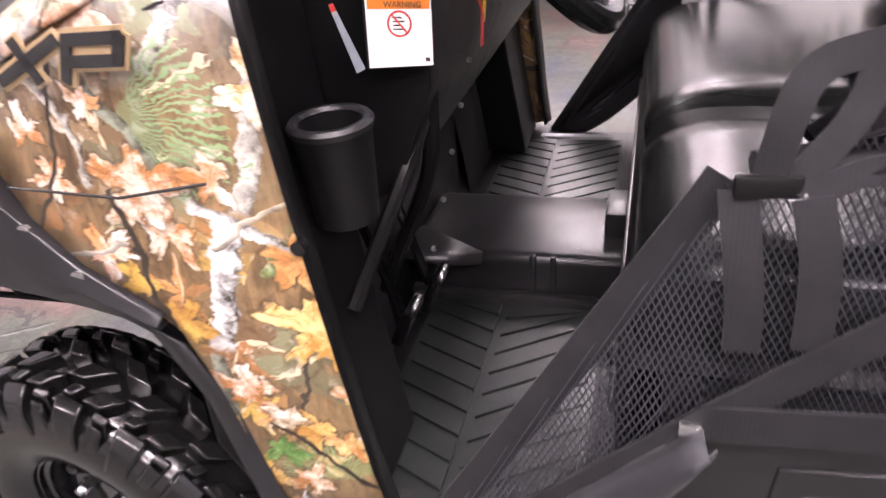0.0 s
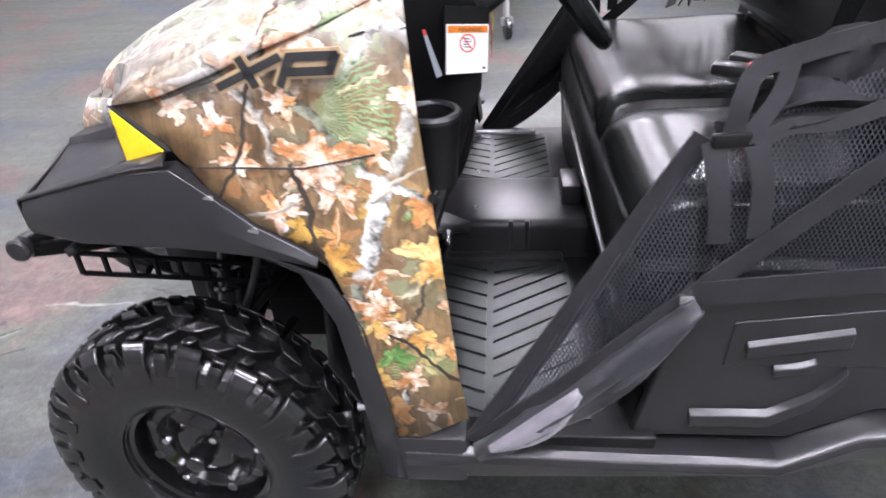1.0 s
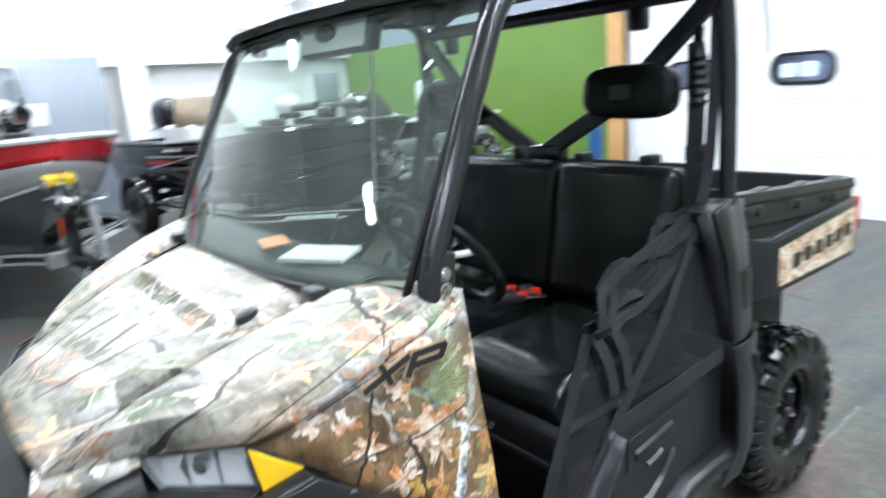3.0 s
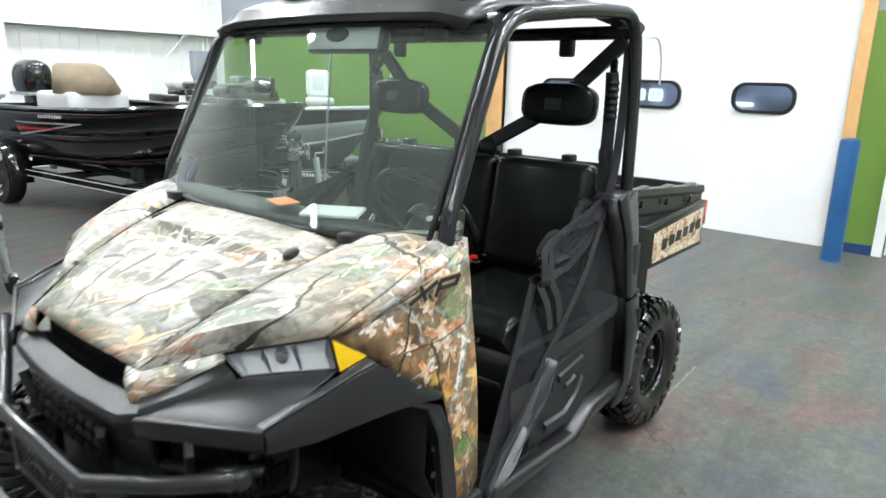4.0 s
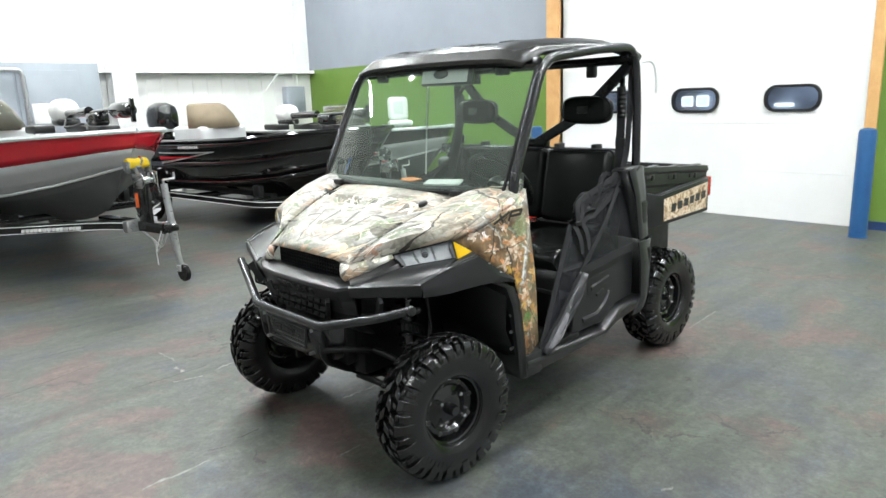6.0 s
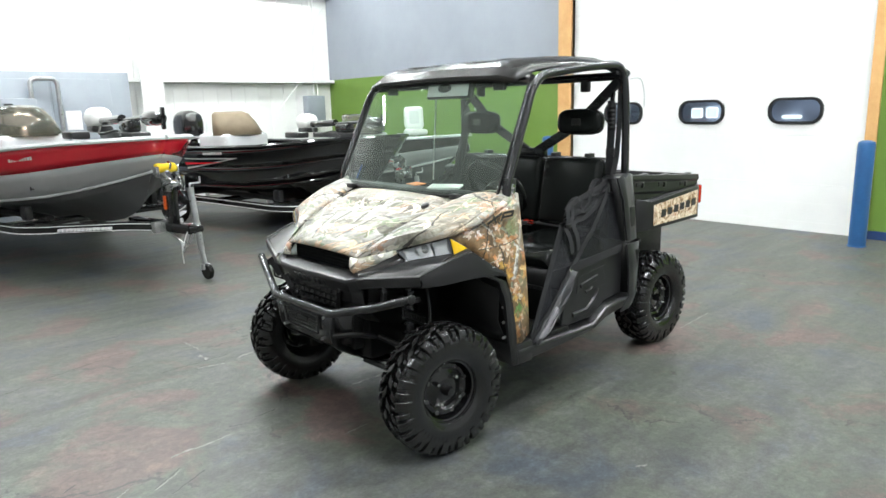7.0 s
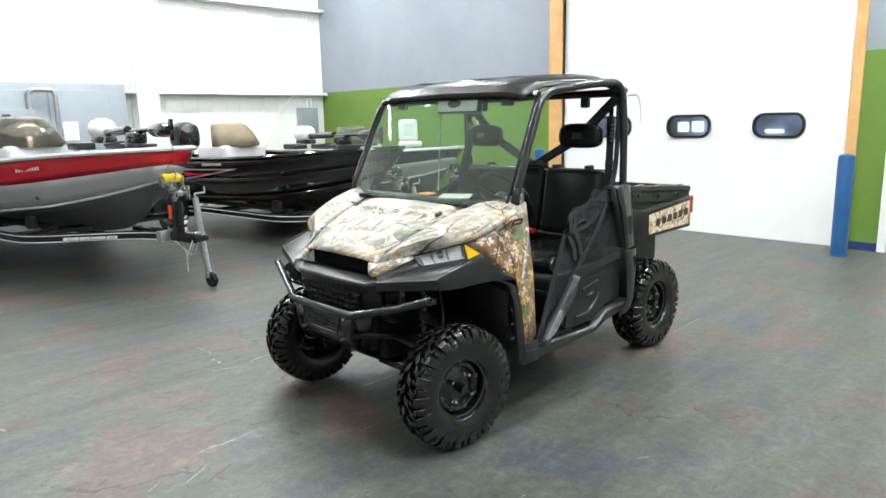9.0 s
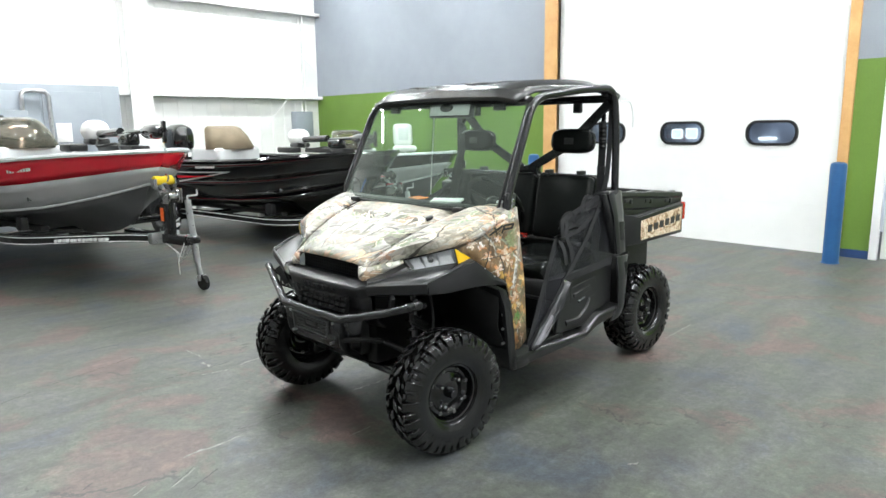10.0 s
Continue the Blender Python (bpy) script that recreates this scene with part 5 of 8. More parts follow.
def make_wheel(width, parent):
    """A wheel with its outer face at +y, centred on its axle."""
    h = width / 2
    prof = [(0.158, -h * 0.72), (0.165, -h * 0.86), (0.205, -h * 0.98), (0.25, -h), (0.278, -h * 0.93), (0.297, -h * 0.72), (0.304, -h * 0.35), (0.306, 0), (0.304, h * 0.35), (0.297, h * 0.72), (0.278, h * 0.93), (0.25, h), (0.205, h * 0.98), (0.172, h * 0.88), (0.16, h * 0.78), (0.158, h * 0.7)]
    crown = lambda y: lerp1([(0, 0.306), (0.35, 0.304), (0.72, 0.297), (0.93, 0.278), (1.0, 0.25)], abs(y) / h)
    outer = lambda y: lerp1([(0, 0.332), (0.5, 0.330), (0.8, 0.322), (0.95, 0.303), (1.02, 0.273)], abs(y) / h)
    rimp = [(0.163, h * 0.80), (0.17, h * 0.82), (0.17, h * 0.76), (0.156, h * 0.70), (0.155, h * 0.60), (0.147, h * 0.56), (0.146, h * 0.3), (0.150, -h * 0.5), (0.168, -h * 0.78)]
    wheel = part("wheel", lathe(rimp, 48), STEEL_BLACK, parent, "black steel wheel with knobbly all-terrain tyre")
    disc = B()
    n = 96
    prof_d = [(0.148, h * 0.16), (0.136, h * 0.3), (0.124, h * 0.34), (0.112, h * 0.31), (0.1, h * 0.16), (0.086, h * 0.2), (0.07, h * 0.3), (0.055, h * 0.36), (0.035, h * 0.36), (0.0, h * 0.36)]
    lathe(prof_d, n, bm=disc)
    part("wheel_disc", disc, STEEL_BLACK, wheel)
    hole = bpy.data.meshes.new("vent_hole")
    sl = lathe([(0.0, 0.002), (0.0085, 0.002), (0.0105, 0.0), (0.0105, -0.008)], 14, "y")
    sl.to_mesh(hole)
    sl.free()
    hole.materials.append(INK)
    for i in range(8):
        a = 2 * math.pi * i / 8
        part("vent_hole", None, None, wheel, shared=hole, matrix=pose(0.122 * math.cos(a), h * 0.34, 0.122 * math.sin(a)))
    part("hub_cap", lathe([(0, h * 0.36 + 0.045), (0.02, h * 0.36 + 0.043), (0.026, h * 0.36 + 0.03), (0.028, h * 0.36), (0.04, h * 0.36 - 0.01)], 24), STEEL_BLACK, wheel)
    for i in range(4):
        a = radians(45 + 90 * i + 8)
        part("wheel_nut", lathe([(0, h * 0.36 + 0.03), (0.008, h * 0.36 + 0.028), (0.0125, h * 0.36 + 0.018), (0.0125, h * 0.34), (0, h * 0.34)], 6), CHROME, wheel, "chrome wheel nut", smooth=20, matrix=pose(0.078 * math.cos(a), 0, 0.078 * math.sin(a)))
    part("tyre", lathe(prof, 72), RUBBER, wheel)
    bm = B()
    pitch = 18
    st = 2 * math.pi / pitch
    for i in range(pitch):
        for k, off in ((1, 0.0), (-1, 0.5)):
            b = (i + off) * st
            lug(bm, b, k * 0.02 * h, k * 0.34 * h, crown, outer, -0.1, 0.078, 2, 0.88)
            lug(bm, b + 0.15, k * 0.37 * h, k * 0.65 * h, crown, outer, -0.07, 0.07, 2, 0.88)
            lug(bm, b - 0.03, k * 0.44 * h, k * 0.64 * h, crown, outer, -0.03, 0.04, 1, 0.85)
            lug(bm, b - 0.02, k * 0.68 * h, k * 1.03 * h, crown, outer, 0.02, 0.085, 4, 0.92)
            for y0, y1 in ((0.69, 0.81), (0.86, 0.97)):     # two small blocks beside each shoulder bar
                lug(bm, b + 0.165, k * y0 * h, k * y1 * h, crown, outer, 0.0, 0.052, 1, 0.88)
    part("tread", bm, RUBBER, wheel, smooth=40, bevel=0.0035)
    bars = B()
    for i in range(8):
        a = radians(20 + 6 * i)
        box(bars, 0.225, 0.245, h * 0.985, h * 0.99 + 0.002, -0.008, 0.008, Matrix.Rotation(a, 4, "Y"))
    part("sidewall_lettering", bars, RUBBER, wheel, smooth=0)
    return wheel


SMALLER = Matrix.Scale(0.97, 4)
for ax, width, yc, steer in ((1.03, 0.2, 0.648, -6), (-1.06, 0.235, 0.535, 0)):
    w = make_wheel(width, utv)
    w.matrix_basis = pose(ax, yc, 0.317, 0, 0, steer) @ pose(0, 0, 0, 0, 17, 0) @ SMALLER
    copy_thing(w, pose(ax, -yc, 0.317, 0, 0, 180 + steer) @ pose(0, 0, 0, 0, -40, 0) @ SMALLER)

# cab floor, mats, tunnel
part("cab_floor", plate([(0.64, -0.74, 0.44), (0.64, 0.74, 0.44), (0.15, 0.74, 0.44), (0.15, -0.74, 0.44)], (0, 0, -0.03)), PLASTIC_DULL, utv, bevel=0.004)


def floor_mat(x0, x1, y0, y1, z, parent):
    mt = part("floor_mat", box(B(), x0, x1, y0, y1, z, z + 0.004), MAT, parent, "ribbed grey rubber floor mat")
    bm = B()
    n = 10
    mid = (x0 + x1) / 2 + 0.02
    for i in range(-3, n):
        y = y0 + (y1 - y0) * i / n
        for xa, xb, dy in ((x0 + 0.01, mid - 0.008, 0.085), (mid + 0.008, x1 - 0.01, -0.085)):
            pw = (y1 - y0) / n - 0.009
            q = [(xa, y), (xb, y + dy + 0.03), (xb, y + dy + 0.03 + pw), (xa, y + pw)]
            q = [(px, min(max(py, y0 + 0.008), y1 - 0.008)) for px, py in q]
            if q[3][1] - q[0][1] < 0.004 and q[2][1] - q[1][1] < 0.004:
                continue
            plate([(px, py, z + 0.0045) for px, py in q], (0, 0, 0.006), bm)
    bmesh.ops.remove_doubles(bm, verts=bm.verts, dist=1e-5)
    part("mat_ribs", bm, MAT, mt, smooth=0)
    return mt


floor_mat(0.26, 0.6, 0.17, 0.7, 0.44, utv)
floor_mat(0.26, 0.6, -0.66, -0.13, 0.44, utv)
# light grey bar along the far sill
part("sill_edge", rbox(0.30, 0.51, -0.69, -0.662, 0.43, 0.456, 0.008), GUNWALE, utv, "pale edge of the far sill")
tun = rbox(0.18, 0.66, -0.12, 0.145, 0.43, 0.545, 0.02, 3)
tunnel = part("centre_tunnel", tun, PLASTIC, utv, "black moulded centre tunnel")
for x in (0.36, 0.40):
    part("tunnel_rib", rbox(x - 0.006, x + 0.006, 0.14, 0.152, 0.47, 0.55, 0.003), PLASTIC, tunnel)
part("tunnel_wing", loft([[(0.50, 0.142, 0.547), (0.52, 0.135, 0.55), (0.62, 0.14, 0.6)], [(0.50, 0.16, 0.53), (0.56, 0.2, 0.548), (0.66, 0.24, 0.59)]]), PLASTIC, tunnel, solid=0.006)
part("tunnel_step", rbox(0.27, 0.66, 0.14, 0.175, 0.43, 0.462, 0.008), PLASTIC, tunnel)
part("latch_plate", rbox(0.22, 0.27, -0.05, 0.06, 0.545, 0.6, 0.006), PLASTIC, tunnel)
part("footwell_wall", loft([[(0.64, y, 0.44), (0.72, y, 0.6), (0.7, y, 0.86), (0.62, y, 1.0)] for y in (-0.74, -0.4, 0, 0.4, 0.735)]), PLASTIC_DULL, utv, solid=0.006)
for y, x in ((0.28, 0.56), (0.38, 0.58)):
    pd = part("pedal", rbox(-0.012, 0.012, -0.035, 0.035, -0.04, 0.04, 0.008, 2, pose(x, y, 0.55, 0, -25, 0)), STEEL_BLACK, utv)
    part("pedal_arm", tube([(x + 0.01, y, 0.56), (x + 0.07, y, 0.8)], 0.009, 8), STEEL_BLACK, pd)

# dash
dash = part("dashboard", loft([[(0.70, y, 1.2), (0.60, y, 1.215), (0.50, y, 1.19), (0.455, y, 1.12), (0.46, y, 1.0), (0.52, y, 0.86), (0.64, y, 0.8)] for y in (-0.66, -0.45, 0, 0.25, 0.48)]), PLASTIC_DULL, utv, "black moulded dashboard", smooth=50)
part("dash_end", plate([(0.70, 0.48, 1.2), (0.60, 0.5, 1.215), (0.50, 0.49, 1.19), (0.455, 0.48, 1.12), (0.46, 0.48, 1.0), (0.52, 0.48, 0.86), (0.64, 0.48, 0.8)], (0, -0.01, 0)), PLASTIC_DULL, dash)
both("dash_wing", plate([(0.66, 0.72, 1.19), (0.6, 0.705, 1.2), (0.595, 0.70, 1.0), (0.57, 0.71, 0.75), (0.53, 0.725, 0.46), (0.66, 0.74, 0.46), (0.70, 0.73, 0.8)], (0, -0.2, 0)), PLASTIC_DULL, dash, bevel=0.006)
part("cup_holder", lathe([(0.045, 0.0), (0.053, 0.004), (0.056, 0.0), (0.052, -0.02), (0.045, -0.11), (0, -0.115), (0, -0.105), (0.038, -0.1), (0.045, 0.0)], 28, "z"), PLASTIC_DULL, utv, "round black cup holder", matrix=pose(0.536, 0.61, 1.005) @ Matrix.Diagonal((0.84, 0.84, 1.05, 1)))
part("cup_rim", lathe([(0.043, 0.0), (0.047, 0.006), (0.054, 0.006), (0.058, 0.0), (0.056, -0.008)], 32, "z"), PLASTIC, utv, matrix=pose(0.536, 0.61, 1.007) @ Matrix.Scale(0.84, 4))
part("grab_bar", tube([(0.5, 0.42, 1.12), (0.475, 0.43, 1.05), (0.49, 0.42, 0.86), (0.56, 0.4, 0.72), (0.62, 0.36, 0.6)], 0.012, 10, 0.06), PLASTIC_DULL, utv)
part("dash_brace", tube([(0.56, 0.6, 0.74), (0.485, 0.42, 0.95), (0.47, 0.3, 1.1)], 0.011, 8, 0.05), PLASTIC_DULL, utv)
for i in range(5):
    part("dash_bolt", cyl((0.475 - 0.004 * i, 0.5 - 0.05 * i, 0.78 + 0.05 * i), (0.471 - 0.004 * i, 0.502 - 0.05 * i, 0.78 + 0.05 * i), 0.004, 10), ZINC, utv)
LAB = [Vector((0.513, 0.52, 1.118)), Vector((0.447, 0.486, 1.108)), Vector((0.45, 0.492, 1.032)), Vector((0.516, 0.527, 1.04))]
ln = (LAB[1] - LAB[0]).cross(LAB[3] - LAB[0]).normalized()
ln = ln if ln.y > 0 else -ln


def lab_pt(u, v):
    return LAB[0].lerp(LAB[1], u).lerp(LAB[3].lerp(LAB[2], u), v)


label = part("warning_label", plate([lab_pt(0, 0), lab_pt(1, 0), lab_pt(1, 1), lab_pt(0, 1)], ln * 0.0012), LABEL_WHITE, utv, "white safety label with an orange WARNING band", smooth=0)
part("label_backing", plate([lab_pt(-0.03, -0.35) - ln * 0.006, lab_pt(1.02, -0.35) - ln * 0.006, lab_pt(1.02, 1.02) - ln * 0.006, lab_pt(-0.03, 1.02) - ln * 0.006], ln * 0.005), PLASTIC_DULL, utv)
part("label_band", plate([lab_pt(0.03, 0.03) + ln * 0.0012, lab_pt(0.97, 0.03) + ln * 0.0012, lab_pt(0.97, 0.17) + ln * 0.0012, lab_pt(0.03, 0.17) + ln * 0.0012], ln * 0.0006), LABEL_ORANGE, label, smooth=0)
txt = bpy.data.curves.new("warning_text", "FONT")
txt.body, txt.size, txt.extrude = "WARNING", 0.0088, 0.0003
txt.materials.append(INK)
t_ob = new("warning_text", txt)
ux = (LAB[1] - LAB[0]).normalized()
uy = ln.cross(ux).normalized()
uy = uy if uy.dot(LAB[0] - LAB[3]) > 0 else -uy
rot = Matrix((ux, uy, ux.cross(uy))).transposed().to_4x4()
t_ob.parent = label
t_ob.matrix_basis = Matrix.Translation(lab_pt(0.27, 0.145) + ln * 0.0028) @ rot
ring = B()
for i in range(24):
    a0, a1 = 2 * math.pi * i / 24, 2 * math.pi * (i + 1) / 24
    q = [(0.5 + 0.19 * math.cos(a0), 0.38 + 0.19 * math.sin(a0)), (0.5 + 0.19 * math.cos(a1), 0.38 + 0.19 * math.sin(a1)), (0.5 + 0.16 * math.cos(a1), 0.38 + 0.16 * math.sin(a1)), (0.5 + 0.16 * math.cos(a0), 0.38 + 0.16 * math.sin(a0))]
    plate([lab_pt(*p) + ln * 0.0013 for p in q], ln * 0.0004, ring)
plate([lab_pt(*p) + ln * 0.0013 for p in ((0.37, 0.25), (0.39, 0.23), (0.63, 0.51), (0.61, 0.53))], ln * 0.0004, ring)
part("prohibition_sign", ring, LABEL_RED, label, smooth=0)
bm = B()
rnd = random.Random(8)
for i in range(4):
    v = 0.28 + 0.055 * i
    plate([lab_pt(*p) + ln * 0.0011 for p in ((0.40, v), (0.40 + rnd.uniform(0.1, 0.2), v), (0.56, v + 0.025), (0.40, v + 0.02))], ln * 0.0003, bm)
part("label_print", bm, INK, label, smooth=0)
part("label_mark", plate([lab_pt(*p) + ln * 0.0011 for p in ((0.88, 0.88), (0.95, 0.88), (0.95, 0.94), (0.88, 0.94))], ln * 0.0003), INK, label, smooth=0)

tri_strip = [lab_pt(-0.5, 0.22), lab_pt(-0.42, 0.2), lab_pt(-0.06, 1.02), lab_pt(-0.2, 1.08)]
part("dash_sticker", plate([p - ln * 0.004 for p in tri_strip], ln * 0.001), CABINET, utv, "narrow pale sticker", smooth=0)
part("dash_sticker", plate([p - ln * 0.004 for p in (lab_pt(-0.53, 0.12), lab_pt(-0.46, 0.1), lab_pt(-0.42, 0.2), lab_pt(-0.5, 0.22))], ln * 0.001), LABEL_RED, utv, smooth=0)

# steering wheel
SW = pose(0.36, 0.40, 1.205, 0, -53, 0)
ringp = [(0.18 * math.cos(2 * math.pi * i / 40), 0.18 * math.sin(2 * math.pi * i / 40), 0) for i in range(41)]
wheel_s = part("steering_wheel", tube(ringp, 0.015, 10), VINYL, utv, "black three-spoke steering wheel", matrix=SW)
for a in (90, 210, 330):
    part("spoke", rbox(-0.012, 0.012, 0.03, 0.175, -0.012, -0.002, 0.004, 2, pose(0, 0, 0, 0, 0, a)), STEEL_BLACK, wheel_s)
part("wheel_boss", lathe([(0, 0.012), (0.04, 0.01), (0.05, -0.01), (0.05, -0.04), (0, -0.04)], 24, "z"), PLASTIC, wheel_s)
part("column", tube([(0, 0, -0.03), (0, 0, -0.26)], 0.028, 14), PLASTIC, wheel_s)
part("column_lever", tube([(0.46, 0.5, 1.222), (0.33, 0.5, 1.21)], 0.008, 8), LETTER, utv, "pale lever beside the steering wheel")
part("gear_lever", tube([(0.42, 0.17, 1.1), (0.36, 0.17, 1.17)], 0.009, 8), CHROME, utv)
part("key_tag", strap([(0.455, 0.24, 1.1), (0.44, 0.25, 1.06), (0.445, 0.25, 1.02)], 0.016, 0.002, (-1, 0, 0)), YELLOW, utv, "yellow and red key tag")
part("key_tag", strap([(0.457, 0.25, 1.08), (0.443, 0.26, 1.04), (0.445, 0.265, 0.99)], 0.012, 0.002, (-1, 0, 0)), LABEL_RED, utv)

# bench seat
def pill(hx, hy, hz, m):
    """A padded block with fully rounded ends."""
    bm = B()
    rows = []
    for i in range(15):
        v = -math.pi / 2 + math.pi * i / 14
        c, sn = max(0.0, math.cos(v)) ** 0.5, math.copysign(abs(math.sin(v)) ** 0.5, math.sin(v))
        row = []
        for j in range(28):
            u = 2 * math.pi * j / 28
            cu, su = math.copysign(abs(math.cos(u)) ** 0.6, math.cos(u)), math.copysign(abs(math.sin(u)) ** 0.6, math.sin(u))
            row.append((hx * sn, hy * c ** 0.5 * cu, hz * c ** 0.5 * su))
        rows.append(row)
    loft(rows, bm, close=True)
    bmesh.ops.remove_doubles(bm, verts=bm.verts, dist=1e-5)
    bmesh.ops.transform(bm, matrix=m, verts=bm.verts)
    return bm


part("seat_base", loft([[(0.20, y, 0.44), (0.215, y, 0.70), (0.2, y, 0.745), (-0.4, y, 0.745), (-0.42, y, 0.44)] for y in (-0.66, 0.66)]), PLASTIC_DULL, utv, "black seat base panel", solid=0.006)
part("seat_rail", rbox(0.212, 0.228, -0.62, 0.62, 0.63, 0.65, 0.004), PLASTIC, utv)


def cushion(y0, y1):
    """Seat squab with a rolled front edge and a flatter middle."""
    prof = [(-0.36, 0.75), (-0.36, 0.86), (-0.28, 0.875), (-0.1, 0.858), (0.06, 0.862), (0.13, 0.858), (0.185, 0.835), (0.215, 0.795), (0.205, 0.752)]
    rows = []
    w = y1 - y0
    for f in (0, 0.012, 0.05, 0.12, 0.3, 0.5, 0.7, 0.88, 0.95, 0.988, 1):
        e = min(f, 1 - f)
        inset = 0.05 * (1 - smoothstep(0, 0.06, e)) if e < 0.06 else 0
        rows.append([(x * (1 - 0.06 * (inset / 0.05)) , y0 + w * f, 0.75 + (z - 0.75) * (1 - 0.9 * inset / 0.05 if inset else 1) + (0.006 * (1 - smoothstep(0.1, 0.28, e)) if e >= 0.06 else 0)) for x, z in prof])
    return loft(rows)


for y0, y1 in ((0.165, 0.64), (-0.64, 0.155)):
    part("seat_cushion", cushion(y0, y1), VINYL, utv, "black vinyl seat cushion", smooth=50, subsurf=1)
for y0, y1 in ((0.157, 0.6), (-0.6, 0.147)):
    bk = rbox(-0.055, 0.055, y0, y1, 0.0, 0.43, 0.04, 4, pose(-0.30, 0, 0.90, 0, -11, 0))
    part("seat_back", bk, VINYL, utv, "black vinyl seat back", smooth=50)
part("seat_back_panel", rbox(-0.03, 0.0, -0.6, 0.6, 0.0, 0.44, 0.01, 2, pose(-0.38, 0, 0.89, 0, -11, 0)), PLASTIC, utv)
for y in (-0.42, -0.08, 0.18, 0.44):
    part("seat_back_clip", rbox(-0.03, 0.03, -0.02, 0.02, 0, 0.03, 0.006, 2, pose(-0.44, y, 1.315)), PLASTIC, utv)
for k in (1, -1):
    hr = part("headrest", pill(0.048, 0.155, 0.078, pose(-0.37, k * 0.42, 1.538, 0, -6, 0)), VINYL, utv, "black padded headrest", smooth=60)
    part("headrest_recess", rbox(-0.004, 0.004, -0.035, 0.035, -0.02, 0.02, 0.003, 2, pose(-0.322, k * 0.42, 1.54, 0, -6, 0)), INK, hr)
    part("headrest_bar", sweep(B(), [(-0.42, k * 0.03, 1.345), (-0.42, k * 0.36, 1.52), (-0.44, k * 0.64, 1.775)], [(-0.028, -0.014), (0.028, -0.014), (0.028, 0.014), (-0.028, 0.014)], (1, 0, 0)), TUBE, utv, bevel=0.004)
part("headrest_bracket", rbox(-0.03, 0.03, -0.12, 0.1, -0.03, 0.03, 0.008, 2, pose(-0.43, 0, 1.34)), TUBE, utv)
for x, y, z, turn in ((-0.05, 0.21, 0.925, 60), (-0.13, 0.07, 0.9, 50), (-0.2, 0.14, 0.9, -20)):
    bk = part("belt_buckle", rbox(-0.022, 0.022, -0.045, 0.045, 0, 0.025, 0.008, 2, pose(x, y, z, 0, 0, turn)), PLASTIC, utv, "black belt buckle with red button")
    part("buckle_button", rbox(-0.016, 0.016, 0.022, 0.05, 0.008, 0.031, 0.004, 2, pose(x, y, z, 0, 0, turn)), RED_LENS, bk)
    part("buckle_tongue", rbox(-0.02, 0.02, 0.05, 0.085, 0.01, 0.014, 0.0015, 2, pose(x, y, z, 0, 0, turn)), CHROME, bk)

# roll cage
for k in (1, -1):
    cage = tube([(0.62, k * 0.702, 1.13), (0.615, k * 0.70, 1.25), (0.365, k * 0.675, 1.79), (-0.1, k * 0.675, 1.845), (-0.435, k * 0.67, 1.862), (-0.455, k * 0.68, 1.62), (-0.46, k * 0.685, 1.0)], 0.0235, 14, 0.11)
    rail = part("cage_tube", cage, TUBE, utv, "black roll cage tube")
    ft = part("cage_foot", rbox(-0.035, 0.03, -0.012, 0.012, -0.08, 0.06, 0.006, 2, pose(0.598, k * 0.706, 1.235, 0, -6, 0)), PLASTIC, utv)
    for z in (1.224, 1.254):
        part("cage_bolt", lathe([(0, 0.01), (0.008, 0.009), (0.011, 0.003), (0.014, 0.002), (0.014, 0)], 14, "y"), CHROME, ft, "bright bolt head", matrix=pose(0.589, k * 0.718, z, 0, 0, 0 if k > 0 else 180))
    part("cable", tube([(0.60, k * 0.69, 1.30), (0.55, k * 0.68, 1.315), (0.53, k * 0.66, 1.28), (0.55, k * 0.64, 1.2)], 0.006, 8, 0.03), INK, utv)
    part("side_brace", tube([(-0.45, k * 0.66, 1.80), (-0.47, k * 0.66, 1.82)], 0.03, 10), PLASTIC, utv)
part("cage_cross", tube([(-0.45, -0.66, 1.80), (-0.45, 0.66, 1.80)], 0.025, 12), TUBE, utv)
part("cage_cross", tube([(0.37, -0.66, 1.775), (0.37, 0.66, 1.775)], 0.025, 12), TUBE, utv)
part("cage_cross", tube([(-0.46, -0.66, 1.20), (-0.46, 0.66, 1.20)], 0.025, 12), TUBE, utv)

# roof
rows = []
for x, z, w in ((0.43, 1.772, 0.60), (0.435, 1.795, 0.615), (0.40, 1.84, 0.63), (0.3, 1.878, 0.635), (0.1, 1.898, 0.635), (-0.15, 1.908, 0.635), (-0.38, 1.905, 0.63), (-0.47, 1.885, 0.62), (-0.485, 1.855, 0.61)):
    row = []
    for i in range(21):
        f = -1 + i / 10
        edge = smoothstep(0.82, 1.0, abs(f))
        ribs = 0.010 * (smoothstep(0.16, 0.2, abs(f)) - smoothstep(0.5, 0.54, abs(f))) * (smoothstep(-0.4, -0.36, x) if x < 0 else smoothstep(0.42, 0.36, x))
        row.append((x + 0.03 * (1 - f * f) * (1 if x > 0.35 else 0), w * f, z - 0.05 * edge * (1 if x < 0.42 else 0.4) + 0.012 * (1 - f * f) - ribs))
    rows.append(row)
roof = part("roof", loft(rows), ROOF_PLASTIC, utv, "black moulded plastic roof", solid=0.012, smooth=25)
for y in (-0.38, -0.13, 0.13, 0.38):
    part("roof_rib", rbox(-0.36, 0.3, y - 0.045, y + 0.045, -0.012, 0.005, 0.005, 2, pose(-0.02, 0, 1.902, 0, 2.5, 0)), ROOF_PLASTIC, roof)
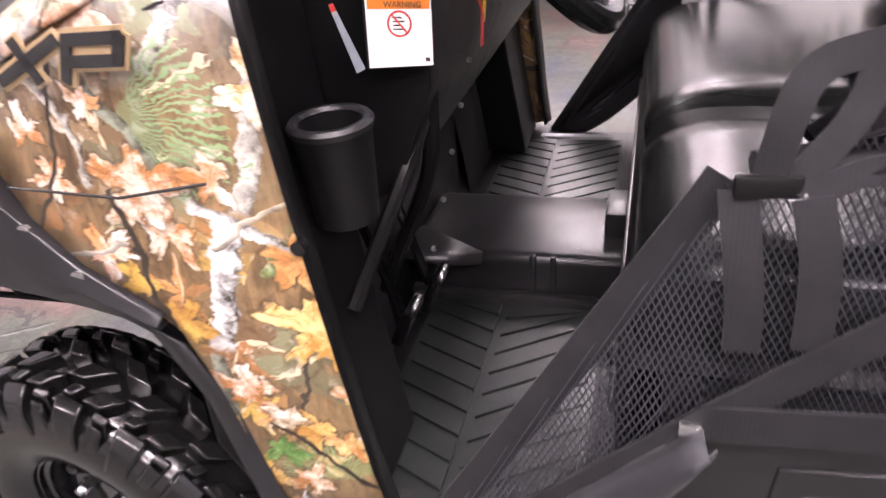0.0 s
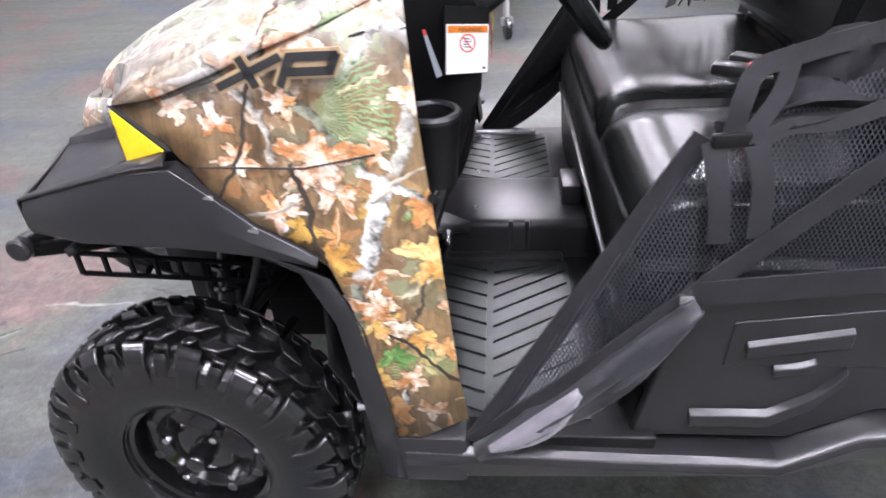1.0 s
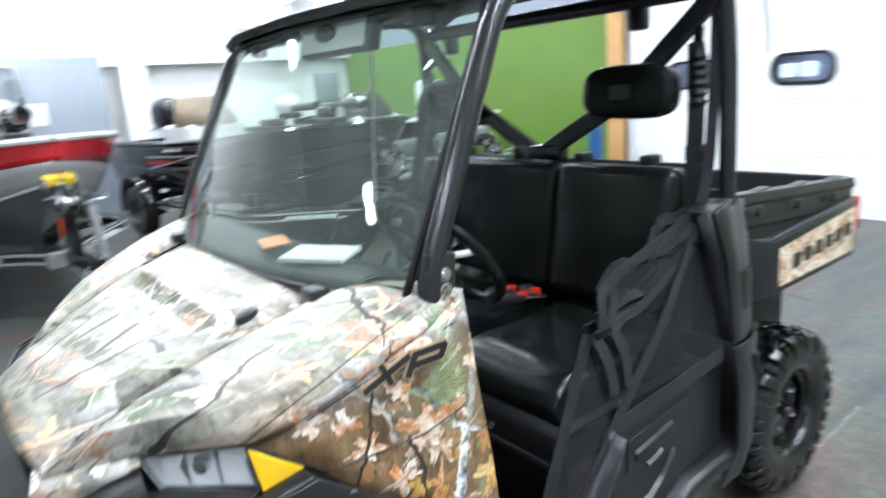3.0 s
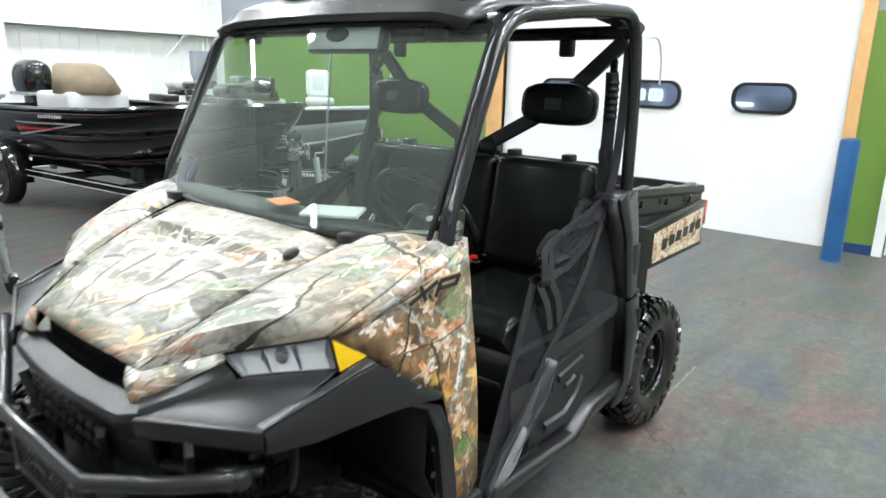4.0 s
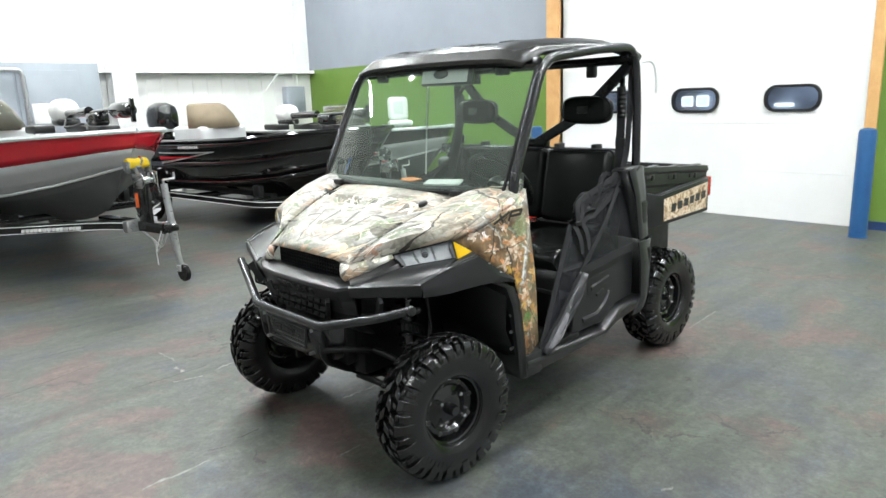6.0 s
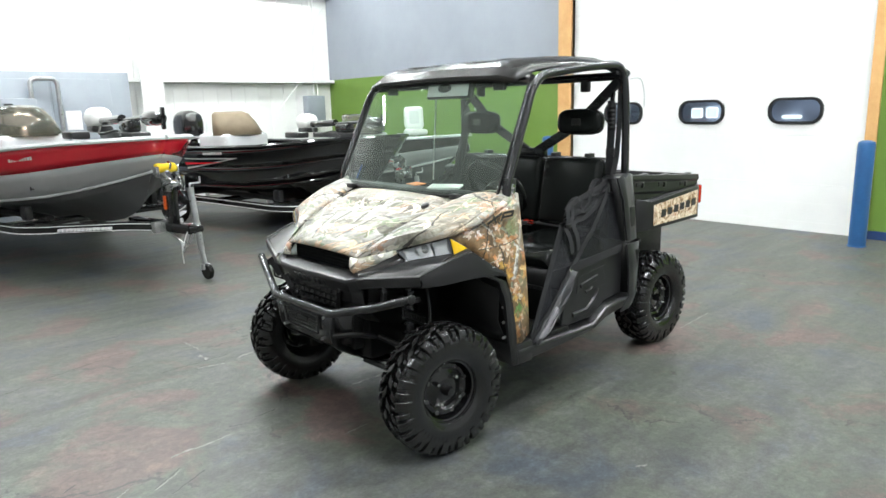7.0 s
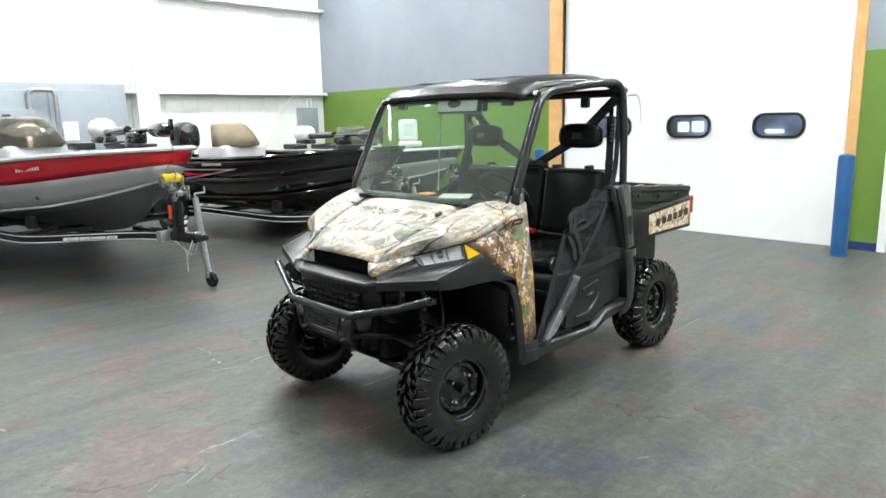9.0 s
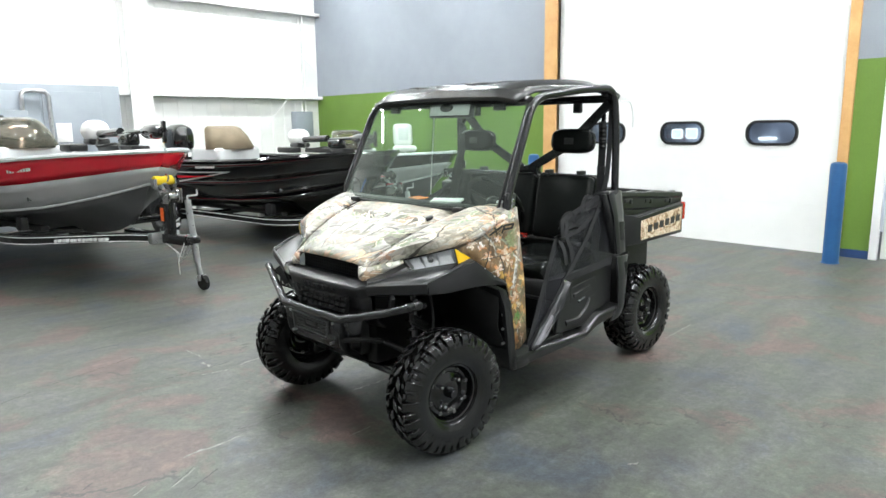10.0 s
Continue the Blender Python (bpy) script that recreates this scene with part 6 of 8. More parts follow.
for y in (-0.52, 0.38):
    part("roof_clamp", rbox(-0.02, 0.02, -0.03, 0.03, -0.05, 0.02, 0.012, 3, pose(-0.47, y, 1.765)), PLASTIC, utv)
for y in (-0.45, 0.45):
    part("visor_clip", rbox(-0.012, 0.012, -0.04, 0.04, -0.03, 0.01, 0.006, 2, pose(0.385, y, 1.755)), PLASTIC, utv)

# windshield
rows = []
for i in range(17):
    f = -1 + i / 8
    bow = 1 - f * f
    lo = Vector((0.655 + 0.10 * bow, 0.672 * f, 1.205 - 0.012 * bow))
    hi = Vector((0.378 + 0.052 * bow, 0.652 * f, 1.768 + 0.01 * bow))
    rows.append([lo.lerp(hi, g) for g in (0, 0.33, 0.66, 1)])
ws = part("windshield", loft(rows), WINDSHIELD, utv, "tinted clear windshield", smooth=60)
ws.visible_shadow = False
edge = [r[0] for r in rows] + rows[-1][1:] + [r[-1] for r in rows[::-1]][1:] + rows[0][::-1][1:]
part("windshield_seal", tube(edge, 0.009, 8), PLASTIC_DULL, ws)
part("lower_band", loft([[r[0].lerp(r[1], g) + Vector((-0.003, 0, 0)) for g in (0.0, 0.14)] for r in rows]), PLASTIC_DULL, ws, solid=0.002)
part("windshield_latch", rbox(-0.018, 0.022, -0.028, 0.028, -0.012, 0.016, 0.005, 2, pose(0.728, 0.455, 1.196)), PLASTIC, ws)
part("windshield_latch", rbox(-0.018, 0.022, -0.028, 0.028, -0.012, 0.016, 0.005, 2, pose(0.728, -0.455, 1.196)), PLASTIC, ws)
part("hanging_cord", tube([(-0.2, -0.69, 1.83), (-0.19, -0.70, 1.6), (-0.17, -0.70, 1.4), (-0.15, -0.70, 1.12)], 0.005, 6), LETTER, utv, "thin pale cord")
part("sticker", plate([(0.0, -0.006, 0), (0.0, 0.006, 0), (0.0, 0.006, 0.09), (0.0, -0.006, 0.09)], (0.001, 0, 0)), BLUE, ws, "small blue sticker", matrix=pose(0.70, -0.44, 1.24, 0, -27, -12))

mirror = part("mirror", rbox(-0.018, 0.018, -0.18, 0.18, -0.045, 0.045, 0.014, 3, pose(0.40, 0.085, 1.735, 0, -14, 0)), PLASTIC, utv, "wide interior mirror under the roof")
part("mirror_glass", rbox(0.0, 0.004, -0.17, 0.17, -0.038, 0.038, 0.001, 1, pose(0.378, 0.085, 1.73, 0, 166, 0)), MIRROR, mirror)
part("mirror_back", rbox(0.017, 0.022, -0.165, 0.165, -0.036, 0.036, 0.002, 1, pose(0.40, 0.085, 1.735, 0, -14, 0)), LABEL_WHITE, mirror, "white mirror housing")
part("mirror_clamp", lathe([(0, 0.028), (0.03, 0.026), (0.036, 0.018)], 20, "x"), PLASTIC, mirror, matrix=pose(0.40, 0.06, 1.745, 0, -14, 0) @ Matrix.Diagonal((1, 1.6, 0.7, 1)))
part("mirror_stem", tube([(0.39, 0.085, 1.76), (0.38, 0.085, 1.80)], 0.01, 8), PLASTIC, mirror)

# door nets, webbing and lower door panels, on both sides


def net(corners, pitch, w, sag=0.0):
    """Netting over a flat outline: two families of slanted strands, clipped to it, as thin ribbons."""
    pts = [Vector(p) for p in corners]
    fit = np.linalg.lstsq(np.array([[p.x, p.z, 1] for p in pts]), np.array([p.y for p in pts]), rcond=None)[0]
    cx, cz = sum(p.x for p in pts) / len(pts), sum(p.z for p in pts) / len(pts)
    size = max((p - q).length for p in pts for q in pts)
    bm = B()
    for ang in (62, 118):
        d = Vector((math.cos(radians(ang)), math.sin(radians(ang))))
        n = Vector((-d.y, d.x))
        k = -size
        while k < size:
            o = Vector((cx, cz)) + n * k
            hits = []
            for p, q in zip(pts, pts[1:] + pts[:1]):
                a, b = Vector((p.x, p.z)) - o, Vector((q.x, q.z)) - o
                sa, sb = a.dot(n), b.dot(n)
                if (sa < 0) != (sb < 0):
                    hits.append((a + (b - a) * (sa / (sa - sb))).dot(d))
            hits.sort()
            for t0, t1 in zip(hits[::2], hits[1::2]):
                m = max(1, int((t1 - t0) / 0.08))
                for i in range(m):
                    quad = []
                    for tt, s in ((t0 + (t1 - t0) * i / m, -w), (t0 + (t1 - t0) * i / m, w), (t0 + (t1 - t0) * (i + 1) / m, w), (t0 + (t1 - t0) * (i + 1) / m, -w)):
                        c = o + d * tt + n * s
                        f = (tt - t0) / (t1 - t0)
                        quad.append(bm.verts.new((c.x, fit[0] * c.x + fit[1] * c.y + fit[2] + sag * math.sin(math.pi * f), c.y)))
                    bm.faces.new(quad)
            k += pitch
    return bm


NB, NJ, NT, ND = (0.478, 0.742, 0.43), (0.135, 0.735, 0.755), (0.135, 0.665, 0.985), (-0.335, 0.668, 1.19)
NR, NS = (-0.37, 0.728, 0.80), (-0.26, 0.70, 1.08)
for k in (1, -1):
    S = (lambda p: Vector(p)) if k > 0 else (lambda p: Vector((p[0], -p[1], p[2])))
    dn = part("door_net", net([S(NB), S(NT), S(NJ)], 0.0062, 0.0008, 0.008 * k), NETTING, utv, "black mesh door net with webbing straps", smooth=0)
    if k > 0:                           # the far side's upper net hangs loose in a bunch
        part("net_panel", net([S(NJ), S(NT), S(ND), S(NR)], 0.0062, 0.0007, 0.01 * k), NETTING, dn, smooth=0)
    straps = [([NB, NT], 0.038), ([NB, (0.3, 0.752, 0.60), NJ, (-0.1, 0.72, 0.97), ND], 0.034), ([NJ, (-0.1, 0.742, 0.785), NR], 0.045), ([(0.45, 0.745, 0.43), (0.3, 0.748, 0.50), (0.165, 0.744, 0.69), NJ], 0.03)]
    for pts, wd in straps:
        part("strap", strap([S(Vector(p) + Vector((0, 0.004, 0))) for p in pts], wd, 0.004, (0, 1, 0), 0.06), WEB, dn)
    fl, li = [], []
    for i in range(15):                 # slack fabric bagging out below the lower strap
        f = i / 14
        p = Vector(NB).lerp(Vector(NJ), f)
        wd = 0.01 + 0.075 * math.sin(math.pi * min(1, f * 0.92 + 0.04)) ** 0.7
        fl.append([S(p + Vector((-0.62, 0, -0.78)) * wd * g + Vector((0, 0.01 + 0.03 * math.sin(math.pi * g) ** 0.7 + 0.005 * math.sin(11 * f + 9 * g) + 0.004 * math.sin(30 * g + 4 * f), 0))) for g in [n / 10 for n in range(11)]])
        # the flap's white sheen, laid over it as a pale strip
        if 1 <= i <= 7:
            w2 = 0.05 * math.sin(math.pi * (i - 0.6) / 7)
            li.append([S(p + Vector((-0.62, 0, -0.78)) * (0.006 + w2 * g) + Vector((0, 0.022 + 0.022 * math.sin(math.pi * (0.15 + 0.5 * g)), 0))) for g in (0, 0.33, 0.66, 1)])
    part("fabric_flap", loft(fl), FABRIC, dn, "slack grey fabric flap", solid=0.002, smooth=80)
    part("flap_sheen", loft(li), FABRIC_PALE, dn, "pale sheen on the flap, laid on as a strip", solid=0.001, smooth=80)
    if k < 0:                           # the far side's net hangs double and dark
        part("net_lining", loft([[S(NB), S(NT)], [S(Vector(NB).lerp(Vector(NJ), 0.02)), S(NJ)]]), WEB, dn, solid=0.002)
    gather = []
    for i in range(11):
        f = i / 10
        c = Vector((0.11, 0.66, 0.99)).lerp(Vector((-0.30, 0.655, 1.16)), f) + Vector((0, 0.012 * math.sin(9 * f), -0.03 * math.sin(math.pi * f)))
        gather.append([S(c + Vector((0.006 * math.cos(a * 2 + f * 8), (0.018 + 0.012 * math.sin(3 * a + 5 * f)) * math.cos(a), (0.03 + 0.014 * math.sin(2 * a + 9 * f)) * math.sin(a) * (0.6 + 0.6 * f)))) for a in [2 * math.pi * j / 12 for j in range(12)]])
    part("gathered_net", loft(gather, close=True), NET_DARK, dn, smooth=80)
    part("strap", strap([S(p) for p in ((0.105, 0.694, 0.995), (0.1, 0.69, 1.04), (0.085, 0.672, 1.085), (0.0, 0.655, 1.105), (-0.12, 0.65, 1.135), (-0.25, 0.655, 1.175), (-0.33, 0.665, 1.21))], 0.028, 0.003, (0.25, 1, 0.2), 0.03), WEB, dn)
    part("strap", strap([S(p) for p in ((0.035, 0.664, 1.095), (0.045, 0.68, 1.05), (0.075, 0.694, 1.01), (0.09, 0.697, 0.99))], 0.025, 0.003, (0.2, 1, 0.1), 0.04), WEB, dn)
    part("strap", strap([S(p) for p in ((0.075, 0.7, 0.985), (0.03, 0.695, 1.012), (-0.03, 0.69, 1.008), (-0.1, 0.688, 1.035), (-0.22, 0.685, 1.09), (-0.33, 0.675, 1.17))], 0.022, 0.003, (0.1, 1, 0.35), 0.03), WEB, dn)
    folds = []
    for i in range(19):                 # the slack upper net, hanging in folds between its two bands
        f = i / 18
        hi, lo = Vector((0.06, 0.66, 1.092)).lerp(Vector((-0.335, 0.66, 1.205)), f), Vector((0.04, 0.68, 1.0)).lerp(Vector((-0.335, 0.675, 1.15)), f)
        folds.append([S(hi.lerp(lo, g) + Vector((0, -0.012 + 0.014 * math.sin(23 * f + 5 * g) * math.sin(math.pi * g) + 0.006 * math.sin(51 * f + 3 * g), 0))) for g in (0, 0.2, 0.4, 0.6, 0.8, 1)])
    part("slack_net", loft(folds), NET_DARK, dn, "slack black netting hanging in folds", solid=0.0015, smooth=60)
    for j in range(3):                  # crumpled spare netting tied up along the top strap
        wad = []
        for i in range(13):
            f = i / 12
            c = Vector((0.07 - 0.03 * j, 0.655 - 0.015 * j, 1.0 + 0.025 * j)).lerp(Vector((-0.32, 0.66 - 0.015 * j, 1.15 + 0.028 * j)), f) + Vector((0, 0.015 * math.sin(8 * f + 2 * j), 0.02 * math.sin(11 * f + 3 * j)))
            wad.append([S(c + Vector((0.012 * math.cos(3 * q + 9 * f), (0.015 + 0.010 * math.sin(3 * q + 7 * f + j)) * math.cos(q), (0.018 + 0.011 * math.sin(4 * q + 13 * f + 2 * j)) * math.sin(q)) ) * 1.0) for q in [2 * math.pi * n / 14 for n in range(14)]])
        part("bunched_net", loft(wad, close=True), NET_DARK, dn, "crumpled black netting", smooth=50)
    part("strap", strap([S(p) for p in ((0.128, 0.69, 0.985), (0.118, 0.715, 0.93), (0.112, 0.725, 0.88), (0.11, 0.728, 0.84))], 0.032, 0.003, (0, 1, 0), 0.05), WEB, dn)
    part("strap", strap([S(p) for p in ((0.055, 0.73, 0.85), (0.058, 0.722, 0.93), (0.072, 0.702, 0.985))], 0.032, 0.003, (0, 1, 0), 0.05), WEB, dn)
    part("net_buckle", rbox(-0.027, 0.027, -0.006, 0.006, -0.011, 0.011, 0.004, 2, pose(0.105, k * 0.694, 0.99, 0, 4, 0)), PLASTIC_DULL, dn, "black plastic net buckle")
    part("net_hook", rbox(-0.012, 0.012, -0.008, 0.008, -0.01, 0.01, 0.005, 2, pose(0.145, k * 0.742, 0.75)), CHROME, dn)

    DP = [(0.195, 0.43), (0.13, 0.74), (-0.1, 0.768), (-0.385, 0.795), (-0.385, 0.52), (-0.21, 0.50), (-0.08, 0.43)]
    dp = part("lower_door", plate([(x, k * 0.722, z) for x, z in DP], (0, -k * 0.02, 0)), PLASTIC, utv, "black moulded lower door panel", bevel=0.005)
    for pts in ([(0.03, 0.655), (-0.13, 0.685), (-0.13, 0.655), (0.03, 0.632)], [(-0.02, 0.605), (-0.06, 0.612), (-0.085, 0.622), (-0.085, 0.604), (-0.02, 0.592)], [(0.10, 0.50), (-0.03, 0.50), (-0.10, 0.545), (-0.14, 0.60), (-0.14, 0.575), (-0.10, 0.52), (-0.03, 0.475), (0.10, 0.475)]):
        part("door_ridge", plate([(x, k * 0.721, z) for x, z in pts], (0, k * 0.014, -0.009)), PLASTIC, dp, bevel=0.002)
    part("door_inset", plate([(x, k * 0.7215, z) for x, z in [(0.06, 0.60), (0.055, 0.69), (-0.2, 0.72), (-0.22, 0.60)]], (0, k * 0.004, 0)), PLASTIC, dp, bevel=0.003)
    # sill
    sill = []
    for x, z0, z1 in ((0.60, 0.335, 0.43), (0.49, 0.335, 0.425), (0.2, 0.345, 0.415), (-0.06, 0.355, 0.41), (-0.18, 0.40, 0.485), (-0.30, 0.42, 0.50), (-0.46, 0.44, 0.50)):
        sill.append([(x, k * 0.60, z1 - 0.005), (x, k * 0.752, z1 - 0.002), (x, k * 0.766, z1 - 0.01), (x, k * 0.771, z1 - 0.024), (x, k * 0.755, z0 + 0.01), (x, k * 0.72, z0), (x, k * 0.60, z0)])
    part("sill", loft(sill, close=True), PLASTIC, utv, "black plastic sill", bevel=0.003, smooth=30)
    part("sill_end", rbox(0.485, 0.63, k * 0.70 - 0.065, k * 0.70 + 0.065, 0.335, 0.452, 0.015), PLASTIC, utv)
    # hip panel behind the doorway
    hip = [[(-0.295, 0.73, 1.218), (-0.345, 0.735, 1.238), (-0.365, 0.735, 1.212), (-0.42, 0.725, 1.238), (-0.475, 0.71, 1.228)],
           [(-0.33, 0.752, 1.08), (-0.365, 0.757, 1.08), (-0.38, 0.75, 1.07), (-0.43, 0.742, 1.08), (-0.49, 0.722, 1.08)],
           [(-0.372, 0.757, 0.84), (-0.395, 0.76, 0.84), (-0.41, 0.757, 0.835), (-0.46, 0.745, 0.835), (-0.53, 0.72, 0.83)]]
    hp = part("hip_panel", loft([[S(p) for p in r] for r in hip]), PLASTIC, utv, "black moulded panel behind the doorway", solid=0.012, smooth=30, bevel=0.003)
    part("hip_front", loft([[S((-0.295, 0.73, 1.218)), S((-0.33, 0.752, 1.08)), S((-0.372, 0.757, 0.84))], [S((-0.32, 0.65, 1.218)), S((-0.36, 0.64, 1.08)), S((-0.4, 0.62, 0.84))]]), PLASTIC, hp, solid=0.006)
    part("hip_top", loft([[S(p) for p in hip[0]], [S((p[0] - 0.01, 0.62, p[2] - 0.01)) for p in hip[0]]]), PLASTIC, hp, solid=0.006)
    part("hip_latch", rbox(-0.03, 0.03, -0.006, 0.006, -0.06, 0.06, 0.004, 2, pose(-0.43, k * 0.757, 0.98)), PLASTIC, hp)
    low = [[(-0.37, 0.757, 0.822), (-0.40, 0.762, 0.822), (-0.50, 0.745, 0.815), (-0.56, 0.72, 0.81)],
           [(-0.385, 0.765, 0.70), (-0.42, 0.77, 0.70), (-0.50, 0.755, 0.70), (-0.545, 0.72, 0.70)],
           [(-0.39, 0.768, 0.50), (-0.42, 0.772, 0.50), (-0.47, 0.76, 0.50), (-0.52, 0.72, 0.52)],
           [(-0.30, 0.772, 0.42), (-0.38, 0.775, 0.43), (-0.44, 0.76, 0.45), (-0.50, 0.72, 0.47)]]
    lp = part("lower_hip_panel", loft([[S(p) for p in r] for r in low]), PLASTIC, utv, "black plastic panel ahead of the rear wheel", solid=0.012, smooth=30, bevel=0.003)
    part("scoop", rbox(-0.03, 0.03, -0.01, 0.012, -0.06, 0.06, 0.012, 3, pose(-0.47, k * 0.757, 0.72, 0, -8, k * -12)), PLASTIC_DULL, lp)
    part("fuel_cap", lathe([(0, 0.02), (0.022, 0.018), (0.026, 0.0), (0, 0)], 18, "y"), PLASTIC, lp, matrix=pose(-0.475, k * 0.752, 0.70, 0, 0, 0 if k > 0 else 180))
    # seat belt with its ribbed boot
    part("belt_boot", lathe([(0.022, 0)] + [(0.027 if i % 2 else 0.021, 0.012 * i) for i in range(1, 13)] + [(0.02, 0.16)], 16, "z"), PLASTIC_DULL, utv, "ribbed black belt boot", matrix=pose(-0.41, k * 0.615, 1.49))
    part("seat_belt", strap([S(p) for p in ((-0.40, 0.615, 1.66), (-0.40, 0.62, 1.5), (-0.38, 0.625, 1.3), (-0.36, 0.63, 1.0), (-0.33, 0.63, 0.85))], 0.046, 0.003, (1, 0.3, 0), 0.1), WEB, utv)
    part("belt_guide", rbox(-0.02, 0.02, -0.03, 0.03, -0.025, 0.025, 0.008, 2, pose(-0.405, k * 0.62, 1.36)), PLASTIC, utv)
    part("belt_anchor", tube([S((-0.44, 0.6, 1.70)), S((-0.41, 0.615, 1.66))], 0.014, 8), STEEL_BLACK, utv)
    part("net_top_strap", strap([S(p) for p in ((-0.335, 0.668, 1.19), (-0.40, 0.66, 1.32), (-0.43, 0.655, 1.55), (-0.44, 0.65, 1.75))], 0.03, 0.003, (1, 0.6, 0), 0.1), WEB, utv)
    part("antenna_wire", tube([S((-0.46, 0.70, 1.78)), S((-0.56, 0.71, 1.79)), S((-0.60, 0.71, 1.70)), S((-0.60, 0.71, 1.62))], 0.004, 6, 0.06), GUNWALE, utv)

# slack belts of the passenger side, hanging in a bunch
belt_rng = random.Random(21)
for i in range(6):
    x0, y0 = -0.40 + 0.02 * i, -0.585 + 0.022 * i
    pts = [(-0.41, -0.60, 1.64)] + [(x0 + belt_rng.uniform(-0.03, 0.03) + 0.16 * j / 4, y0 + belt_rng.uniform(-0.03, 0.03), 1.55 - 0.13 * j) for j in range(5)] + [(-0.2 + 0.03 * i, -0.5 + 0.02 * i, 0.93)]
    part("slack_belt", strap(pts, 0.04 if i % 2 else 0.026, 0.003, (1, 0.5 * (i % 3 - 1), 0), 0.08), WEB, utv)
part("belt_clasp", rbox(-0.006, 0.006, -0.02, 0.02, -0.03, 0.03, 0.004, 2, pose(-0.36, -0.56, 1.36, 0, 10, 30)), CHROME, utv)

# cargo bed
bed = part("cargo_bed", box(B(), -1.5, -0.57, -0.6, 0.6, 0.86, 0.885), PLASTIC_DULL, utv, "black plastic cargo bed")
bed.matrix_basis = pose(-0.02, 0, -0.022) @ Matrix.Diagonal((1.01, 0.92, 1, 1))
part("headboard", rbox(-0.60, -0.57, -0.66, 0.66, 0.87, 1.245, 0.01), PLASTIC, bed)
part("tailgate", rbox(-1.525, -1.49, -0.64, 0.64, 0.86, 1.155, 0.012), PLASTIC, bed)
for k in (1, -1):
    S = (lambda p: Vector(p)) if k > 0 else (lambda p: Vector((p[0], -p[1], p[2])))
    prof = lambda x, zt: [(x, 0.60, zt - 0.04), (x, 0.60, zt), (x, 0.655, zt), (x, 0.66, zt - 0.03), (x, 0.648, zt - 0.045), (x, 0.645, zt - 0.11), (x, 0.635, zt - 0.125), (x, 0.63, 0.84), (x, 0.6, 0.84)]
    side = part("bed_side", loft([[S(p) for p in prof(x, zt)] for x, zt in ((-0.58, 1.225), (-0.9, 1.20), (-1.2, 1.178), (-1.50, 1.155))], close=True), PLASTIC, bed, "black bed side with tie-down slots", smooth=30, bevel=0.003)
    for x, z in ((-0.75, 1.155), (-1.02, 1.135), (-1.3, 1.115)):
        part("tie_slot", rbox(-0.05, 0.05, -0.006, 0.006, -0.016, 0.016, 0.006, 2, pose(x, k * 0.648, z, 0, 4, 0)), INK, side)
        part("tie_hook", rbox(-0.012, 0.012, -0.004, 0.012, -0.02, 0.012, 0.004, 2, pose(x - 0.02, k * 0.65, z - 0.005, 0, 4, 0)), PLASTIC, side)
        part("rail_cap", rbox(-0.1, 0.1, -0.022, 0.022, 0, 0.008, 0.004, 2, pose(x, k * 0.63, z + 0.047, 0, 4, 0)), PLASTIC, side)
    bulge = [[(-0.72, 0.63, 0.84), (-0.72, 0.632, 1.06)], [(-0.84, 0.672, 0.845), (-0.84, 0.672, 1.03)], [(-1.47, 0.672, 0.855), (-1.47, 0.672, 1.075)], [(-1.505, 0.63, 0.86), (-1.505, 0.632, 1.085)]]
    part("side_bulge", loft([[S(p) for p in r] for r in bulge]), PLASTIC, side, solid=0.01, bevel=0.003)
    part("bulge_top", loft([[S(r[1]) for r in bulge], [S((r[1][0], 0.628, r[1][2] + 0.012)) for r in bulge]]), PLASTIC, side, solid=0.004)
    part("bulge_bottom", loft([[S(r[0]) for r in bulge], [S((r[0][0], 0.6, r[0][2] - 0.004)) for r in bulge]]), PLASTIC, side, solid=0.004)
    dq = [(-0.87, 0.868), (-0.87, 1.005), (-1.45, 1.052), (-1.45, 0.878)] if k > 0 else [(-0.87, 0.868), (-1.45, 0.878), (-1.45, 1.052), (-0.87, 1.005)]
    decal = part("decal", plate([(x, k * 0.684, z) for x, z in dq], (0, k * 0.002, 0)), DECAL, side, "camouflage decal with dark lettering bars", smooth=0)
    bm = B()
    for i in range(6):
        x = -0.96 - 0.08 * i
        z = 0.915 + 0.0065 * i
        plate([(x, k * 0.6868, z), (x - 0.058, k * 0.6868, z), (x - 0.063, k * 0.6868, z + 0.05), (x - 0.005, k * 0.6868, z + 0.05)], (0, k * 0.001, 0), bm)
    part("decal_lettering", bm, INK, decal, smooth=0)
    part("tail_lamp", rbox(-1.528, -1.475, k * 0.655 - 0.02, k * 0.655 + 0.02, 0.95, 1.08, 0.008), RED_LENS, bed, "red tail lamp")
    part("bed_hinge", cyl((-0.62, k * 0.55, 0.80), (-0.62, k * 0.70, 0.80), 0.014, 10), TUBE, utv)
    part("rear_arch", loft([[S((-0.56, 0.45, 0.84)), S((-0.56, 0.66, 0.84))], [S((-0.54, 0.45, 0.6)), S((-0.54, 0.72, 0.6))], [S((-0.5, 0.45, 0.4)), S((-0.5, 0.72, 0.45))]]), PLASTIC_DULL, utv, solid=0.006)

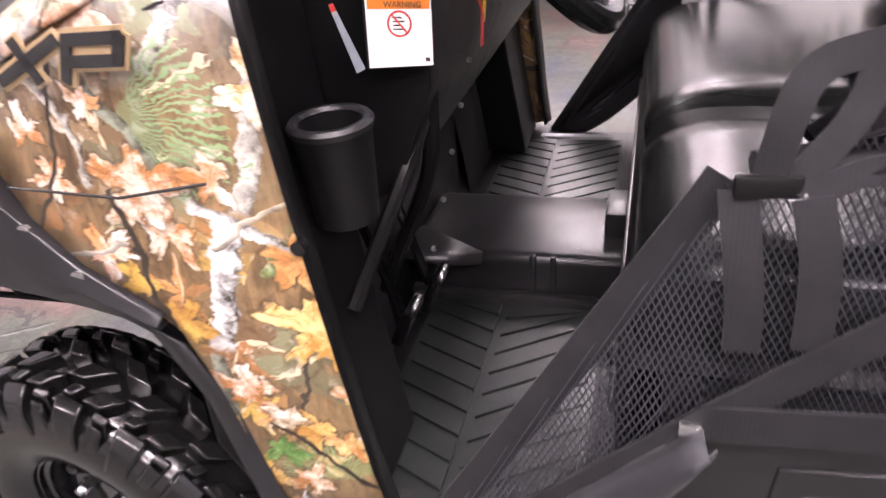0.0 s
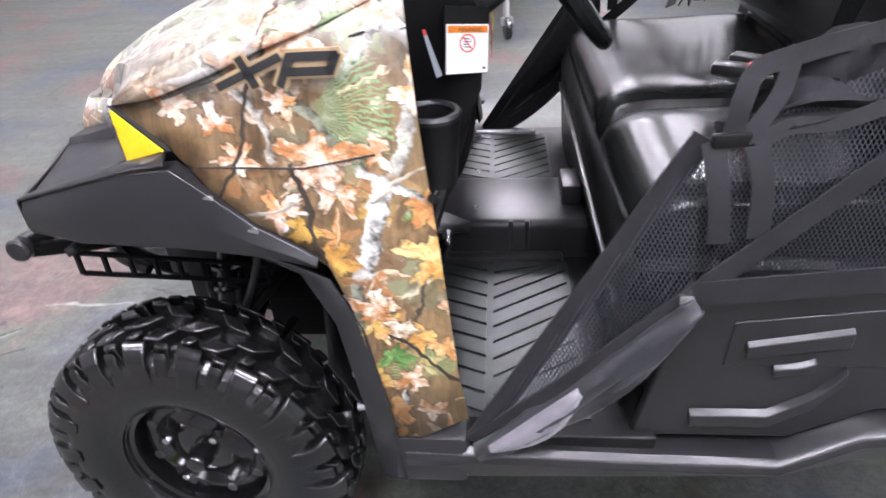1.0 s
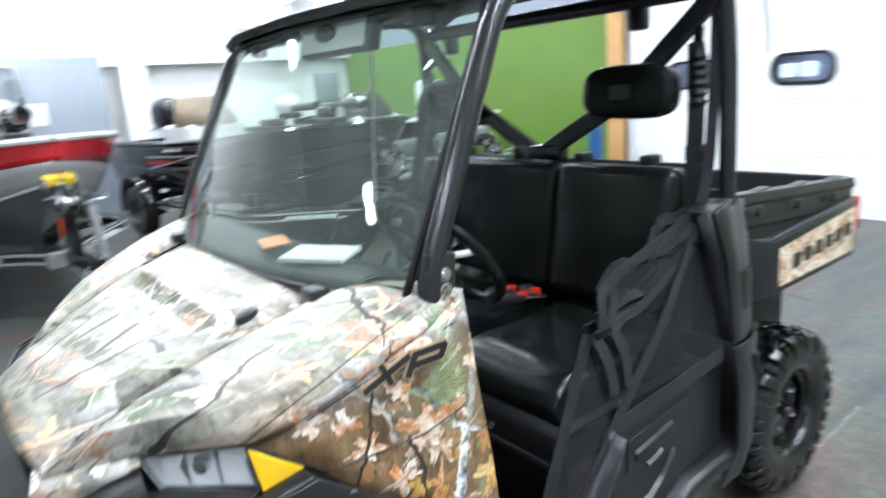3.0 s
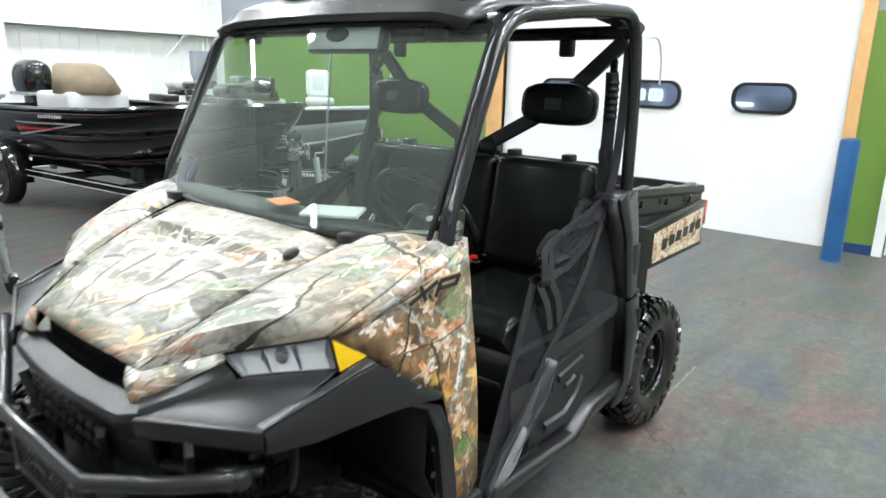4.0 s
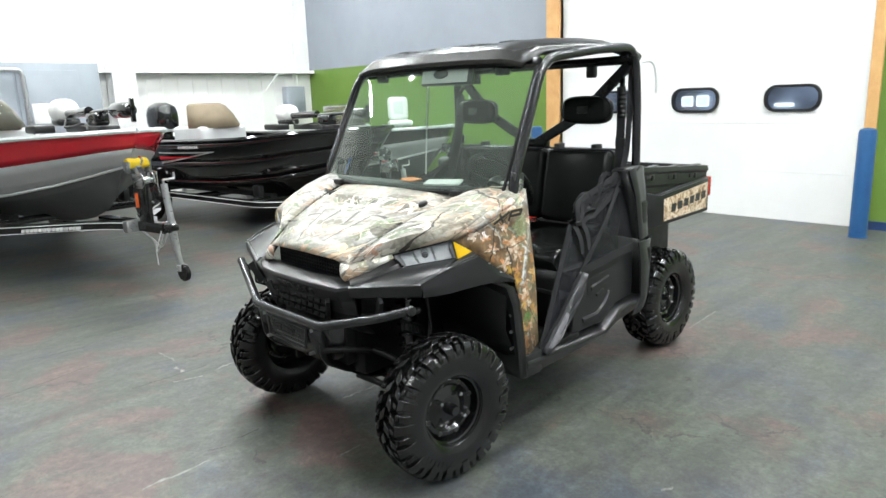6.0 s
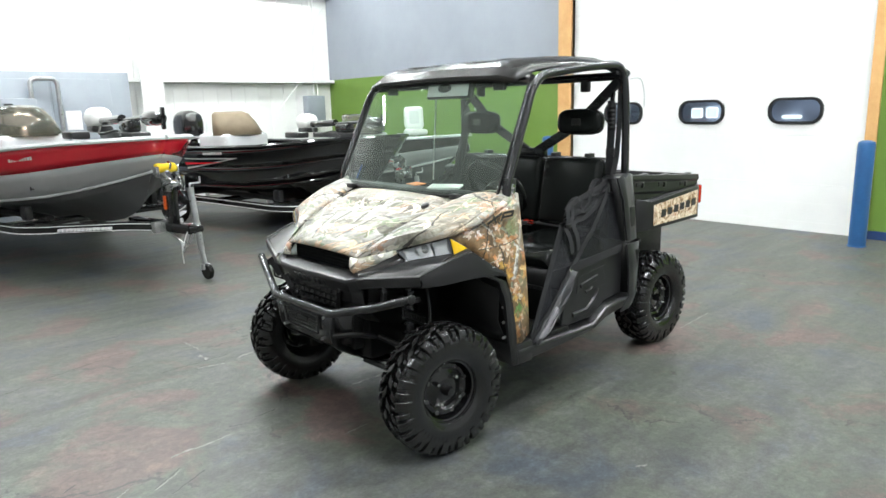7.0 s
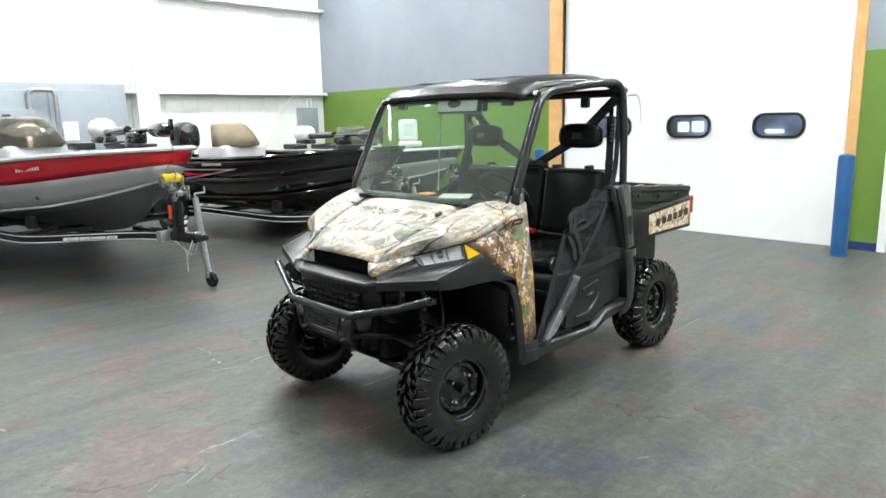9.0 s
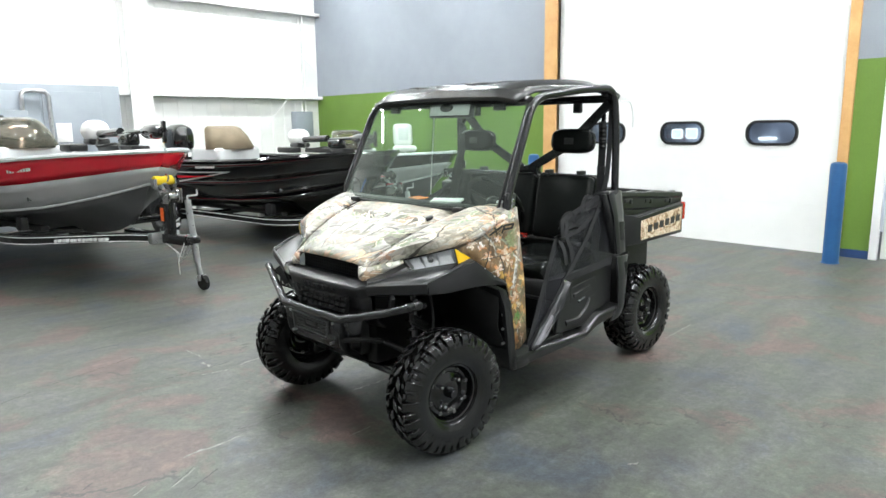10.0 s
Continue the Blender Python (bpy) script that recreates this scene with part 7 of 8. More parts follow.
# papers lying on the dash
tagged(part("booklet", rbox(-0.05, 0.05, -0.09, 0.09, 0, 0.012, 0.003, 1, pose(0.60, 0.24, 1.217, 0, 6, 30)), GELCOAT), "pale owner's booklet lying on the dashboard", "booklet")
tagged(part("leaflet", rbox(-0.035, 0.035, -0.06, 0.06, 0, 0.004, 0.001, 1, pose(0.62, 0.02, 1.226, 0, 4, -15)), LABEL_ORANGE), "orange leaflet lying on the dashboard", "leaflet")

# ---- boats on trailers ----
def lerp(tab, s):
    for (a, u), (b, v) in zip(tab, tab[1:]):
        if s <= b:
            f = (s - a) / (b - a)
            return u + (v - u) * f
    return tab[-1][1]


# along the boat from the stem: gunwale half-beam and height, chine half-beam and height, keel height and set-back
BEAM = [(0, 0.0), (0.08, 0.2), (0.3, 0.46), (0.7, 0.75), (1.2, 0.95), (2.0, 1.07), (3.2, 1.1), (5.0, 1.06)]
SHEER = [(0, 0.98), (0.7, 0.945), (1.6, 0.88), (3.0, 0.84), (5.0, 0.83)]
CHINE = [(0, 0.0), (0.3, 0.2), (0.7, 0.43), (1.2, 0.66), (2.0, 0.85), (3.2, 0.93), (5.0, 0.93)]
CHINE_Z = [(0, 0.66), (0.3, 0.58), (0.7, 0.49), (1.2, 0.41), (2.0, 0.33), (3.2, 0.29), (5.0, 0.28)]
KEEL_Z = [(0, 0.62), (0.15, 0.42), (0.4, 0.24), (0.8, 0.11), (1.4, 0.03), (2.2, 0.0), (5.0, 0.0)]
STATIONS = [0, 0.04, 0.1, 0.18, 0.3, 0.45, 0.65, 0.9, 1.2, 1.6, 2.1, 2.7, 3.4, 4.2, 4.9]


def rake(s, f):
    """The stem leans forward: the keel starts further aft than the gunwale."""
    return -(s + 0.32 * (1 - f) * max(0, 1 - s / 1.2))


def band(f0, f1, out=0.0, n=3):
    """Rows of one side's topsides between the fractions f0 and f1 of its height, chine 0 to gunwale 1."""
    rows = []
    for s in STATIONS:
        g, zg, c, zc = lerp(BEAM, s), lerp(SHEER, s), lerp(CHINE, s), lerp(CHINE_Z, s)
        row = []
        for i in range(n + 1):
            f = f0 + (f1 - f0) * i / n
            bulge = 0.03 * math.sin(math.pi * f) * min(1, s * 2)
            row.append((c + (g - c) * f + bulge + out, rake(s, 0.4 + 0.6 * f), zc + (zg - zc) * f))
        rows.append(row)
    return rows


def two_sides(rows):
    bm = loft(rows)
    loft([[(-x, y, z) for x, y, z in r] for r in rows], bm)
    bmesh.ops.remove_doubles(bm, verts=bm.verts, dist=0.003)
    return bm


def hull(parent, upper, lower, bottom, split, base):
    """Hull in the boat's own frame: bow at the origin, heading +y."""
    up = lambda rows: [[(x, y, z + base) for x, y, z in r] for r in rows]
    part("topside_stripe", two_sides(up(band(split, 1.0))), upper, parent, solid=0.012, smooth=50)
    part("lower_topside", two_sides(up(band(0.0, split))), lower, parent, solid=0.012, smooth=50)
    rows = []
    for s in STATIONS:
        c, zc, zk = lerp(CHINE, s), lerp(CHINE_Z, s), lerp(KEEL_Z, s)
        rows.append([(c * f, rake(s, 0.4 * f), zk + (zc - zk) * f ** 0.85) for f in (0, 0.25, 0.5, 0.75, 1)])
    part("hull_bottom", two_sides(up(rows)), bottom, parent, solid=0.012, smooth=50)
    chine = [(lerp(CHINE, s) + 0.012, rake(s, 0.4), lerp(CHINE_Z, s) + base) for s in STATIONS[1:]]
    bm = tube(chine, 0.014, 8)
    tube([(-x, y, z) for x, y, z in chine], 0.014, 8, bm=bm)
    trim_paint = HULL_BLACK if lower == HULL_BLACK else GUNWALE
    part("spray_rail", bm, trim_paint, parent)
    rail = [(lerp(BEAM, s) + 0.004, rake(s, 1), lerp(SHEER, s) + base + 0.012) for s in STATIONS]
    sec = [(-0.03, -0.02), (0.03, -0.02), (0.036, 0.0), (0.02, 0.024), (-0.02, 0.024), (-0.036, 0)]
    bm = sweep(B(), rail, sec, (0, 0, 1))
    sweep(bm, [(-x, y, z) for x, y, z in rail], sec, (0, 0, 1))
    part("gunwale", bm, trim_paint, parent)
    deck = []
    for s in STATIONS[1:]:
        drop = 0.03 if s < 1.7 else 0.42
        z = lerp(SHEER, s) + base - drop
        g = hull_x(s, 1 - drop / (lerp(SHEER, s) - lerp(CHINE_Z, s))) - 0.035
        deck.append([(g * f, rake(s, 1), z + 0.012 * (1 - f * f)) for f in (-1, -0.5, 0, 0.5, 1)])
    part("deck", loft(deck), CARPET, parent, solid=0.02)
    g, zg = lerp(BEAM, 4.9), lerp(SHEER, 4.9)
    part("transom", plate([(-g, -4.9, zg + base), (g, -4.9, zg + base), (lerp(CHINE, 4.9), -4.9, lerp(CHINE_Z, 4.9) + base), (0, -4.9, base), (-lerp(CHINE, 4.9), -4.9, lerp(CHINE_Z, 4.9) + base)], (0, 0.04, 0)), lower, parent)


def hull_x(s, f):
    g, c = lerp(BEAM, s), lerp(CHINE, s)
    return c + (g - c) * f + 0.03 * math.sin(math.pi * f) * min(1, s * 2)


def hull_z(s, f):
    return lerp(CHINE_Z, s) + (lerp(SHEER, s) - lerp(CHINE_Z, s)) * f


def console(parent, base, smoked=True, x=0.5, back=0.0):
    z = base + 0.9
    for k in (1,):
        con = part("console", rbox(k * x - 0.36, k * x + 0.36, -2.5 - back, -1.75 - back, z - 0.42, z + 0.14, 0.05, 3), GUNWALE, parent)
        rows = []
        for i in range(9):
            a = radians(-75 + 150 * i / 8)
            px, py = k * x + 0.42 * math.sin(a), -2.1 - back + 0.42 * math.cos(a)
            rows.append([(px, py, z + 0.12), (k * x + (px - k * x) * 0.86, py - 0.1, z + 0.3), (k * x + (px - k * x) * 0.7, py - 0.2, z + 0.42), (k * x + (px - k * x) * 0.5, py - 0.26, z + 0.455)])
        part("windscreen", loft(rows), SMOKED if smoked else TAN, con, "smoked wraparound windscreen" if smoked else "tan canvas-covered windscreen", solid=0.006)


def boat_seat(parent, x, y, z, turn=0, size=1.0):
    m = pose(x, y, z, 0, 0, turn) @ Matrix.Scale(size, 4)
    part("seat_post", lathe([(0, 0), (0.09, 0), (0.09, 0.01), (0.03, 0.02), (0.03, 0.16), (0, 0.16)], 16, "z"), ZINC, parent, matrix=m)
    part("seat_cushion", rbox(-0.22, 0.22, -0.22, 0.24, 0.16, 0.28, 0.05, 3), GELCOAT, parent, matrix=m)
    part("seat_back", rbox(-0.2, 0.2, -0.09, 0.09, 0, 0.46, 0.085, 5, pose(0, -0.2, 0.27, 10)), GELCOAT, parent, matrix=m)
    part("seat_pad", rbox(-0.1, 0.1, 0.07, 0.1, 0.1, 0.36, 0.014, 3, pose(0, -0.2, 0.27, 10)), GUNWALE, parent, matrix=m)


def trolling_motor(m, label):
    tm = thing("trolling_motor", label, "trolling motor", "bow trolling motors", matrix=m)
    part("mount", rbox(-0.07, 0.07, -0.55, 0.25, 0.0, 0.05, 0.012), PLASTIC, tm)
    part("bracket", rbox(-0.05, 0.05, -0.1, 0.12, 0.05, 0.14, 0.02), STEEL_BLACK, tm)
    part("shaft", cyl((0.0, -0.72, 0.12), (0.0, 0.5, 0.16), 0.017, 12), STEEL_BLACK, tm)
    head = part("control_head", rbox(-0.1, 0.1, -0.93, -0.66, 0.07, 0.25, 0.085, 6), GELCOAT, tm, "white and grey moulded control head")
    part("head_base", rbox(-0.085, 0.085, -0.87, -0.68, 0.045, 0.1, 0.025, 3), PLASTIC, head)
    part("shaft_sleeve", cyl((0.0, -0.66, 0.135), (0.0, -0.16, 0.15), 0.034, 16), STEEL_BLACK, tm)
    unit = part("lower_unit", lathe([(0, 0.34), (0.035, 0.36), (0.052, 0.44), (0.052, 0.62), (0.035, 0.7), (0.0, 0.72)], 18, "y"), STEEL_BLACK, tm, matrix=pose(0, 0, 0.15))
    for a in (0, 180):
        part("blade", rbox(-0.012, 0.012, 0.7, 0.74, 0.0, 0.075, 0.006), STEEL_BLACK, unit, matrix=pose(0, 0, 0, 0, a, 0))
    part("cable", tube([(0.04, -0.6, 0.1), (0.12, -0.4, 0.03), (0.05, -0.1, 0.07), (0.1, 0.1, 0.02)], 0.009, 8, 0.08), INK, tm)
    part("pedal", rbox(0.16, 0.3, -0.75, -0.45, 0.0, 0.06, 0.015), PLASTIC, tm)
    return tm


def outboard(m):
    ob = thing("outboard_motor", "black outboard motor on the boat's transom", "outboard motor", "outboard motors", matrix=m)
    cowl = part("cowling", rbox(-0.2, 0.2, -0.32, 0.3, 0.45, 0.98, 0.195, 7), HULL_BLACK, ob)
    part("cowl_band", rbox(-0.205, 0.205, -0.3, 0.28, 0.5, 0.54, 0.015), ZINC, cowl)
    part("midsection", rbox(-0.09, 0.09, -0.16, 0.14, -0.15, 0.5, 0.04, 3), HULL_BLACK, ob)
    part("gearcase", lathe([(0, -0.32), (0.05, -0.2), (0.06, 0.05), (0.03, 0.2), (0, 0.24)], 16, "y"), HULL_BLACK, ob, matrix=pose(0, 0, -0.3))
    part("clamp", rbox(-0.14, 0.14, 0.16, 0.3, 0.05, 0.42, 0.02), STEEL_BLACK, ob)
    return ob


def bars_text(parent, name, x0, pts, height, n, material, label):
    """Unreadable lettering: a row of short upright bars along a line from pts[0] to pts[1]."""
    a, b = Vector(pts[0]), Vector(pts[1])
    d, out = (b - a), Vector(x0)
    bm = B()
    rnd = random.Random(n * 7 + int(height * 1000))
    for i in range(n):
        f = (i + 0.15) / n
        w = d.length / n * rnd.uniform(0.5, 0.72)
        p = a + d * f
        u = d.normalized()
        h = Vector((0, 0, height * rnd.uniform(0.85, 1)))
        plate([p, p + u * w, p + u * w + h, p + h], out * 0.0015, bm)
    return part(name, bm, material, parent, label, smooth=0)


def trailer(m, label, height, roller=None):
    """Bunk trailer under a boat, in the boat's own frame."""
    tr = thing("boat_trailer", label, "boat trailer", "boat trailers", matrix=m)
    z = height
    for k in (1, -1):
        rail = [(k * 0.05, -0.1, z), (k * 0.2, -0.48, z), (k * 0.95, -1.25, z), (k * 0.97, -4.4, z)]
        sec = [(-0.03, -0.045), (0.03, -0.045), (0.03, 0.045), (-0.03, 0.045)]
        part("frame_rail", sweep(B(), fillet(rail, 0.25), sec, (0, 0, 1)), HULL_BLACK, tr, bevel=0.004)
        for dz in (-0.036, 0.03):
            for lat in (-0.032, 0.032):
                part("pinstripe", sweep(B(), fillet(rail, 0.25), [(lat - 0.0015, dz - 0.004), (lat + 0.0015, dz - 0.004), (lat + 0.0015, dz + 0.004), (lat - 0.0015, dz + 0.004)], (0, 0, 1)), LETTER, tr)
        bars_text(tr, "lettering", (k * 26, 26, 0), [(k * 0.33, -0.59, z - 0.022), (k * 0.70, -0.97, z - 0.022)], 0.03, 14, LETTER, "row of white lettering bars")
        part("bunk", rbox(k * 0.5 - 0.05, k * 0.5 + 0.05, -4.3, -1.6, z + 0.01, z + 0.07, 0.015), BUNK, tr)
        part("bunk_bracket", rbox(k * 0.5 - 0.03, k * 0.5 + 0.03, -2.2, -2.12, z - 0.04, z + 0.02, 0.006), ZINC, tr)
        part("bunk_bracket", rbox(k * 0.5 - 0.03, k * 0.5 + 0.03, -3.9, -3.82, z - 0.04, z + 0.02, 0.006), ZINC, tr)
        part("guide_roller", rbox(k * 0.72 - 0.04, k * 0.72 + 0.04, -1.7, -1.55, z + 0.05, z + 0.2, 0.02), PLASTIC, tr)
        wheel_m = pose(k * 1.05, -3.9, 0.33)
        wheel = part("wheel", lathe([(0, 0.03), (0.06, 0.05), (0.08, 0.02), (0.15, 0.03), (0.175, 0.09), (0.175, -0.09), (0, -0.05)], 28, "x"), PLASTIC, tr, matrix=wheel_m @ pose(0, 0, 0, 0, 0, 0 if k > 0 else 180))
        part("tyre", lathe([(0.17, -0.09), (0.3, -0.1), (0.325, -0.07), (0.33, 0), (0.325, 0.07), (0.3, 0.1), (0.17, 0.09)], 36, "x"), RUBBER, wheel)
        for i in range(5):
            part("wheel_nut", cyl((0.02, 0.055 * math.cos(i * 1.2566), 0.055 * math.sin(i * 1.2566)), (0.045, 0.055 * math.cos(i * 1.2566), 0.055 * math.sin(i * 1.2566)), 0.01, 6), CHROME, wheel)
        fender = []
        for i in range(13):
            a = radians(-10 + 200 * i / 12)
            fender.append([(k * 0.92, -3.9 + 0.42 * math.cos(a), 0.36 + 0.4 * math.sin(a)), (k * 1.17, -3.9 + 0.42 * math.cos(a), 0.36 + 0.4 * math.sin(a))])
        part("fender", loft(fender), HULL_BLACK, tr, solid=0.008)
        part("tail_lamp", rbox(k * 0.9 - 0.08, k * 0.9 + 0.08, -4.46, -4.4, z - 0.04, z + 0.04, 0.01), RED_LENS, tr)
    for y in (-1.65, -2.9, -4.3):
        part("crossmember", rbox(-0.95, 0.95, y - 0.035, y + 0.035, z - 0.045, z + 0.03, 0.008), HULL_BLACK, tr)
    part("tongue", rbox(-0.05, 0.05, -0.8, 0.32, z - 0.05, z + 0.045, 0.008), HULL_BLACK, tr)
    part("coupler", rbox(-0.045, 0.045, 0.31, 0.45, z - 0.02, z + 0.05, 0.02), HULL_BLACK, tr)
    part("winch_post", rbox(-0.045, 0.045, -0.05, 0.05, z + 0.04, z + 0.45, 0.008, 2, pose(0, 0, 0, 0, 0, 0)), HULL_BLACK, tr)
    part("winch_arm", tube([(0, 0.0, z + 0.38), (0.0, -0.05, z + 0.57)], 0.03, 12), ZINC, tr)
    winch = part("winch_drum", lathe([(0, -0.06), (0.07, -0.06), (0.07, -0.05), (0.035, -0.045), (0.035, 0.045), (0.07, 0.05), (0.07, 0.06), (0, 0.06)], 20, "x"), CHROME, tr, matrix=pose(0, 0.06, z + 0.44))
    part("winch_crank", tube([(0.07, 0.06, z + 0.44), (0.12, 0.06, z + 0.44), (0.12, 0.2, z + 0.5), (0.2, 0.2, z + 0.5)], 0.01, 8, 0.01), CHROME, winch, matrix=pose(0, -0.06, -z - 0.44))
    part("bow_roller", lathe([(0, -0.1), (0.045, -0.1), (0.052, -0.07), (0.042, 0), (0.052, 0.07), (0.045, 0.1), (0, 0.1)], 20, "x"), roller or BUNK, tr, "rubber bow stop", matrix=pose(0, -0.06, z + 0.6))
    part("bow_bracket", rbox(-0.115, -0.1, -0.1, 0.0, z + 0.51, z + 0.62, 0.004), CHROME, tr)
    part("bow_bracket", rbox(0.1, 0.115, -0.1, 0.0, z + 0.51, z + 0.62, 0.004), CHROME, tr)
    if roller is not None:
        part("side_marker", rbox(0.045, 0.055, -0.07, -0.02, z + 0.18, z + 0.32, 0.004), ORANGE, tr, "orange side marker")
    part("side_marker", rbox(0.2, 0.34, -0.62, -0.58, z - 0.05, z + 0.02, 0.006), LETTER, tr)
    jm = pose(-0.1, 0.28, 0)
    jack = part("jack_tube", tube([(0, -0.09, z + 0.4), (0, 0.0, 0.3)], 0.032, 14), ZINC, tr, matrix=jm)
    part("jack_leg", tube([(0, -0.02, 0.4), (0, 0.045, 0.13)], 0.024, 14), ZINC, jack)
    part("jack_fork", rbox(-0.045, 0.045, 0.02, 0.07, 0.1, 0.16, 0.01), ZINC, jack)
    part("jack_wheel", lathe([(0, -0.025), (0.07, -0.025), (0.082, -0.015), (0.082, 0.015), (0.07, 0.025), (0, 0.025)], 24, "x"), RUBBER, jack, matrix=pose(0, 0.075, 0.083))
    part("jack_crank", tube([(0, -0.09, z + 0.4), (0, -0.095, z + 0.44), (-0.12, -0.095, z + 0.44), (-0.12, -0.095, z + 0.5)], 0.009, 8, 0.01), ZINC, jack)
    part("jack_bracket", rbox(-0.04, 0.1, -0.08, -0.02, z - 0.04, z + 0.05, 0.01), CHROME, jack)
    part("winch_strap", strap([(0, 0.05, z + 0.47), (0, -0.02, z + 0.56), (0, -0.12, z + 0.62)], 0.05, 0.004, (0, 1, 1)), BUNK, winch, matrix=pose(0, -0.06, -z - 0.44))
    part("winch_cheek", rbox(-0.085, -0.075, -0.02, 0.13, z + 0.37, z + 0.52, 0.004), CHROME, tr)
    part("winch_cheek", rbox(0.075, 0.085, -0.02, 0.13, z + 0.37, z + 0.52, 0.004), CHROME, tr)
    part("tongue_plate", rbox(-0.16, 0.16, -0.16, -0.08, z - 0.055, z + 0.06, 0.008), ZINC, tr)
    chain = B()
    for k in range(2):
        tube([(0.02 + 0.05 * k, 0.35, z - 0.04), (0.04 + 0.05 * k, 0.25, z - 0.2 - 0.05 * k), (0.0, 0.1, z - 0.14), (0.03, -0.05, z - 0.05)], 0.008, 6, 0.08, bm=chain)
    part("safety_chain", chain, ZINC, tr)
    part("wiring", tube([(0.05, 0.3, z - 0.02), (0.08, 0.22, z - 0.2), (0.06, 0.2, z - 0.35)], 0.006, 6, 0.05), LETTER, tr)
    return tr


def flash(parent):
    """Slanted decal on the starboard topside, behind the console."""

    def wedge(name, paint, s0, s1, top, low0, low1, o, label=""):
        rows = []
        for i in range(13):
            q = i / 12
            s = s0 + (s1 - s0) * q
            rows.append([(hull_x(s, f) + o, rake(s, 0.4 + 0.6 * f), hull_z(s, f)) for f in (top, low0 + (low1 - low0) * q)])
        part(name, loft(rows), paint, parent, label)
    wedge("decal", GUNWALE, 3.4, 2.05, 0.75, 0.45, 0.74, 0.006, "silver-edged red and black tapering hull decal")
    wedge("decal_stripe", HULL_BLACK, 3.4, 2.3, 0.72, 0.5, 0.71, 0.009)
    wedge("decal_stripe", HULL_RED, 3.4, 2.45, 0.64, 0.57, 0.635, 0.012)


def boat(x, y, heading, upper, lower, bottom, split, label, tlabel, base=0.44, smoked=True, roller=None, name_at=(1.32, 1.0, 0.76)):
    m = pose(x, y, 0, 0, 0, heading)
    b = thing("fishing_boat", label, "boat", "boats on trailers", matrix=m @ pose(0, 0, base))
    hull(b, upper, lower, bottom, split, 0.0)
    console(b, 0.0, smoked, 0.5, -0.1 if smoked else 0.85)
    s0, s1, f = name_at
    bars_text(b, "hull_lettering", (1, 0, 0), [(hull_x(s0, f) + 0.014, -s0, hull_z(s0, f)), (hull_x(s1, f) + 0.022, -s1, hull_z(s1, f))], 0.036, 9, LETTER, "small row of white lettering bars")
    part("through_hull_fitting", cyl((hull_x(1.3, 0.2) - 0.02, -1.3, hull_z(1.3, 0.2)), (hull_x(1.3, 0.2) + 0.015, -1.3, hull_z(1.3, 0.2)), 0.022), CHROME, b)
    part("bow_eye", tube([(0, 0.0, 0.75), (0, 0.05, 0.73), (0, 0.02, 0.68)], 0.01, 8, 0.02), CHROME, b)
    for k in (1, -1):
        part("cleat", rbox(k * 0.6 - 0.02, k * 0.6 + 0.02, -0.62, -0.5, 0.965, 1.0, 0.008), CHROME, b)
    part("hatch", rbox(-0.4, 0.4, -1.6, -1.25, 0.915, 0.93, 0.006), CARPET, b)
    trailer(m, tlabel, base + 0.09, roller)
    return m, b


m, red_boat = boat(0.52, -3.95, 11, HULL_RED, HULL_SILVER, HULL_DARK, 0.52, "red and silver aluminium fishing boat on its trailer", "black boat trailer with a yellow bow stop under the red boat", roller=YELLOW)
trolling_motor(m @ pose(0.12, -0.42, 1.42, 0, 0, -12) @ Matrix.Scale(1.35, 4), "white and black trolling motor stowed on the red boat's bow")
outboard(m @ pose(0, -5.2, 0.85))
m, black_boat = boat(-2.3, -3.75, 6, HULL_BLACK, HULL_BLACK, HULL_BLACK, 0.5, "glossy black fishing boat on its trailer", "black boat trailer with white pinstripes under the black boat", 0.33, False, name_at=(2.85, 2.35, 0.84))
flash(black_boat)
trolling_motor(m @ pose(0.12, -0.9, 1.3, 0, 0, -10) @ Matrix.Scale(1.3, 4), "grey and black trolling motor stowed on the black boat's bow")
outboard(m @ pose(0.0, -5.2, 0.75))
m, grey_boat = boat(-4.35, -4.68, 2, HULL_BLACK, HULL_SILVER, HULL_DARK, 0.55, "black and silver fishing boat standing by the green wall", "black boat trailer under the silver boat", 0.24, True)
boat_seat(grey_boat, 0.1, -1.0, 0.86, -35, 0.82)
m, far_boat = boat(2.95, -6.2, 11, HULL_BLACK, HULL_BLACK, HULL_DARK, 0.5, "black fishing boat at the end of the row", "boat trailer under the farther black boat", 0.4, True)

# ---- marks on the floor ----
rnd = random.Random(21)
CHALK = surf("pale_scuff", (0.15, 0.15, 0.145), (0.32, 0.32, 0.3), 30, 0.8)


def streak(x0, y0, x1, y1, w, material, label):
    a, b = Vector((x0, y0, 0)), Vector((x1, y1, 0))
    d = (b - a).normalized()
    n = Vector((-d.y, d.x, 0))
    rows = []
    for i in range(13):
        f = i / 12
        p = a.lerp(b, f) + n * rnd.uniform(-w, w) * 0.7
        h = w * rnd.uniform(0.15, 0.9)
        rows.append([p + n * h + Vector((0, 0, 0.0012)), p + Vector((0, 0, 0.002)), p - n * h + Vector((0, 0, 0.0012))])
    return tagged(part("floor_scuff", loft(rows), material), label, "scuff", "floor scuffs", "stuff")


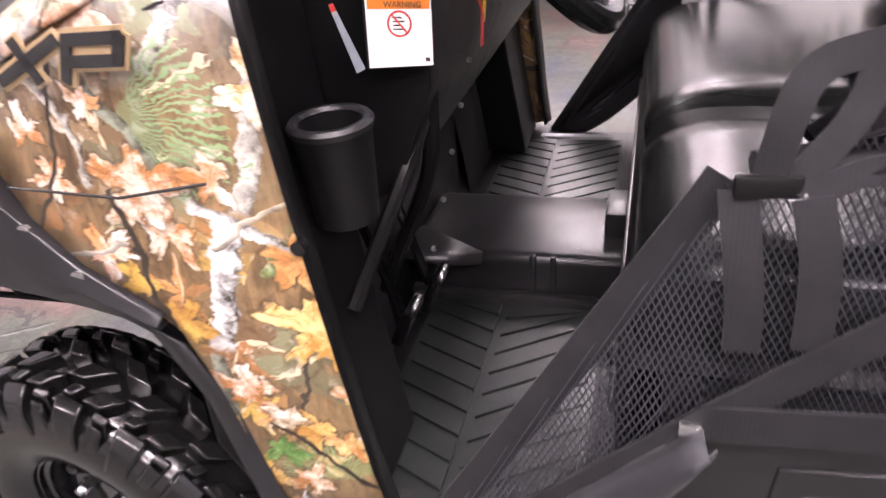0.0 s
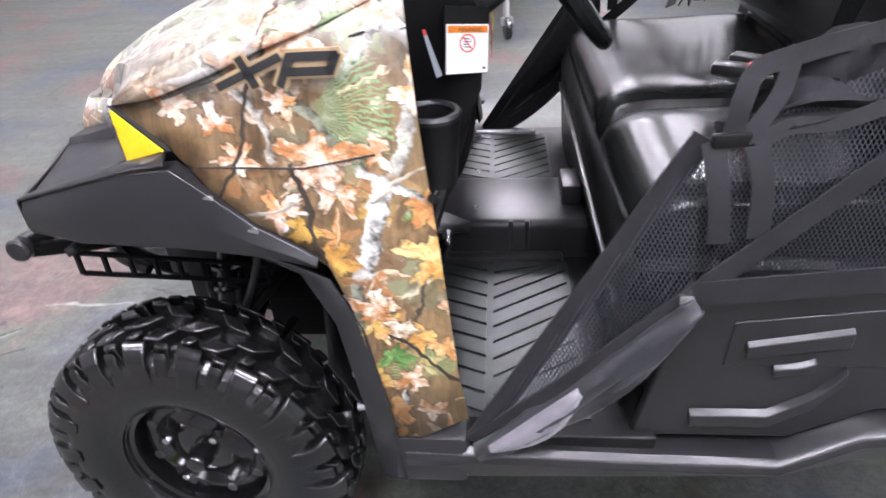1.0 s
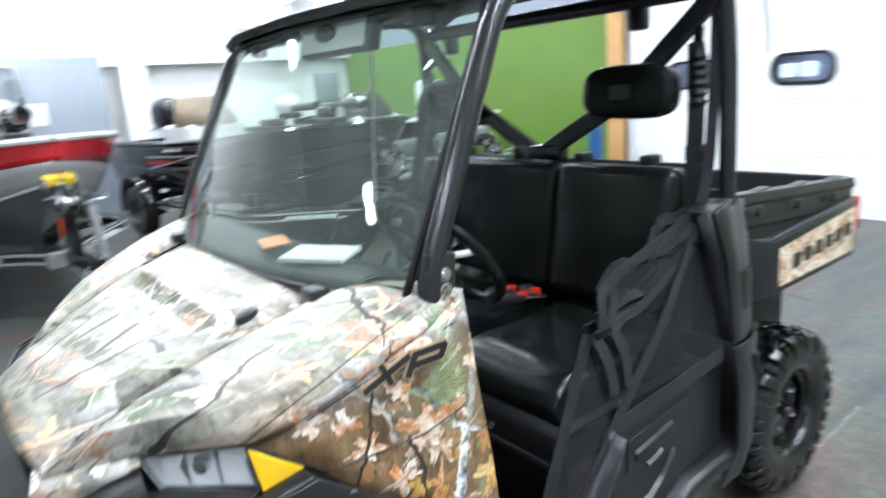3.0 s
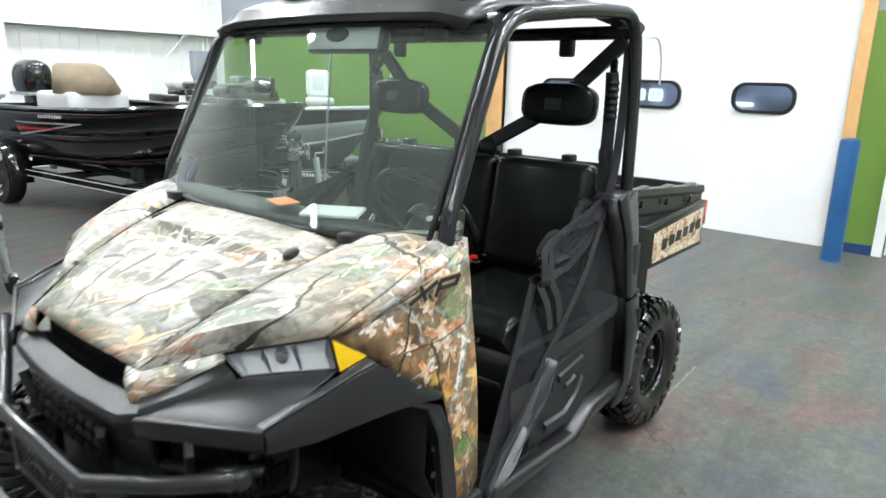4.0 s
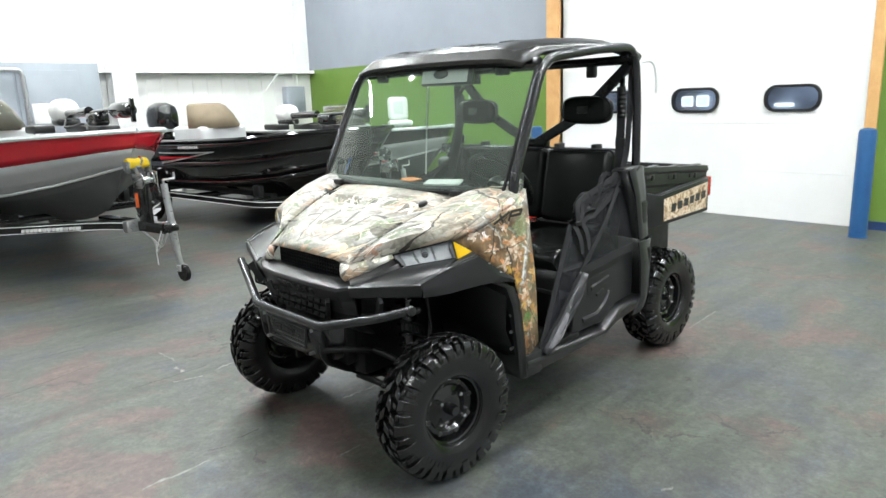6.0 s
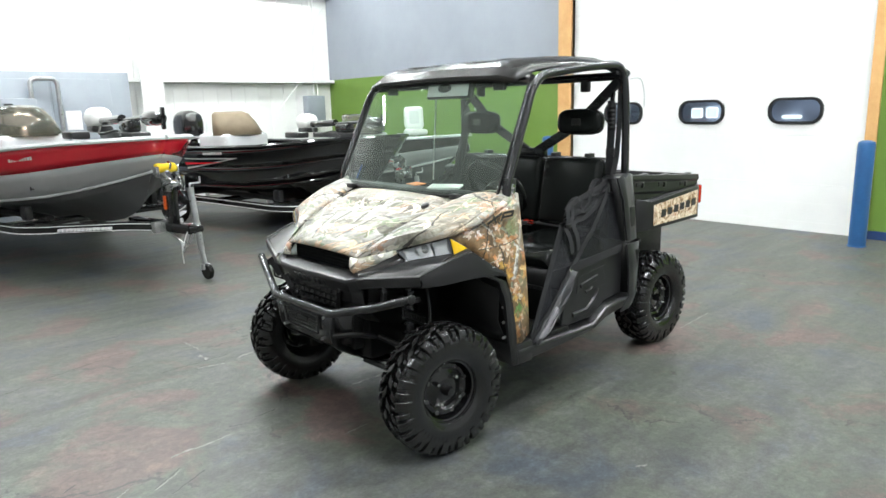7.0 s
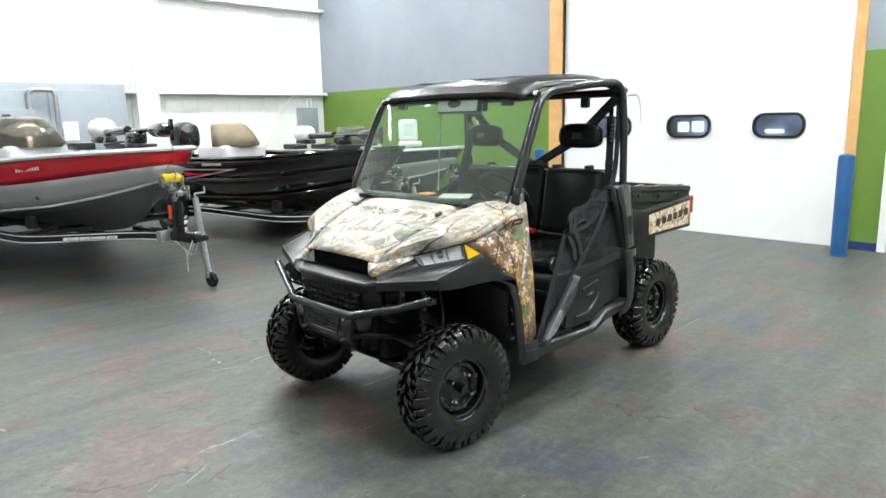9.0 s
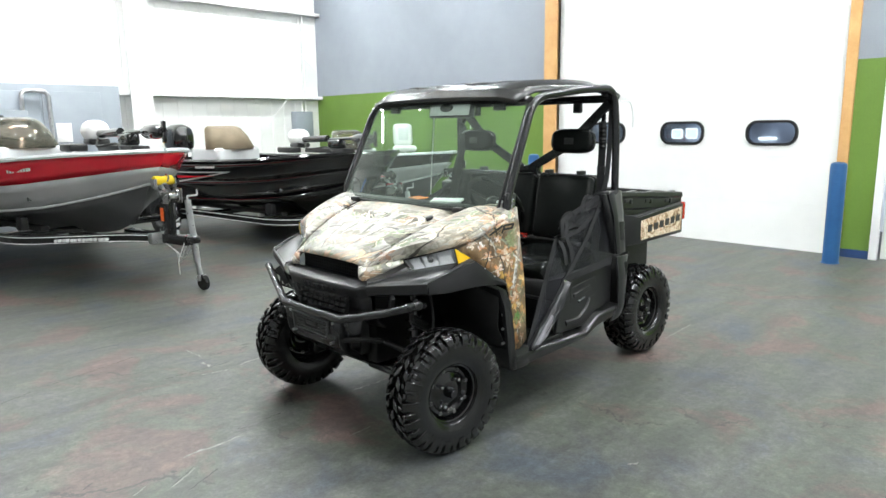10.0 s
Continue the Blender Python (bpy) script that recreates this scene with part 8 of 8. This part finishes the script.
streak(1.311, -1.864, 1.299, -1.627, 0.009, CHALK, "chipped pale scuff on the concrete floor")
streak(1.344, -1.519, 1.346, -1.392, 0.016, CHALK, "chipped pale scuff on the concrete floor")
streak(1.455, -1.284, 1.288, -1.247, 0.012, CHALK, "chipped pale scuff on the concrete floor")
streak(1.182, -1.281, 1.001, -1.309, 0.014, CHALK, "pale straight scrape on the concrete floor")
streak(1.303, 0.182, 1.150, 0.172, 0.006, CHALK, "pale straight scrape on the concrete floor")
streak(0.896, -0.321, 0.625, -0.326, 0.012, CHALK, "pale straight scrape on the concrete floor")
streak(2.040, -0.230, 1.721, -0.240, 0.012, CHALK, "chipped pale scuff on the concrete floor")
streak(2.206, 0.023, 2.047, -0.077, 0.006, CHALK, "chipped pale scuff on the concrete floor")
streak(2.163, 0.103, 1.972, 0.010, 0.006, INK, "dark hairline crack in the concrete floor")
streak(2.200, 0.010, 2.046, -0.097, 0.004, INK, "dark hairline crack in the concrete floor")
streak(1.530, -0.340, 1.404, -0.352, 0.006, INK, "dark hairline crack in the concrete floor")
streak(1.690, -0.337, 1.608, -0.305, 0.005, INK, "dark hairline crack in the concrete floor")
streak(1.692, -2.915, 1.482, -2.942, 0.006, INK, "dark hairline crack in the concrete floor")
streak(1.986, -2.409, 1.622, -2.387, 0.005, INK, "dark hairline crack in the concrete floor")
streak(2.226, -1.833, 1.652, -1.993, 0.004, INK, "dark hairline crack in the concrete floor")
streak(1.665, -1.380, 1.198, -1.396, 0.005, INK, "dark hairline crack in the concrete floor")
streak(2.626, -1.669, 2.365, -1.784, 0.003, INK, "dark hairline crack in the concrete floor")
streak(2.509, -0.252, 2.449, -0.292, 0.005, INK, "dark hairline crack in the concrete floor")
streak(2.360, -0.032, 2.284, -0.077, 0.006, CHALK, "chipped pale scuff on the concrete floor")
streak(2.694, -1.317, 2.672, -1.255, 0.01, CHALK, "chipped pale scuff on the concrete floor")
streak(-1.430, 0.579, -1.907, 0.550, 0.008, CHALK, "pale straight scrape on the concrete floor")
streak(1.307, 1.217, 1.166, 1.226, 0.006, CHALK, "pale straight scrape on the concrete floor")
streak(0.530, 1.411, 0.474, 1.441, 0.012, CHALK, "chipped pale scuff on the concrete floor")
